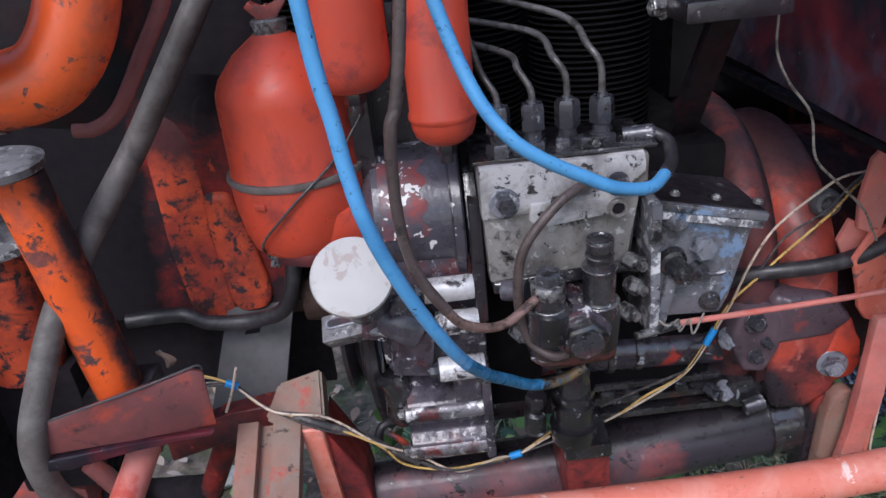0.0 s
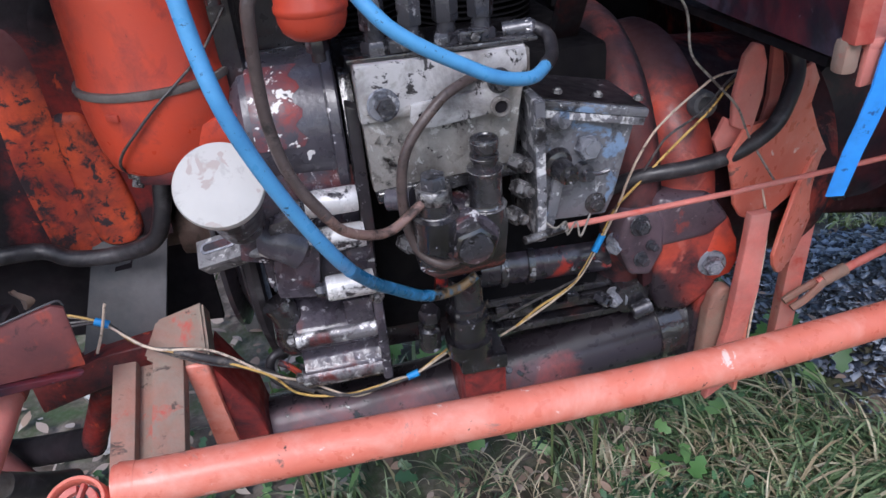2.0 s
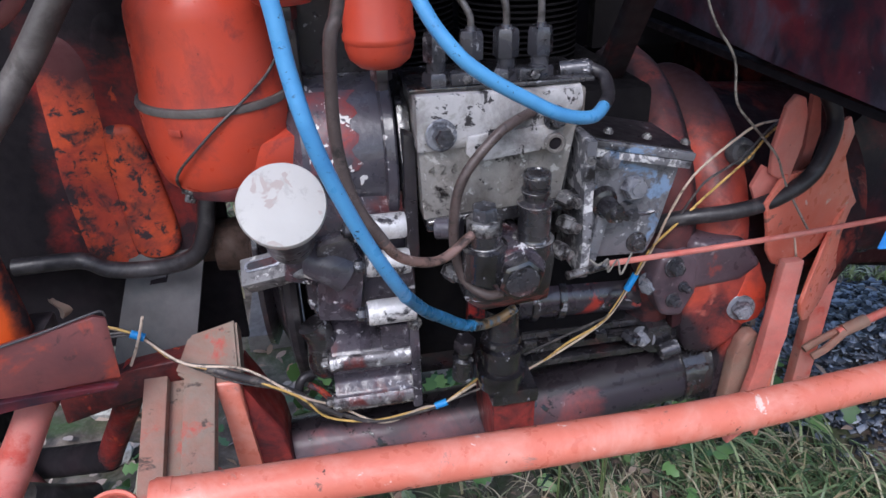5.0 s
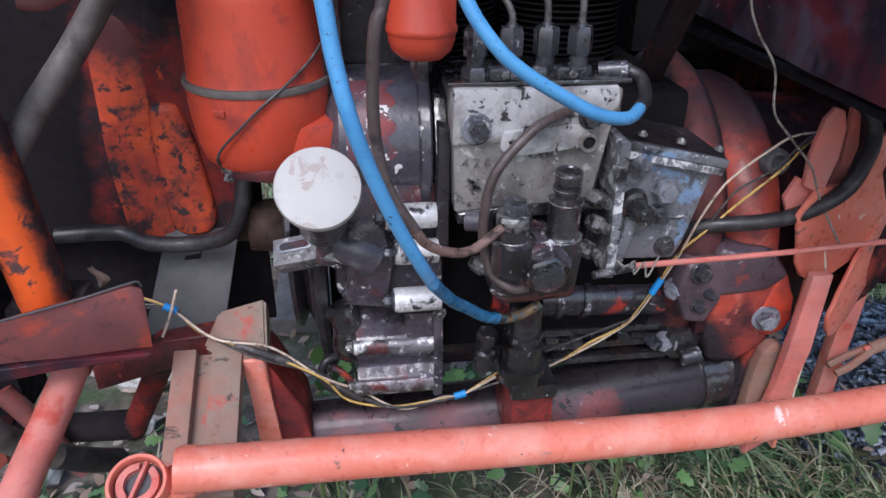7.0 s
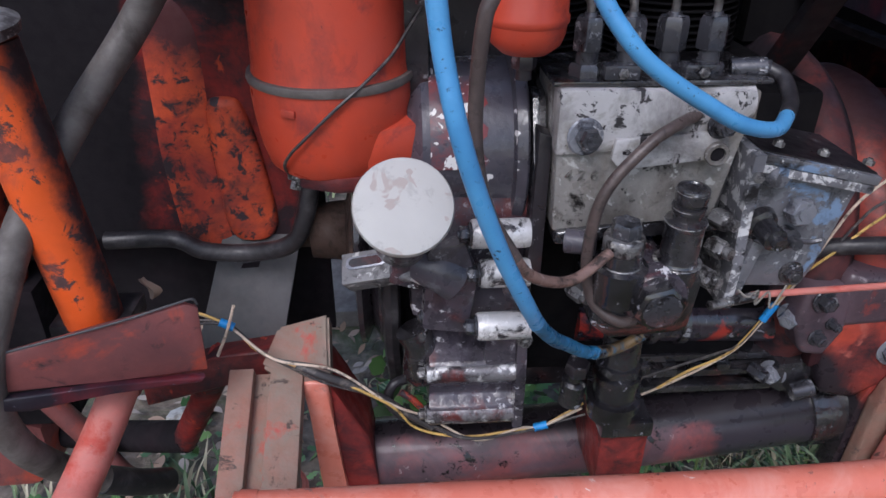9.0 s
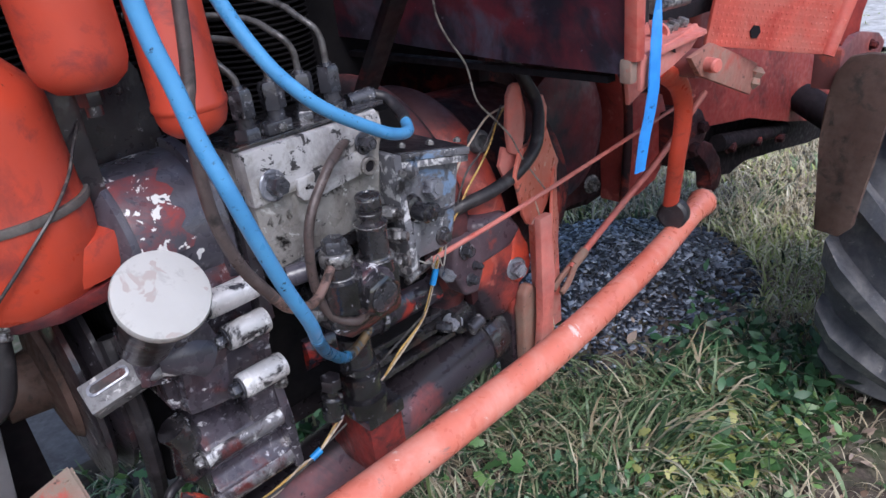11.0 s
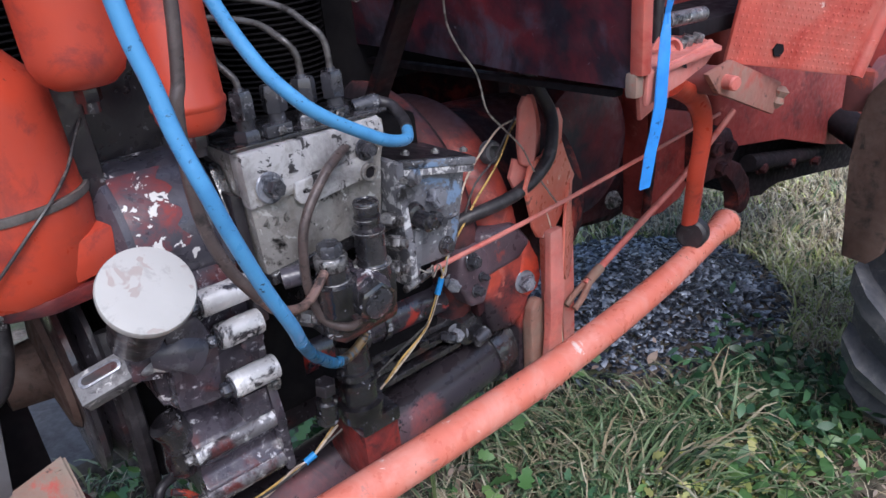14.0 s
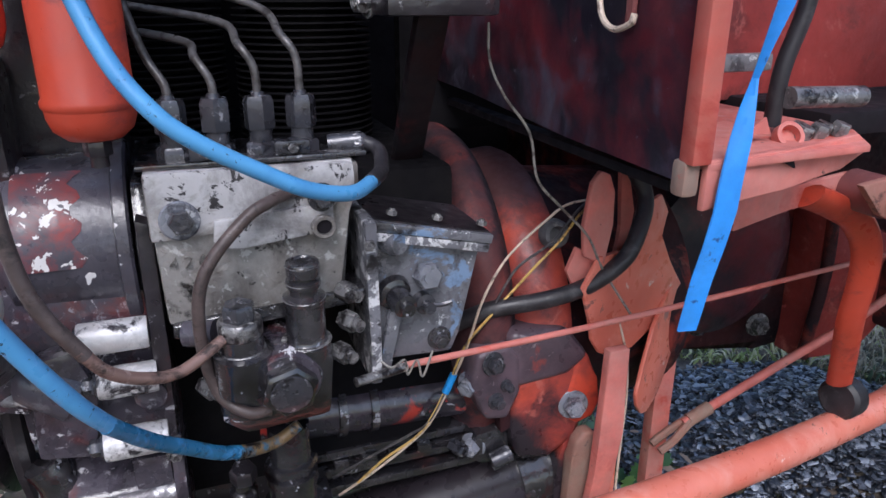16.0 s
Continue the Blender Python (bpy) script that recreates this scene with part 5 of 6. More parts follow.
ghose = thing("grey_hose", (-0.38, 0.50, 0.56), "thick dusty grey rubber hose", "hose")
part("hose", sweep(bmesh.new(), [(-0.185, 0.74, 1.16), (-0.213, 0.72, 1.115), (-0.256, 0.70, 1.050), (-0.300, 0.68, 0.985), (-0.345, 0.63, 0.920), (-0.378, 0.59, 0.862), (-0.396, 0.555, 0.808), (-0.408, 0.535, 0.765), (-0.414, 0.535, 0.722), (-0.412, 0.545, 0.672), (-0.400, 0.57, 0.618), (-0.372, 0.60, 0.566)], 0.0128, 20), M_GHOSE, ghose)
part("lower_end", sweep(bmesh.new(), [(-0.382, 0.590, 0.582), (-0.362, 0.612, 0.552), (-0.345, 0.640, 0.522)], 0.0138, 18), M_RUBBER, ghose, "black rubber lower end")
bar = thing("bonnet_post", (-0.35, 0.58, 0.79), "orange painted post with chipped paint", "post")
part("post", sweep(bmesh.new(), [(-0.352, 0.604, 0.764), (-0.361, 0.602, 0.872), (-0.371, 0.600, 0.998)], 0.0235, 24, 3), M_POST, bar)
part("base", box(-0.385, -0.320, 0.588, 0.64, 0.748, 0.766, 0.004), M_RUBBER, bar)
part("disc", lathe(bmesh.new(), [(0.030, 0), (0.036, 0.003), (0.037, 0.010), (0.030, 0.013)], axis((-0.377, 0.592, 1.004), (0.05, -0.1, 1)), 32), M_GREYPL, bar, "grey disc on the post")
bar = thing("bonnet_post", (-0.53, 0.76, 0.66), "stout orange-red post with a grey disc", "post")
part("foot", box(-0.60, -0.48, 0.74, 0.81, 0.515, 0.705, 0.006), M_DARK, bar)
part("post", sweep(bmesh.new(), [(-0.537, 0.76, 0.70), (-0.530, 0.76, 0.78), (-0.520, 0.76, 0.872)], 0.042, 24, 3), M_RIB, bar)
part("disc", lathe(bmesh.new(), [(0.048, 0), (0.055, 0.003), (0.055, 0.012), (0.048, 0.015)], axis((-0.519, 0.76, 0.872), (0.05, -0.1, 1)), 32), M_GREYPL, bar, "grey disc on the post")
elbow = thing("intake_elbow", (-0.25, 0.52, 1.07), "orange painted air intake elbow with a clamp", "pipe")
part("elbow", sweep(bmesh.new(), [(-0.340, 0.500, 1.087), (-0.290, 0.500, 1.088), (-0.263, 0.502, 1.096), (-0.243, 0.506, 1.118), (-0.229, 0.511, 1.150), (-0.210, 0.520, 1.215)], 0.0265, 24), M_ORANGE, elbow)
part("clamp", sweep(bmesh.new(), [(-0.312, 0.500, 1.0872), (-0.302, 0.500, 1.0876)], 0.0285, 24, 1), M_STEEL, elbow)
part("outer_pipe", sweep(bmesh.new(), [(-0.325, 0.46, 1.125), (-0.290, 0.46, 1.130), (-0.272, 0.462, 1.18)], 0.020, 20), M_ORANGE, elbow)
part("backing_plate", xz([(-0.33, 1.05), (-0.27, 1.041), (-0.244, 1.054), (-0.19, 1.131), (-0.155, 1.20), (-0.20, 1.24), (-0.33, 1.24)], 0.552, 0.558, bev=0.003), M_STRUT, elbow, "dark red backing plate")
part("plate_edge", sweep(bmesh.new(), [(-0.285, 0.553, 1.043), (-0.268, 0.553, 1.043), (-0.246, 0.553, 1.056), (-0.218, 0.553, 1.094), (-0.190, 0.553, 1.134), (-0.160, 0.553, 1.195)], 0.0062, 10, 4), M_WEB, elbow, "dusty red rolled edge")

frame_left = thing("front_bracket", (-0.35, 0.58, 0.70), "grimy red channel bracket with a worn lip", "bracket")
mwb = Matrix.Translation((-0.408, 0.532, 0)) @ pose(0, 0, 0, 0, 0, 22.2) @ Matrix(((1, 0, 0, 0), (0, 0, 1, 0), (0, 1, 0, 0), (0, 0, 0, 1)))
part("web", prism(bmesh.new(), [(0.004, 0.742), (0.080, 0.727), (0.158, 0.711), (0.160, 0.778), (0.150, 0.784), (0.085, 0.781), (0.0, 0.777)], 0.006, mwb, 0.0025), M_WEB, frame_left)
part("lip", sweep(bmesh.new(), [(mwb @ Vector(q))[:] for q in ((-0.006, 0.770, 0.0), (0.0, 0.777, 0.001), (0.05, 0.780, 0.0), (0.10, 0.783, -0.001), (0.145, 0.787, 0.0), (0.157, 0.786, 0.002), (0.160, 0.779, 0.004))], 0.0011, 8), M_PLATE, frame_left, "thin bare lip")
part("floor", prism(bmesh.new(), [(-0.006, 0.732), (0.02, 0.722), (0.080, 0.718), (0.150, 0.704), (0.155, 0.709), (0.080, 0.7265), (0.004, 0.741)], 0.008, mwb @ pose(0, 0, -0.006), 0.002), M_BLACKRED, frame_left, "folded dark bottom flange")
part("rear_arm", xz([(-0.36, 0.640), (-0.28, 0.662), (-0.20, 0.672), (-0.180, 0.640), (-0.25, 0.632), (-0.36, 0.600)], 0.67, 0.70, bev=0.004), M_REDDIRT, frame_left)
plate = thing("grey_plate", (-0.25, 0.70, 0.65), "dusty dark grey flat plate with a torn slot", "plate")
mp = Matrix.Translation((0, 0.695, 0.655)) @ pose(0, 0, 0, 65, 0, 0)
part("sheet", prism(bmesh.new(), [(-0.305, -0.005), (-0.215, 0.000), (-0.190, 0.125), (-0.270, 0.125)], 0.004, mp, 0.001), M_PLATE, plate)
part("slot", prism(bmesh.new(), [(-0.254, 0.085), (-0.236, 0.086), (-0.232, 0.098), (-0.236, 0.092), (-0.252, 0.090)], 0.0012, mp @ pose(0, 0, 0.004), 0), M_DARK, plate)
arm = thing("axle_bracket", (-0.16, 0.63, 0.51), "dusty red cast axle bracket", "bracket")
bm = bmesh.new()
top = [Vector(q) for q in ((-0.213, 0.672, 0.697), (-0.162, 0.678, 0.707), (-0.160, 0.628, 0.661), (-0.196, 0.625, 0.660), (-0.228, 0.642, 0.672))]
ta, tb = [bm.verts.new(q) for q in top], [bm.verts.new(q + Vector((0, 0.022, -0.028))) for q in top]
bm.faces.new(ta), bm.faces.new(tb[::-1])
for k in range(5):
    bm.faces.new((ta[k], tb[k], tb[(k + 1) % 5], ta[(k + 1) % 5]))
bmesh.ops.bevel(bm, geom=list(bm.edges), offset=0.003, segments=2, affect="EDGES")
part("head", bm, M_DUSTY, arm, "sloping head thick with dust")
part("leg", xz([(-0.189, 0.662), (-0.162, 0.661), (-0.160, 0.600), (-0.154, 0.528), (-0.148, 0.48), (-0.178, 0.48), (-0.179, 0.530), (-0.183, 0.615)], 0.626, 0.646, bev=0.004, seg=3), M_SALMON, arm)
part("side_web", xz([(-0.163, 0.655), (-0.150, 0.624), (-0.126, 0.576), (-0.120, 0.523), (-0.116, 0.48), (-0.158, 0.48), (-0.160, 0.60)], 0.634, 0.70, bev=0.004), M_REDDARK, arm)
chan = thing("channel_strut", (-0.22, 0.56, 0.60), "dusty red steel channel strut with a bolt", "strut")
mch = Matrix.Translation((-0.222, 0.575, 0.632)) @ Matrix(((1, 0, 0, 0), (0, 0.89, 0.45, 0), (0, 0.45, -0.89, 0), (0, 0, 0, 1)))
part("web", box(-0.036, 0.036, -0.09, 0.075, 0.006, 0.012, 0.002, m=mch), M_DUSTY, chan)
part("flange", box(-0.036, -0.012, -0.09, 0.075, -0.008, 0.006, 0.002, m=mch), M_DUSTY, chan)
part("flange", box(0.004, 0.036, -0.085, 0.075, -0.008, 0.006, 0.002, m=mch), M_DUSTY, chan)
part("bolt_boss", lathe(bmesh.new(), [(0.019, 0), (0.019, 0.01), (0.017, 0.012)], axis((-0.205, 0.590, 0.556), (0, -0.45, 0.89)), 20), M_PINK, chan)
part("bolt", bolt(bmesh.new(), axis((-0.205, 0.585, 0.567), (0, -0.45, 0.89)), 0.016, 0.009), M_DUSTY, chan)
part("second_post", sweep(bmesh.new(), [(-0.275, 0.684, 0.655), (-0.310, 0.72, 0.58), (-0.36, 0.74, 0.48)], 0.016, 10, 3), M_SHADERED, chan)
tstrut = thing("tube_strut", (-0.36, 0.5, 0.62), "dusty red tube strut", "strut")
part("tube", sweep(bmesh.new(), [(-0.343, 0.62, 0.692), (-0.347, 0.60, 0.685), (-0.352, 0.57, 0.672), (-0.357, 0.54, 0.660), (-0.366, 0.50, 0.641), (-0.373, 0.46, 0.620), (-0.385, 0.40, 0.59)], 0.0165, 20), M_PINK, tstrut)
part("weld_collar", sweep(bmesh.new(), [(-0.3425, 0.622, 0.693), (-0.3465, 0.602, 0.6855)], 0.0180, 20, 1), M_WEB, tstrut, "grimy weld at the bracket")
pul = thing("drive_pulley", (-0.10, 0.72, 0.75), "black belt pulley with a rubber belt", "pulley")
part("disc", lathe(bmesh.new(), [(0.02, -0.016), (0.118, -0.015), (0.130, -0.013), (0.130, -0.008), (0.112, 0.0), (0.130, 0.008), (0.130, 0.013), (0.118, 0.015), (0.02, 0.016)], axis((-0.118, 0.785, 0.750), (1, 0, 0)), 56), M_BLOCK, pul)
part("belt", sweep(bmesh.new(), [(-0.098, 0.66, 0.82), (-0.098, 0.648, 0.745), (-0.098, 0.66, 0.68), (-0.095, 0.70, 0.60)], 0.009, 8), M_RUBBER, pul)
part("hub", lathe(bmesh.new(), [(0.075, 0), (0.07, 0.006), (0.034, 0.012), (0.030, 0.05), (0.018, 0.052), (0.018, 0.07)], axis((-0.134, 0.785, 0.745), (-1, 0, 0)), 32), M_FLAP, pul)
beam = thing("front_axle", (-0.62, 0.78, 0.41), "dusky red front axle beam on a dark arm", "axle")
part("beam", xz([(-0.80, 0.395), (-0.560, 0.402), (-0.532, 0.425), (-0.530, 0.500), (-0.560, 0.513), (-0.80, 0.520)], 0.75, 0.84, bev=0.012), M_WEB, beam)
part("arm", sweep(bmesh.new(), [(-0.55, 0.80, 0.45), (-0.46, 0.78, 0.455), (-0.355, 0.742, 0.485)], 0.02, 12), M_DARK, beam)
part("brake_ring", sweep(bmesh.new(), [(-0.50, 0.735, 0.56), (-0.470, 0.735, 0.50), (-0.445, 0.735, 0.44), (-0.43, 0.735, 0.42)], 0.013, 12), M_WEB, beam, "dusty red bent rod")

# ---- long bar and cross tube ----
rail = thing("guard_bar", (0.3, 0.5, 0.65), "long faded red tubular bar with a capped end", "bar")
part("tube", sweep(bmesh.new(), [(-0.218, 0.455, 0.680), (-0.05, 0.463, 0.670), (0.15, 0.475, 0.655), (0.34, 0.492, 0.641), (0.60, 0.540, 0.614), (0.79, 0.585, 0.594), (0.885, 0.608, 0.584)], 0.0195, 28, 6), M_SALMON, rail)
part("flared_end", lathe(bmesh.new(), [(0.0195, 0), (0.0225, 0.03), (0.0255, 0.058), (0.0262, 0.066), (0.0235, 0.067), (0.020, 0.055), (0.018, 0.03)], axis((0.872, 0.605, 0.5855), (0.97, 0.235, -0.10)), 24), M_SALMON, rail)
part("torn_rim", lathe(bmesh.new(), [(0.0250, 0.060), (0.0275, 0.068), (0.0262, 0.074), (0.0240, 0.070)], axis((0.872, 0.605, 0.5855), (0.97, 0.235, -0.10)), 9), M_DUSTY, rail, "pale crushed rim")
part("step_ring", sweep(bmesh.new(), [(-0.214, 0.4555, 0.680), (-0.201, 0.456, 0.679)], (0.0206, 0.0200), 28, 1), M_SALMON, rail)
part("neck", sweep(bmesh.new(), [(-0.246, 0.454, 0.652), (-0.228, 0.455, 0.660), (-0.205, 0.456, 0.672)], 0.017, 20), M_SALMON, rail)
mc = axis((-0.246, 0.450, 0.666), (0.02, -0.46, 0.89))
part("end_collar", lathe(bmesh.new(), [(0.024, -0.030), (0.0245, -0.005), (0.0245, 0.022), (0.0235, 0.0235), (0.0212, 0.0235), (0.0205, 0.022), (0.0205, 0.012), (0.0204, 0.010)], mc, 40), M_SALMON, rail)
cap = part("end_plug", lathe(bmesh.new(), [(0.0192, 0.008), (0.0192, 0.0130), (0.0186, 0.0135), (0.001, 0.0135)], mc, 34), M_PLATE, rail, "grey recessed plug")
for side in (1, -1):
    out = [(0.0172 * math.cos(a), side * 0.0172 * math.sin(a)) for a in [radians(18 + 12 * k) for k in range(13)]]
    inn = [(0.0118 * math.cos(a), side * 0.0118 * math.sin(a)) for a in [radians(162 - 12 * k) for k in range(13)]]
    part("plug_rim", prism(bmesh.new(), out + inn, 0.0065, mc @ pose(0, 0, 0.0135, 0, 0, 70), 0.0006), M_PINK, cap, "red painted raised rim")
part("slot_bar", box(-0.0182, 0.0182, -0.0016, 0.0016, 0.0134, 0.0215, 0.0006, m=mc @ pose(0, 0, 0, 0, 0, 70)), M_PINK, cap, "red cross bar")
part("spout_drop", lathe(bmesh.new(), [(0.005, 0), (0.0055, 0.008), (0.003, 0.011)], axis((-0.243, 0.436, 0.640), (0, -0.6, -1)), 14), M_SALMON, rail)
cross = thing("cross_tube", (0.15, 0.68, 0.51), "oil-blackened red cross tube with a collar", "tube")
part("tube", sweep(bmesh.new(), [(-0.13, 0.682, 0.505), (0.13, 0.682, 0.518), (0.375, 0.690, 0.545)], (0.040, 0.044), 36, 4), M_OILRED, cross)
part("collar", sweep(bmesh.new(), [(0.372, 0.690, 0.545), (0.425, 0.692, 0.550)], 0.049, 36, 1), M_OILY, cross)
part("screw", bolt(bmesh.new(), axis((0.172, 0.650, 0.548), (0, -0.7, 0.7)), 0.008, 0.004, False), M_DKNUT, cross)
clamp = thing("pipe_clamp", (0.128, 0.62, 0.60), "oily clamp block with red lower half", "clamp")
part("clamp_top", box(0.101, 0.153, 0.578, 0.66, 0.617, 0.636, 0.004), M_OILY, clamp)
part("clamp_block", box(0.104, 0.152, 0.584, 0.67, 0.540, 0.6165, 0.004), M_REDDIRT, clamp)

# ---- clutch housing and brackets behind the pump ----
bell = thing("clutch_housing", (0.38, 0.75, 0.60), "grimy red cast clutch housing with bolted flange", "engine part")
mbl, mbr = axis((0, 0.846, 0.735), (1, 0, 0)), axis((0, 0.826, 0.720), (1, 0, 0))
part("shell", lathe(bmesh.new(), [(0.11, 0.296), (0.165, 0.300), (0.188, 0.307), (0.201, 0.318), (0.206, 0.330), (0.203, 0.345), (0.194, 0.357), (0.180, 0.363), (0.150, 0.365)], mbl, 72), M_BELLTOP, bell, "rounded dark red shell")
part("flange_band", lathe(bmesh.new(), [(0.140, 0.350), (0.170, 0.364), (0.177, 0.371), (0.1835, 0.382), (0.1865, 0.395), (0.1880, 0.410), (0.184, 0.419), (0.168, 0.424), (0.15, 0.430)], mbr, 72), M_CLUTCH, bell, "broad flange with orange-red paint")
part("rear_neck", lathe(bmesh.new(), [(0.168, 0.425), (0.160, 0.46), (0.150, 0.60)], mbr, 48), M_SOOTCAST, bell)
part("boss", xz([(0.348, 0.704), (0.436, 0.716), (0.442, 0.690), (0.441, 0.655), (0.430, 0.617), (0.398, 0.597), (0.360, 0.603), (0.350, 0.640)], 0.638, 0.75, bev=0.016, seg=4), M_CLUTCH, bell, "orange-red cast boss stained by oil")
part("pad", xz([(0.338, 0.698), (0.343, 0.764), (0.408, 0.759), (0.437, 0.722), (0.412, 0.703)], 0.632, 0.74, bev=0.010, seg=3), M_BELLPAD, bell, "oily purple-grey cast pad")
part("ear", xz([(0.298, 0.712), (0.306, 0.748), (0.340, 0.754), (0.354, 0.735), (0.355, 0.696), (0.341, 0.666), (0.316, 0.670)], 0.630, 0.73, bev=0.007, seg=3), M_BELLPAD, bell, "oily cast ear")
part("tab", xz([(0.424, 0.722), (0.436, 0.724), (0.449, 0.692), (0.457, 0.660), (0.449, 0.642), (0.428, 0.636), (0.412, 0.648), (0.413, 0.678)], 0.636, 0.662, bev=0.006, seg=3), M_RED, bell, "bright red bolted tab")
part("tab_bolt", bolt(bmesh.new(), axis((0.421, 0.636, 0.664), (-0.25, -1, 0.1)), 0.020, 0.013), M_NUT, bell, "bare steel bolt")
for x, y, z, f in ((0.322, 0.630, 0.736, 0.015), (0.326, 0.630, 0.692, 0.011), (0.337, 0.630, 0.708, 0.008)):
    part("bolt", bolt(bmesh.new(), axis((x, y, z), (0.15, -1, 0.1)), f, 0.010), M_DKNUT, bell)
for x, y, z in ((0.305, 0.645, 0.708), (0.318, 0.665, 0.618)):
    part("side_bolt", bolt(bmesh.new(), axis((x, y, z), (-0.8, -0.7, 0)), 0.017, 0.012), M_NUT, bell)
part("lug", xz([(0.312, 0.604), (0.316, 0.636), (0.350, 0.640), (0.358, 0.622), (0.350, 0.598), (0.325, 0.596)], 0.655, 0.72, bev=0.006), M_OILY, bell)
part("lug_stub", sweep(bmesh.new(), [(0.330, 0.645, 0.606), (0.352, 0.645, 0.612)], 0.010, 14, 1), M_DKNUT, bell)
part("strap", xz([(0.340, 0.640), (0.352, 0.645), (0.348, 0.700), (0.335, 0.690)], 0.644, 0.66, bev=0.002), M_SOOTCAST, bell)
strut = thing("support_strut", (0.25, 0.775, 0.86), "dark red flat engine strut", "strut")
lean = Vector((-0.007, -0.070, 0.085)).normalized()
across = lean.cross(Vector((0, -1, 0))).normalized() * -1
mst = Matrix((across, lean.cross(across), lean)).transposed().to_4x4()
mst.translation = (0.270, 0.775, 0.855)
part("bar", prism(bmesh.new(), [(-0.016, 0.0), (0.017, 0.0), (0.014, 0.285), (-0.013, 0.285)], 0.012, mst @ pose(0, 0, 0, 90, 0, 0), 0.004), M_STRUT, strut)
part("foot_bolt", bolt(bmesh.new(), axis((0.268, 0.748, 0.868), (0, -0.77, -0.63)), 0.014, 0.012), M_DKNUT, strut)
upb = thing("lifting_bolt", (0.24, 0.62, 1.07), "dull steel bolt on a dark bracket", "bolt")
part("bolt", bolt(bmesh.new(), axis((0.21, 0.64, 1.075), (-1, -0.3, 0)), 0.014, 0.011), M_STEEL, upb)
part("bar", box(0.21, 0.30, 0.585, 0.655, 1.066, 1.084, 0.004), M_BLOCK, upb)

gus = thing("gusset_bracket", (0.50, 0.66, 0.50), "dusty pink-red welded bracket on posts", "bracket")
mgu = Matrix.Translation((0.443, 0.628, 0)) @ pose(0, 0, 0, 0, 0, 20) @ Matrix(((1, 0, 0, 0), (0, 0, 1, 0), (0, 1, 0, 0), (0, 0, 0, 1)))
part("plate", prism(bmesh.new(), [(-0.034, 0.808), (-0.019, 0.771), (-0.013, 0.745), (0.002, 0.725), (0.031, 0.709), (0.062, 0.713), (0.093, 0.724), (0.148, 0.766), (0.117, 0.803), (0.094, 0.836), (0.104, 0.862), (0.088, 0.884), (0.070, 0.880), (0.064, 0.845), (0.030, 0.832), (-0.010, 0.838)], 0.005, mgu, 0.0018), M_SALMON, gus)
mgs = Matrix.Translation((0.520, 0.645, 0)) @ pose(0, 0, 0, 0, 0, 31) @ Matrix(((1, 0, 0, 0), (0, 0, 1, 0), (0, 1, 0, 0), (0, 0, 0, 1)))
part("strap", prism(bmesh.new(), [(0.040, 0.764), (0.062, 0.772), (0.078, 0.762), (0.086, 0.727), (0.078, 0.676), (0.046, 0.630), (0.018, 0.618), (0.001, 0.623), (-0.014, 0.640), (-0.021, 0.658), (-0.009, 0.691), (0.008, 0.730)], 0.005, mgs, 0.0018), M_SALMON, gus)
part("strap_edge", prism(bmesh.new(), [(0.048, 0.768), (0.075, 0.774), (0.090, 0.730), (0.076, 0.668), (0.060, 0.660)], 0.006, mgs @ pose(0, 0, 0.010), 0.002), M_WEB, gus)
part("post", xz([(0.438, 0.742), (0.462, 0.742), (0.463, 0.640), (0.456, 0.590), (0.444, 0.500), (0.415, 0.480), (0.432, 0.590), (0.435, 0.650)], 0.600, 0.612, bev=0.002), M_PINK, gus)
part("post_flange", yz([(0.606, 0.720), (0.640, 0.715), (0.640, 0.48), (0.606, 0.48)], 0.458, 0.463, bev=0.001), M_SALMON, gus)
part("rear_post", box(0.596, 0.624, 0.718, 0.736, 0.44, 0.70, 0.002), M_PINK, gus)
part("upright", xz([(0.416, 0.838), (0.440, 0.826), (0.447, 0.868), (0.446, 0.902), (0.439, 0.920), (0.428, 0.924), (0.419, 0.912), (0.413, 0.870)], 0.626, 0.634, bev=0.003, seg=3), M_PINK, gus)
part("upright_foot", xz([(0.412, 0.846), (0.440, 0.832), (0.448, 0.806), (0.432, 0.786), (0.414, 0.796), (0.402, 0.822)], 0.6345, 0.6405, bev=0.0015), M_PINK, gus)
part("narrow_strip", xz([(0.478, 0.910), (0.490, 0.908), (0.500, 0.866), (0.496, 0.828), (0.478, 0.812), (0.486, 0.85)], 0.668, 0.674, bev=0.002), M_PINK, gus)
part("curl", xz([(0.412, 0.48), (0.417, 0.600), (0.421, 0.622), (0.430, 0.634), (0.442, 0.633), (0.452, 0.618), (0.459, 0.590), (0.450, 0.48)], 0.622, 0.640, bev=0.005, seg=3), M_DUSTY, gus, "rounded bracket end")
part("curl_side", xz([(0.405, 0.48), (0.410, 0.590), (0.419, 0.622), (0.440, 0.610), (0.440, 0.48)], 0.6405, 0.668, bev=0.003), M_CLUTCH, gus)
boot = thing("rubber_boot", (0.408, 0.678, 0.848), "cracked black rubber boot with pale dust", "boot")
part("boot", lathe(bmesh.new(), [(0.016, 0), (0.0145, 0.006), (0.0155, 0.008), (0.013, 0.013), (0.009, 0.014), (0.006, 0.004)], axis((0.408, 0.678, 0.848), (-0.1, -1, 0.2)), 20), M_TYRE, boot)
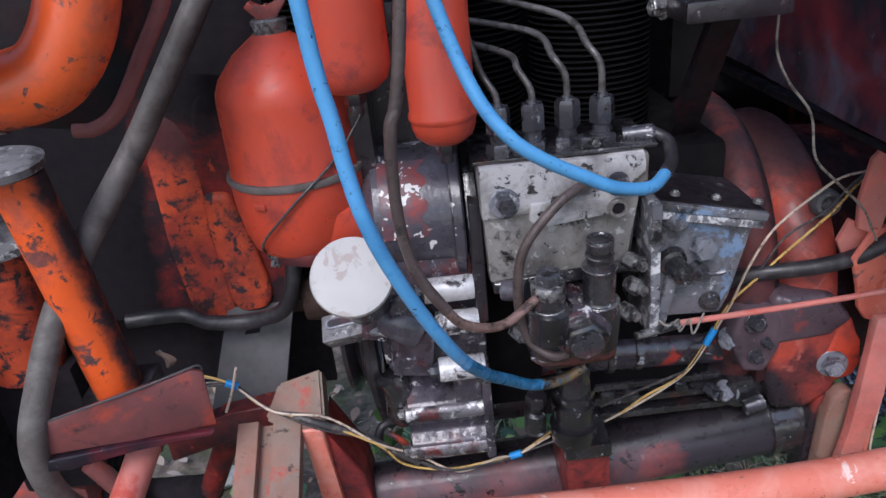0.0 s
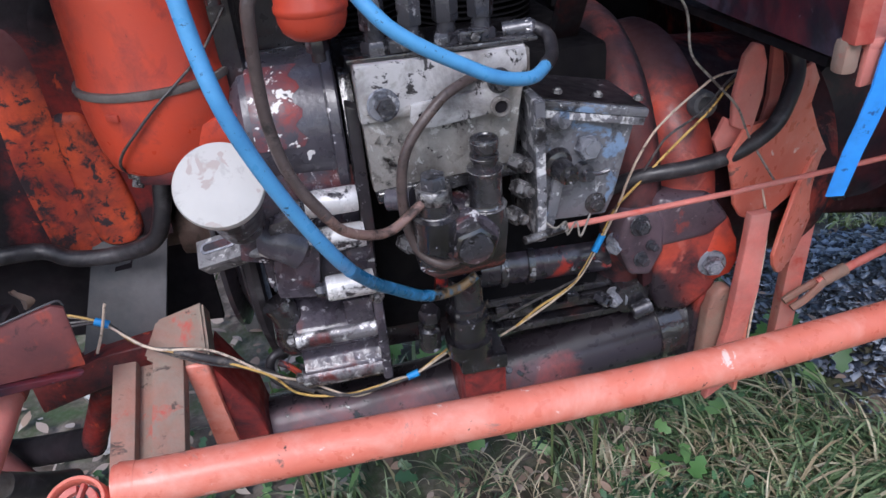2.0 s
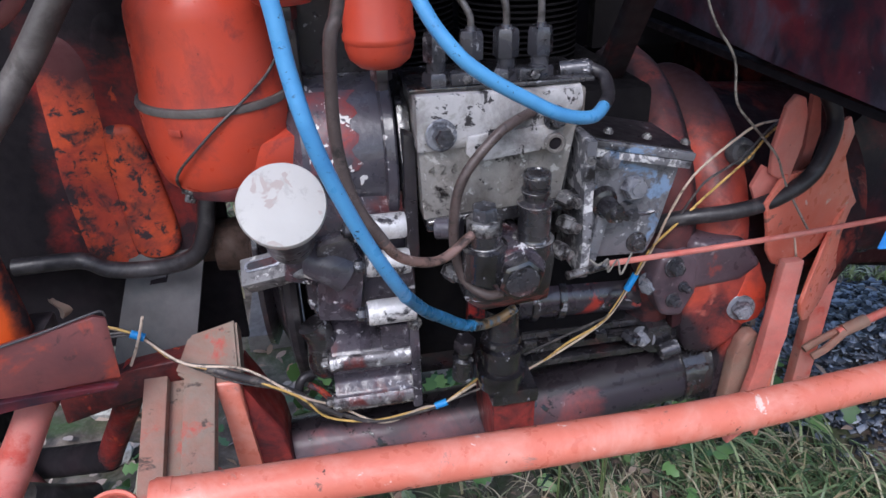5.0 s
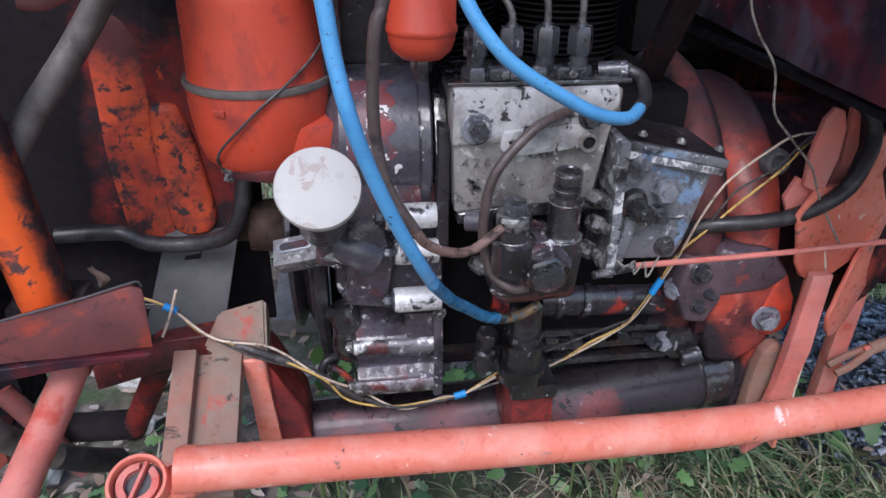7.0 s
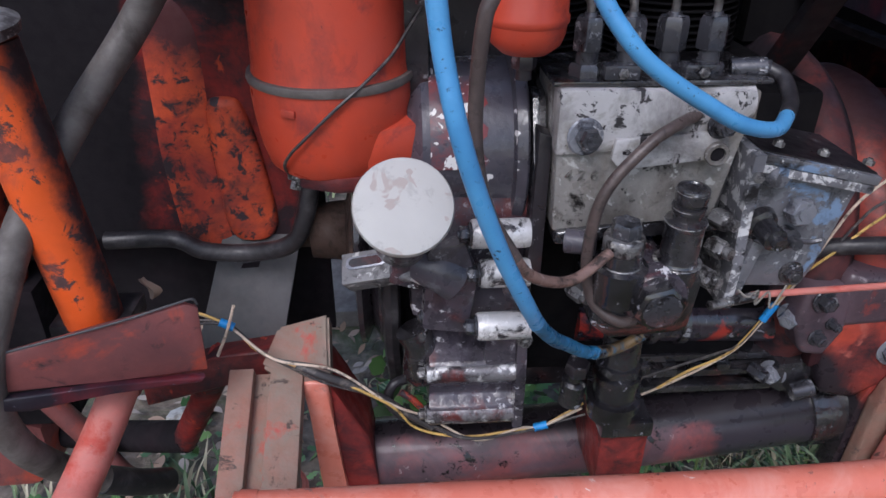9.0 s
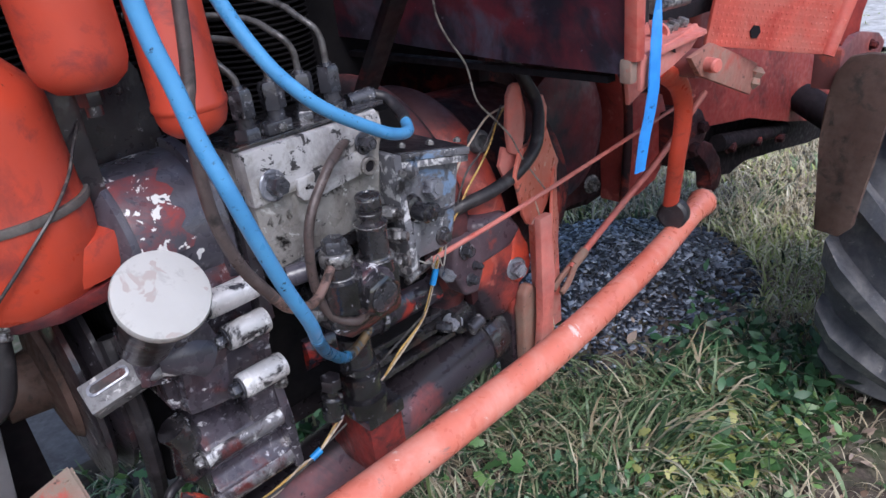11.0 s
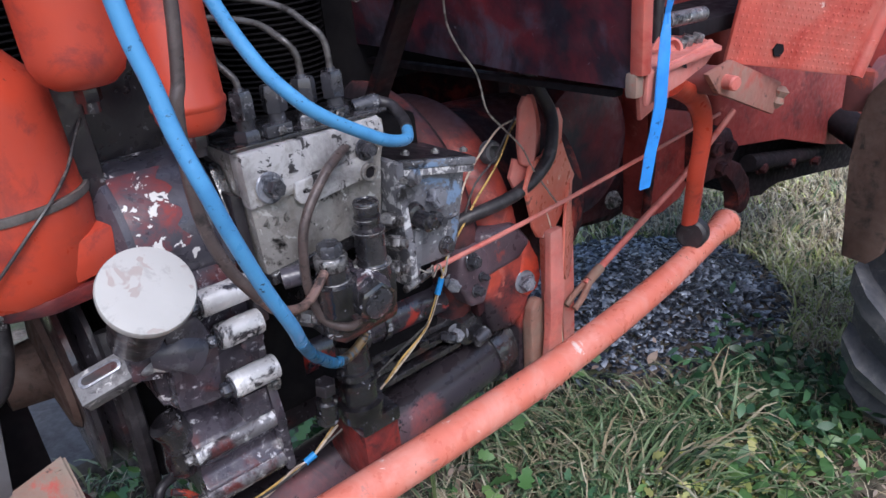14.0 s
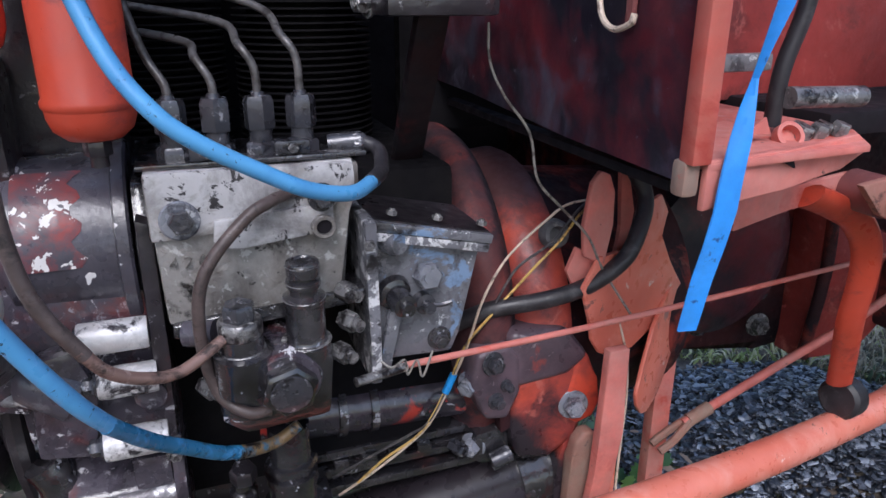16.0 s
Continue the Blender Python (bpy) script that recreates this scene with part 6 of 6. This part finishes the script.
tube_thing("black_hose", [(0.290, 0.668, 0.765), (0.325, 0.648, 0.786), (0.382, 0.632, 0.796), (0.425, 0.626, 0.808), (0.462, 0.624, 0.832), (0.484, 0.634, 0.862), (0.498, 0.650, 0.886), (0.488, 0.66, 0.915), (0.47, 0.68, 0.96)], 0.0088, M_RUBBER, "black rubber hose curving through the bracket", "hose", 16)
rod = thing("throttle_rod", (0.5, 0.6, 0.77), "thin faded red throttle rod with a wired end", "rod")
part("rod", sweep(bmesh.new(), [(0.213, 0.576, 0.783), (0.40, 0.598, 0.776), (0.62, 0.620, 0.776), (0.92, 0.640, 0.785)], 0.0032, 10, 3), M_PINK, rod)
part("end", sweep(bmesh.new(), [(0.168, 0.558, 0.786), (0.215, 0.574, 0.783)], 0.0042, 10, 1), M_STEEL, rod)
part("binding_wire", sweep(bmesh.new(), [(0.190, 0.560, 0.800), (0.198, 0.556, 0.795), (0.212, 0.566, 0.794), (0.216, 0.572, 0.776), (0.224, 0.57, 0.79), (0.228, 0.568, 0.774), (0.238, 0.57, 0.796)], 0.0010, 6), M_TWINE, rod)
rod2 = thing("brake_rod", (0.7, 0.7, 0.62), "dusty red brake rod with a fork end", "rod")
part("rod", sweep(bmesh.new(), [(0.632, 0.700, 0.550), (0.78, 0.700, 0.608), (0.925, 0.700, 0.664), (1.08, 0.700, 0.745)], 0.0062, 10, 3), M_PINK, rod2)
part("sleeve", sweep(bmesh.new(), [(0.640, 0.700, 0.553), (0.672, 0.700, 0.566)], 0.0090, 12, 1), M_DUSTY, rod2)
for dy in (-0.009, 0.009):
    part("fork", sweep(bmesh.new(), [(0.592, 0.700 + dy, 0.522), (0.612, 0.700 + dy, 0.534), (0.640, 0.700 + dy * 0.4, 0.553)], 0.0055, 8, 4), M_DUSTY, rod2)

# ---- cab front, ledge, strap ----
cab = thing("bulkhead_panel", (0.35, 0.6, 0.97), "soot-darkened red cab front panel with a bright edge", "cab panel")
part("panel", yz([(0.412, 0.972), (0.56, 0.975), (0.75, 0.985), (0.95, 0.99), (0.95, 1.40), (0.412, 1.40)], 0.346, 0.352), M_BLACKRED, cab)
part("edge", box(0.341, 0.356, 0.398, 0.412, 0.985, 1.40, 0.003), M_PANEL, cab, "salmon edge flange")
part("corner", box(0.340, 0.353, 0.403, 0.417, 0.964, 0.988, 0.005), M_DUSTY, cab)
part("bottom_lip", box(0.358, 0.372, 0.44, 0.95, 0.958, 0.966, 0.002), M_DARK, cab)
part("latch_tab", box(0.3405, 0.345, 0.472, 0.480, 1.062, 1.10, 0.002), M_WEB, cab)
part("latch_wire", sweep(bmesh.new(), [(0.335, 0.505, 1.10), (0.334, 0.498, 1.07), (0.333, 0.480, 1.060), (0.332, 0.460, 1.064), (0.333, 0.458, 1.07)], 0.0022, 8), M_CREAM, cab)
ledge = thing("cab_ledge", (0.45, 0.45, 0.95), "torn dusty red sheet-metal ledge with bolts", "ledge")
part("tray", xy([(0.356, 0.402), (0.50, 0.412), (0.54, 0.46), (0.54, 0.62), (0.356, 0.62)], 0.980, 0.985, bev=0.0015), M_PINK, ledge)
mlip = Matrix.Translation((0.356, 0.402, 0)) @ pose(0, 0, 0, 0, 0, 9) @ Matrix(((1, 0, 0, 0), (0, 0, 1, 0), (0, 1, 0, 0), (0, 0, 0, 1)))
part("front_lip", prism(bmesh.new(), [(0, 0.987), (0.085, 0.986), (0.15, 0.990), (0.165, 0.978), (0.135, 0.966), (0.08, 0.960), (0, 0.955)], 0.005, mlip, 0.0015), M_PINK, ledge)
part("dent", prism(bmesh.new(), [(0.062, 0.982), (0.075, 0.984), (0.080, 0.974)], 0.002, mlip @ pose(0, 0, -0.003), 0), M_DARK, ledge)
part("lower_lip", prism(bmesh.new(), [(0, 0.938), (0.006, 0.908), (0.08, 0.914), (0.155, 0.912), (0.165, 0.935), (0.10, 0.934)], 0.005, Matrix.Translation((0.447, 0.474, 0)) @ pose(0, 0, 0, 0, 0, 13) @ Matrix(((1, 0, 0, 0), (0, 0, 1, 0), (0, 1, 0, 0), (0, 0, 0, 1))), 0.0015), M_PINK, ledge)
part("torn_edge", prism(bmesh.new(), [(0.070, 0.992), (0.095, 0.990), (0.088, 1.002)], 0.002, mlip @ pose(0, 0, 0.03), 0), M_PINK, ledge)
part("inner_wall", box(0.37, 0.98, 0.62, 0.64, 0.985, 1.38, 0.003), M_GEARRED, ledge, "grimy red inner wall of the cab")
for x, y in ((0.478, 0.456), (0.486, 0.446), (0.496, 0.452), (0.506, 0.446), (0.470, 0.444)):
    part("loose_bolt", hexa(bmesh.new(), axis((x, y, 0.985), (0.2, -0.3, 1)), 0.012, 0.010), M_STEEL, ledge)
part("ring", lathe(bmesh.new(), [(0.010, 0), (0.010, 0.008), (0.007, 0.008), (0.007, 0.001)], axis((0.458, 0.446, 0.986), (-0.2, -0.8, 0.5)), 20), M_PINK, ledge)
part("hinge_tube", sweep(bmesh.new(), [(0.47, 0.46, 1.012), (0.54, 0.46, 1.010)], 0.008, 14, 1), M_STEEL, ledge)
part("rail", box(0.37, 0.54, 0.55, 0.56, 1.02, 1.035, 0.003), M_GREYPL, ledge)
tube_thing("cable", [(0.468, 0.470, 0.99), (0.470, 0.470, 1.03), (0.480, 0.468, 1.07), (0.486, 0.465, 1.12)], 0.0065, M_RUBBER, "black cable with a blue sleeve", "cable", 10)
tube_thing("cable_sleeve", [(0.483, 0.4665, 1.085), (0.490, 0.463, 1.13)], 0.0085, M_STRAP, "blue sleeve on the black cable", "sleeve", 12)
def ribbon(line):
    bm, rows = bmesh.new(), []
    for (x, y, z), w, a in line:
        d = Vector((math.cos(radians(a)), -math.sin(radians(a)) * 0.6, 0.05)) * w
        n_ = Vector((0, -0.0008, 0))
        rows.append([bm.verts.new(Vector((x, y, z)) + q) for q in (-d + n_, d + n_, d - n_, -d - n_)])
    for a, b in zip(rows, rows[1:]):
        for i in range(4):
            bm.faces.new((a[i], a[(i + 1) % 4], b[(i + 1) % 4], b[i]))
    bm.faces.new(rows[0][::-1]), bm.faces.new(rows[-1])
    return bm


strap = thing("blue_strap", (0.38, 0.40, 1.0), "bright blue plastic strap hanging twisted from the cab", "strap")
part("upper_tail", ribbon([((0.362, 0.397, 1.24), 0.0064, 50), ((0.392, 0.395, 1.19), 0.0072, 55), ((0.405, 0.395, 1.14), 0.0080, 60), ((0.398, 0.3965, 1.10), 0.0076, 68), ((0.392, 0.398, 1.075), 0.0072, 75), ((0.385, 0.399, 1.053), 0.0048, 82), ((0.380, 0.400, 1.035), 0.0032, 85)]), M_STRAP, strap, "", 80)
part("lower_tail", ribbon([((0.380, 0.400, 1.035), 0.0032, 85), ((0.3765, 0.399, 1.017), 0.0052, 45), ((0.374, 0.398, 1.000), 0.0072, 15), ((0.370, 0.3965, 0.977), 0.0080, 8), ((0.368, 0.396, 0.955), 0.0080, 10), ((0.364, 0.397, 0.932), 0.0074, 18), ((0.361, 0.400, 0.910), 0.0072, 20), ((0.356, 0.402, 0.874), 0.0064, 25)]), M_STRAP, strap, "", 80)

brk = thing("step_bracket", (0.66, 0.47, 0.86), "dusty red flat steel bracket with a pin", "bracket")
part("flat", xz([(0.567, 0.937), (0.622, 0.944), (0.756, 0.890), (0.750, 0.868), (0.741, 0.849), (0.594, 0.909)], 0.464, 0.472, bev=0.002), M_RUSTDUST, brk)
part("pin", lathe(bmesh.new(), [(0.0092, 0), (0.0092, 0.016), (0.0075, 0.018)], axis((0.607, 0.464, 0.921), (-0.3, -1, 0)), 18), M_PINK, brk)
part("boss", lathe(bmesh.new(), [(0.018, 0), (0.018, 0.035)], axis((0.607, 0.472, 0.921), (0, 1, 0)), 18), M_WEB, brk)
part("torn_end", lathe(bmesh.new(), [(0.006, -0.012), (0.012, -0.004), (0.009, 0.004), (0.013, 0.012), (0.006, 0.018)], axis((0.750, 0.466, 0.868), (0.25, -0.2, 1)), 7), M_DUSTY, brk, "crumpled pale end")
lev = thing("lift_lever", (0.75, 0.58, 0.64), "red bent lever with a worn edge", "lever")
part("arm", sweep(bmesh.new(), [(0.540, 0.490, 0.925), (0.585, 0.502, 0.908), (0.634, 0.515, 0.884), (0.664, 0.523, 0.852), (0.674, 0.528, 0.815), (0.686, 0.540, 0.765), (0.712, 0.558, 0.712), (0.736, 0.575, 0.662)], 0.0140, 12, flat=0.55), M_RED, lev)
part("joint", lathe(bmesh.new(), [(0.020, -0.014), (0.0245, -0.010), (0.0245, 0.010), (0.020, 0.014)], axis((0.752, 0.578, 0.636), (0.97, 0.235, -0.1)), 24), M_RUBBER, lev)
pan = thing("cab_side_panel", (0.75, 0.44, 0.95), "red tread-plate side panel of the cab", "cab panel")
ang = math.atan2(-0.08, 0.209)
mpn = Matrix.Translation((0.632, 0.484, 0.938)) @ pose(0, 0, 0, 0, 13, math.degrees(ang)) @ pose(0, 0, 0, 90, 0, 0)
part("sheet", prism(bmesh.new(), [(0, 0), (0.222, 0.0), (0.272, 0.30), (0.0, 0.30)], 0.006, mpn, 0.002), M_PANEL, pan)
part("rolled_edge", sweep(bmesh.new(), [(mpn @ Vector(q))[:] for q in ((0.222, 0.0, 0.004), (0.247, 0.15, 0.004), (0.272, 0.30, 0.004))], 0.011, 14, 2), M_PANEL, pan)
studs = bmesh.new()
for i in range(25):
    for j in range(34):
        q = mpn @ Vector((0.008 + 0.0084 * i, 0.006 + 0.0084 * j, 0.0060))
        lathe(studs, [(0.0028, -0.0005), (0.0018, 0.0006)], Matrix.Translation(q) @ mpn.to_3x3().to_4x4(), 6)
tagged(part("tread_studs", studs, M_PANEL, pan), kind="stuff")
part("rear_gusset", prism(bmesh.new(), [(0.240, 0.03), (0.272, 0.012), (0.276, 0.030), (0.300, 0.035), (0.292, 0.060), (0.300, 0.10), (0.268, 0.12)], 0.006, mpn @ pose(0, 0, -0.02), 0.002), M_REDDARK, pan)
part("bolt_hole", lathe(bmesh.new(), [(0.009, 0), (0.009, 0.002)], mpn @ Matrix.Translation((0.076, 0.022, 0.0065)), 6), M_DARK, pan)
axl = thing("rear_axle_casing", (1.2, 0.95, 0.60), "dull dark red rear axle and gearbox casing", "axle")
part("gearbox", xz([(0.58, 0.95), (1.16, 0.95), (1.14, 0.64), (1.02, 0.56), (0.87, 0.545), (0.71, 0.60), (0.58, 0.61)], 0.83, 1.3, bev=0.02), M_SOOTCAST, axl)
part("side_cover", lathe(bmesh.new(), [(0.135, 0), (0.132, 0.05), (0.120, 0.075), (0.085, 0.092), (0.03, 0.098)], axis((0.735, 0.862, 0.745), (0, -1, 0)), 48), M_BLACKRED, axl, "round sooty side cover")
for k in range(6):
    a = radians(40 + 56 * k)
    part("cover_bolt", bolt(bmesh.new(), axis((0.735 + 0.118 * math.cos(a), 0.800, 0.745 + 0.118 * math.sin(a)), (0, -1, 0)), 0.015, 0.010), M_DKNUT, axl)
part("side_plate", xz([(0.895, 0.82), (0.915, 0.775), (0.945, 0.772), (1.055, 0.74), (1.072, 0.70), (1.078, 0.60), (1.035, 0.560), (0.975, 0.548), (0.905, 0.552), (0.918, 0.62)], 0.776, 0.83, bev=0.008), M_GEARRED, axl, "dull red flat side plate")
part("plate_rib", sweep(bmesh.new(), [(0.912, 0.772, 0.80), (0.918, 0.770, 0.70), (0.905, 0.772, 0.56)], 0.009, 10, 3), M_SOOTCAST, axl)
part("gearbox_bolt", bolt(bmesh.new(), axis((0.835, 0.800, 0.615), (-0.2, -1, 0)), 0.022, 0.014), M_STEEL, axl)
part("lever_boss", xz([(1.040, 0.705), (1.150, 0.690), (1.185, 0.640), (1.160, 0.605), (1.095, 0.590), (1.045, 0.590)], 0.735, 0.83, bev=0.014, seg=3), M_SOOTCAST, axl)
for x, z, f in ((1.075, 0.665, 0.03), (1.135, 0.655, 0.022), (1.105, 0.615, 0.026)):
    part("boss_bolt", bolt(bmesh.new(), axis((x, 0.735, z), (-0.2, -1, 0)), f, 0.016), M_SOOTCAST, axl)
part("axle_housing", xz([(1.16, 0.93), (1.45, 0.875), (1.93, 0.735), (2.06, 0.68), (2.075, 0.50), (2.01, 0.425), (1.87, 0.459), (1.70, 0.503), (1.46, 0.580), (1.23, 0.652), (1.16, 0.66)], 0.77, 1.3, bev=0.03, seg=4), M_GEARRED, axl, "dull red rounded axle housing")
# Added dark box fills the gap below the panel, instead of shade.
part("gap_fill", box(1.02, 1.75, 0.98, 1.3, 0.56, 0.97, 0.01), M_DARK, axl)
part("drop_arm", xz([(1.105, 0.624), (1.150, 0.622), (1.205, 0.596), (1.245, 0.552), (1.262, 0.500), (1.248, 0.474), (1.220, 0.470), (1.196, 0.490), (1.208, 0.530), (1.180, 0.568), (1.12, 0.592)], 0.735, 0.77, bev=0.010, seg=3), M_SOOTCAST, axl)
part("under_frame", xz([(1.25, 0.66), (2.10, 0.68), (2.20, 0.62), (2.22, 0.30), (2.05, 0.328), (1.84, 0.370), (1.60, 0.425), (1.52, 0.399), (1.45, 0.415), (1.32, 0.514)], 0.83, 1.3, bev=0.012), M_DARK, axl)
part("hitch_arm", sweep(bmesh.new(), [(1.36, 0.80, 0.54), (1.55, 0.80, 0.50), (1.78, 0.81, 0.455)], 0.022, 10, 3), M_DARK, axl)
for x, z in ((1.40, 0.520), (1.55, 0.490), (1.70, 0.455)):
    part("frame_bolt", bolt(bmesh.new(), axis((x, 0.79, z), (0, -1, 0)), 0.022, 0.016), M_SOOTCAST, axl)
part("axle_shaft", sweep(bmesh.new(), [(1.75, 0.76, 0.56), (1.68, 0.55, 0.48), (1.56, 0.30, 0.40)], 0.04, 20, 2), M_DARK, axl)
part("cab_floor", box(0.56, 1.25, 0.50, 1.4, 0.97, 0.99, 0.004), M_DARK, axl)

# ---- rear wheel ----
wheel = thing("tractor_wheel", (1.505, 0.27, 0.0), "dusty black tractor tyre with deep lugs", "wheel")
R, W, cy = 0.42, 0.17, 0.285
mw = axis((1.505, cy, R - 0.03), (0, 1, 0))
part("tyre", lathe(bmesh.new(), [(0.20, -0.12), (0.28, -W), (0.35, -W), (0.375, -W + 0.03), (0.385, -0.06), (0.388, 0), (0.385, 0.06), (0.375, W - 0.03), (0.35, W), (0.28, W), (0.20, 0.12)], mw, 72), M_TYRE, wheel)
for k in range(16):
    for side in (-1, 1):
        a = 2 * math.pi * (k + (0.5 if side > 0 else 0)) / 16
        bm = bmesh.new()
        for t in range(5):
            u = t / 4
            yy = side * (0.01 + (W - 0.01) * u)
            aa = a + 0.34 * u
            r0, r1, hw = 0.36, (0.425 if u < 0.85 else 0.395), 0.021 + 0.008 * u
            for rr, s in ((r0, -1.2), (r1, -0.8), (r1, 0.8), (r0, 1.2)):
                th = aa + s * hw / rr
                bm.verts.new(mw @ Vector((rr * math.cos(th), rr * math.sin(th), yy)))
        v = list(bm.verts)
        for t in range(4):
            for i in range(4):
                bm.faces.new((v[4 * t + i], v[4 * t + (i + 1) % 4], v[4 * t + 4 + (i + 1) % 4], v[4 * t + 4 + i]))
        bm.faces.new(v[0:4][::-1]), bm.faces.new(v[-4:])
        part("lug", bm, M_TYRE, wheel)
part("rim", lathe(bmesh.new(), [(0.06, -0.05), (0.17, -0.06), (0.205, -0.12), (0.215, -0.12), (0.215, 0.12), (0.205, 0.12), (0.17, 0.0), (0.06, 0.0)], mw, 48), M_REDDARK, wheel)
flap = thing("mud_flap", (1.05, 0.41, 0.52), "dark brown muddy rubber mud flap", "mud flap")
part("flap", yz([(0.456, 0.811), (0.437, 0.839), (0.408, 0.846), (0.375, 0.845), (0.352, 0.822), (0.358, 0.794), (0.365, 0.761), (0.371, 0.711), (0.381, 0.675), (0.387, 0.595), (0.392, 0.540), (0.414, 0.515), (0.457, 0.520), (0.461, 0.604), (0.467, 0.690), (0.466, 0.761)], 1.045, 1.060, bev=0.005), M_FLAP, flap)
part("flap_bracket", xz([(1.062, 0.845), (1.135, 0.862), (1.250, 0.838), (1.292, 0.815), (1.275, 0.790), (1.170, 0.802), (1.062, 0.775)], 0.455, 0.500, bev=0.006), M_WEB, flap, "dusty dull red bracket")
part("bracket_bolt", bolt(bmesh.new(), axis((1.205, 0.455, 0.825), (-0.3, -1, 0)), 0.012, 0.010), M_SOOTCAST, flap)

def weed_plant(x, y, low, top, spread, size, count, label, seed):
    rnd = random.Random(seed)
    root = thing("weed", (x, y, ground_z(x, y)), label, "weed", "tall weeds")
    vs, fs = [], []
    for s in range(3):
        tip = Vector((x + rnd.gauss(0, spread * 0.5), y + rnd.gauss(0, spread * 0.5), rnd.uniform(low, top)))
        part("stem", sweep(bmesh.new(), [(x, y, ground_z(x, y) - 0.01), (x + 0.3 * (tip.x - x), y + 0.3 * (tip.y - y), tip.z * 0.6), tip[:]], (0.0022, 0.0012), 6), M_STEM, root)
    for k in range(count):
        p = Vector((x + rnd.gauss(0, spread), y + rnd.gauss(0, spread), rnd.uniform(low, top)))
        s = size * rnd.uniform(0.6, 1.3)
        mt = Matrix.Translation(p) @ Euler((rnd.gauss(0.5, 0.5), rnd.gauss(0, 0.5), rnd.uniform(0, 6.28))).to_matrix().to_4x4()
        base = len(vs)
        wid = (0.02, 0.24, 0.36, 0.30, 0.33, 0.17, 0.02)
        for i, w in enumerate(wid):
            t = i / 6
            vs += [tuple(mt @ Vector(q)) for q in ((s * t, 0, -0.2 * s * t * t), (s * (t - 0.05), s * w, s * (0.10 * w - 0.2 * t * t)), (s * (t - 0.05), -s * w, s * (0.10 * w - 0.2 * t * t)))]
        for i in range(6):
            a, q = base + 3 * i, base + 3 * i + 3
            fs += [(a, q, q + 1, a + 1), (a, a + 2, q + 2, q)]
    me = bpy.data.meshes.new("leaves")
    me.from_pydata(vs, [], fs)
    me.materials.append(M_WEED)
    me.polygons.foreach_set("use_smooth", [True] * len(me.polygons))
    ob = new("leaves", me)
    ob.parent, ob.matrix_parent_inverse = root, Matrix.Translation(-root.location)
    return root


weed_plant(0.405, 0.90, 0.33, 0.43, 0.035, 0.040, 16, "green weed growing up under the engine", 41)
weed_plant(0.33, 0.93, 0.30, 0.40, 0.030, 0.036, 10, "green weed growing up under the engine", 42)
weed_plant(-0.105, 0.84, 0.36, 0.50, 0.028, 0.034, 16, "bright green weed behind the oil pump", 43)
weed_plant(-0.14, 0.90, 0.28, 0.42, 0.030, 0.030, 12, "bright green weed behind the oil pump", 44)

# ---- unseen sheet added above to keep light off the engine ----
tagged(part("bonnet", box(-0.70, 0.346, 0.72, 1.35, 1.40, 1.42, 0.004), M_REDDARK), "unseen dull red sheet added above to darken the engine", "bonnet")
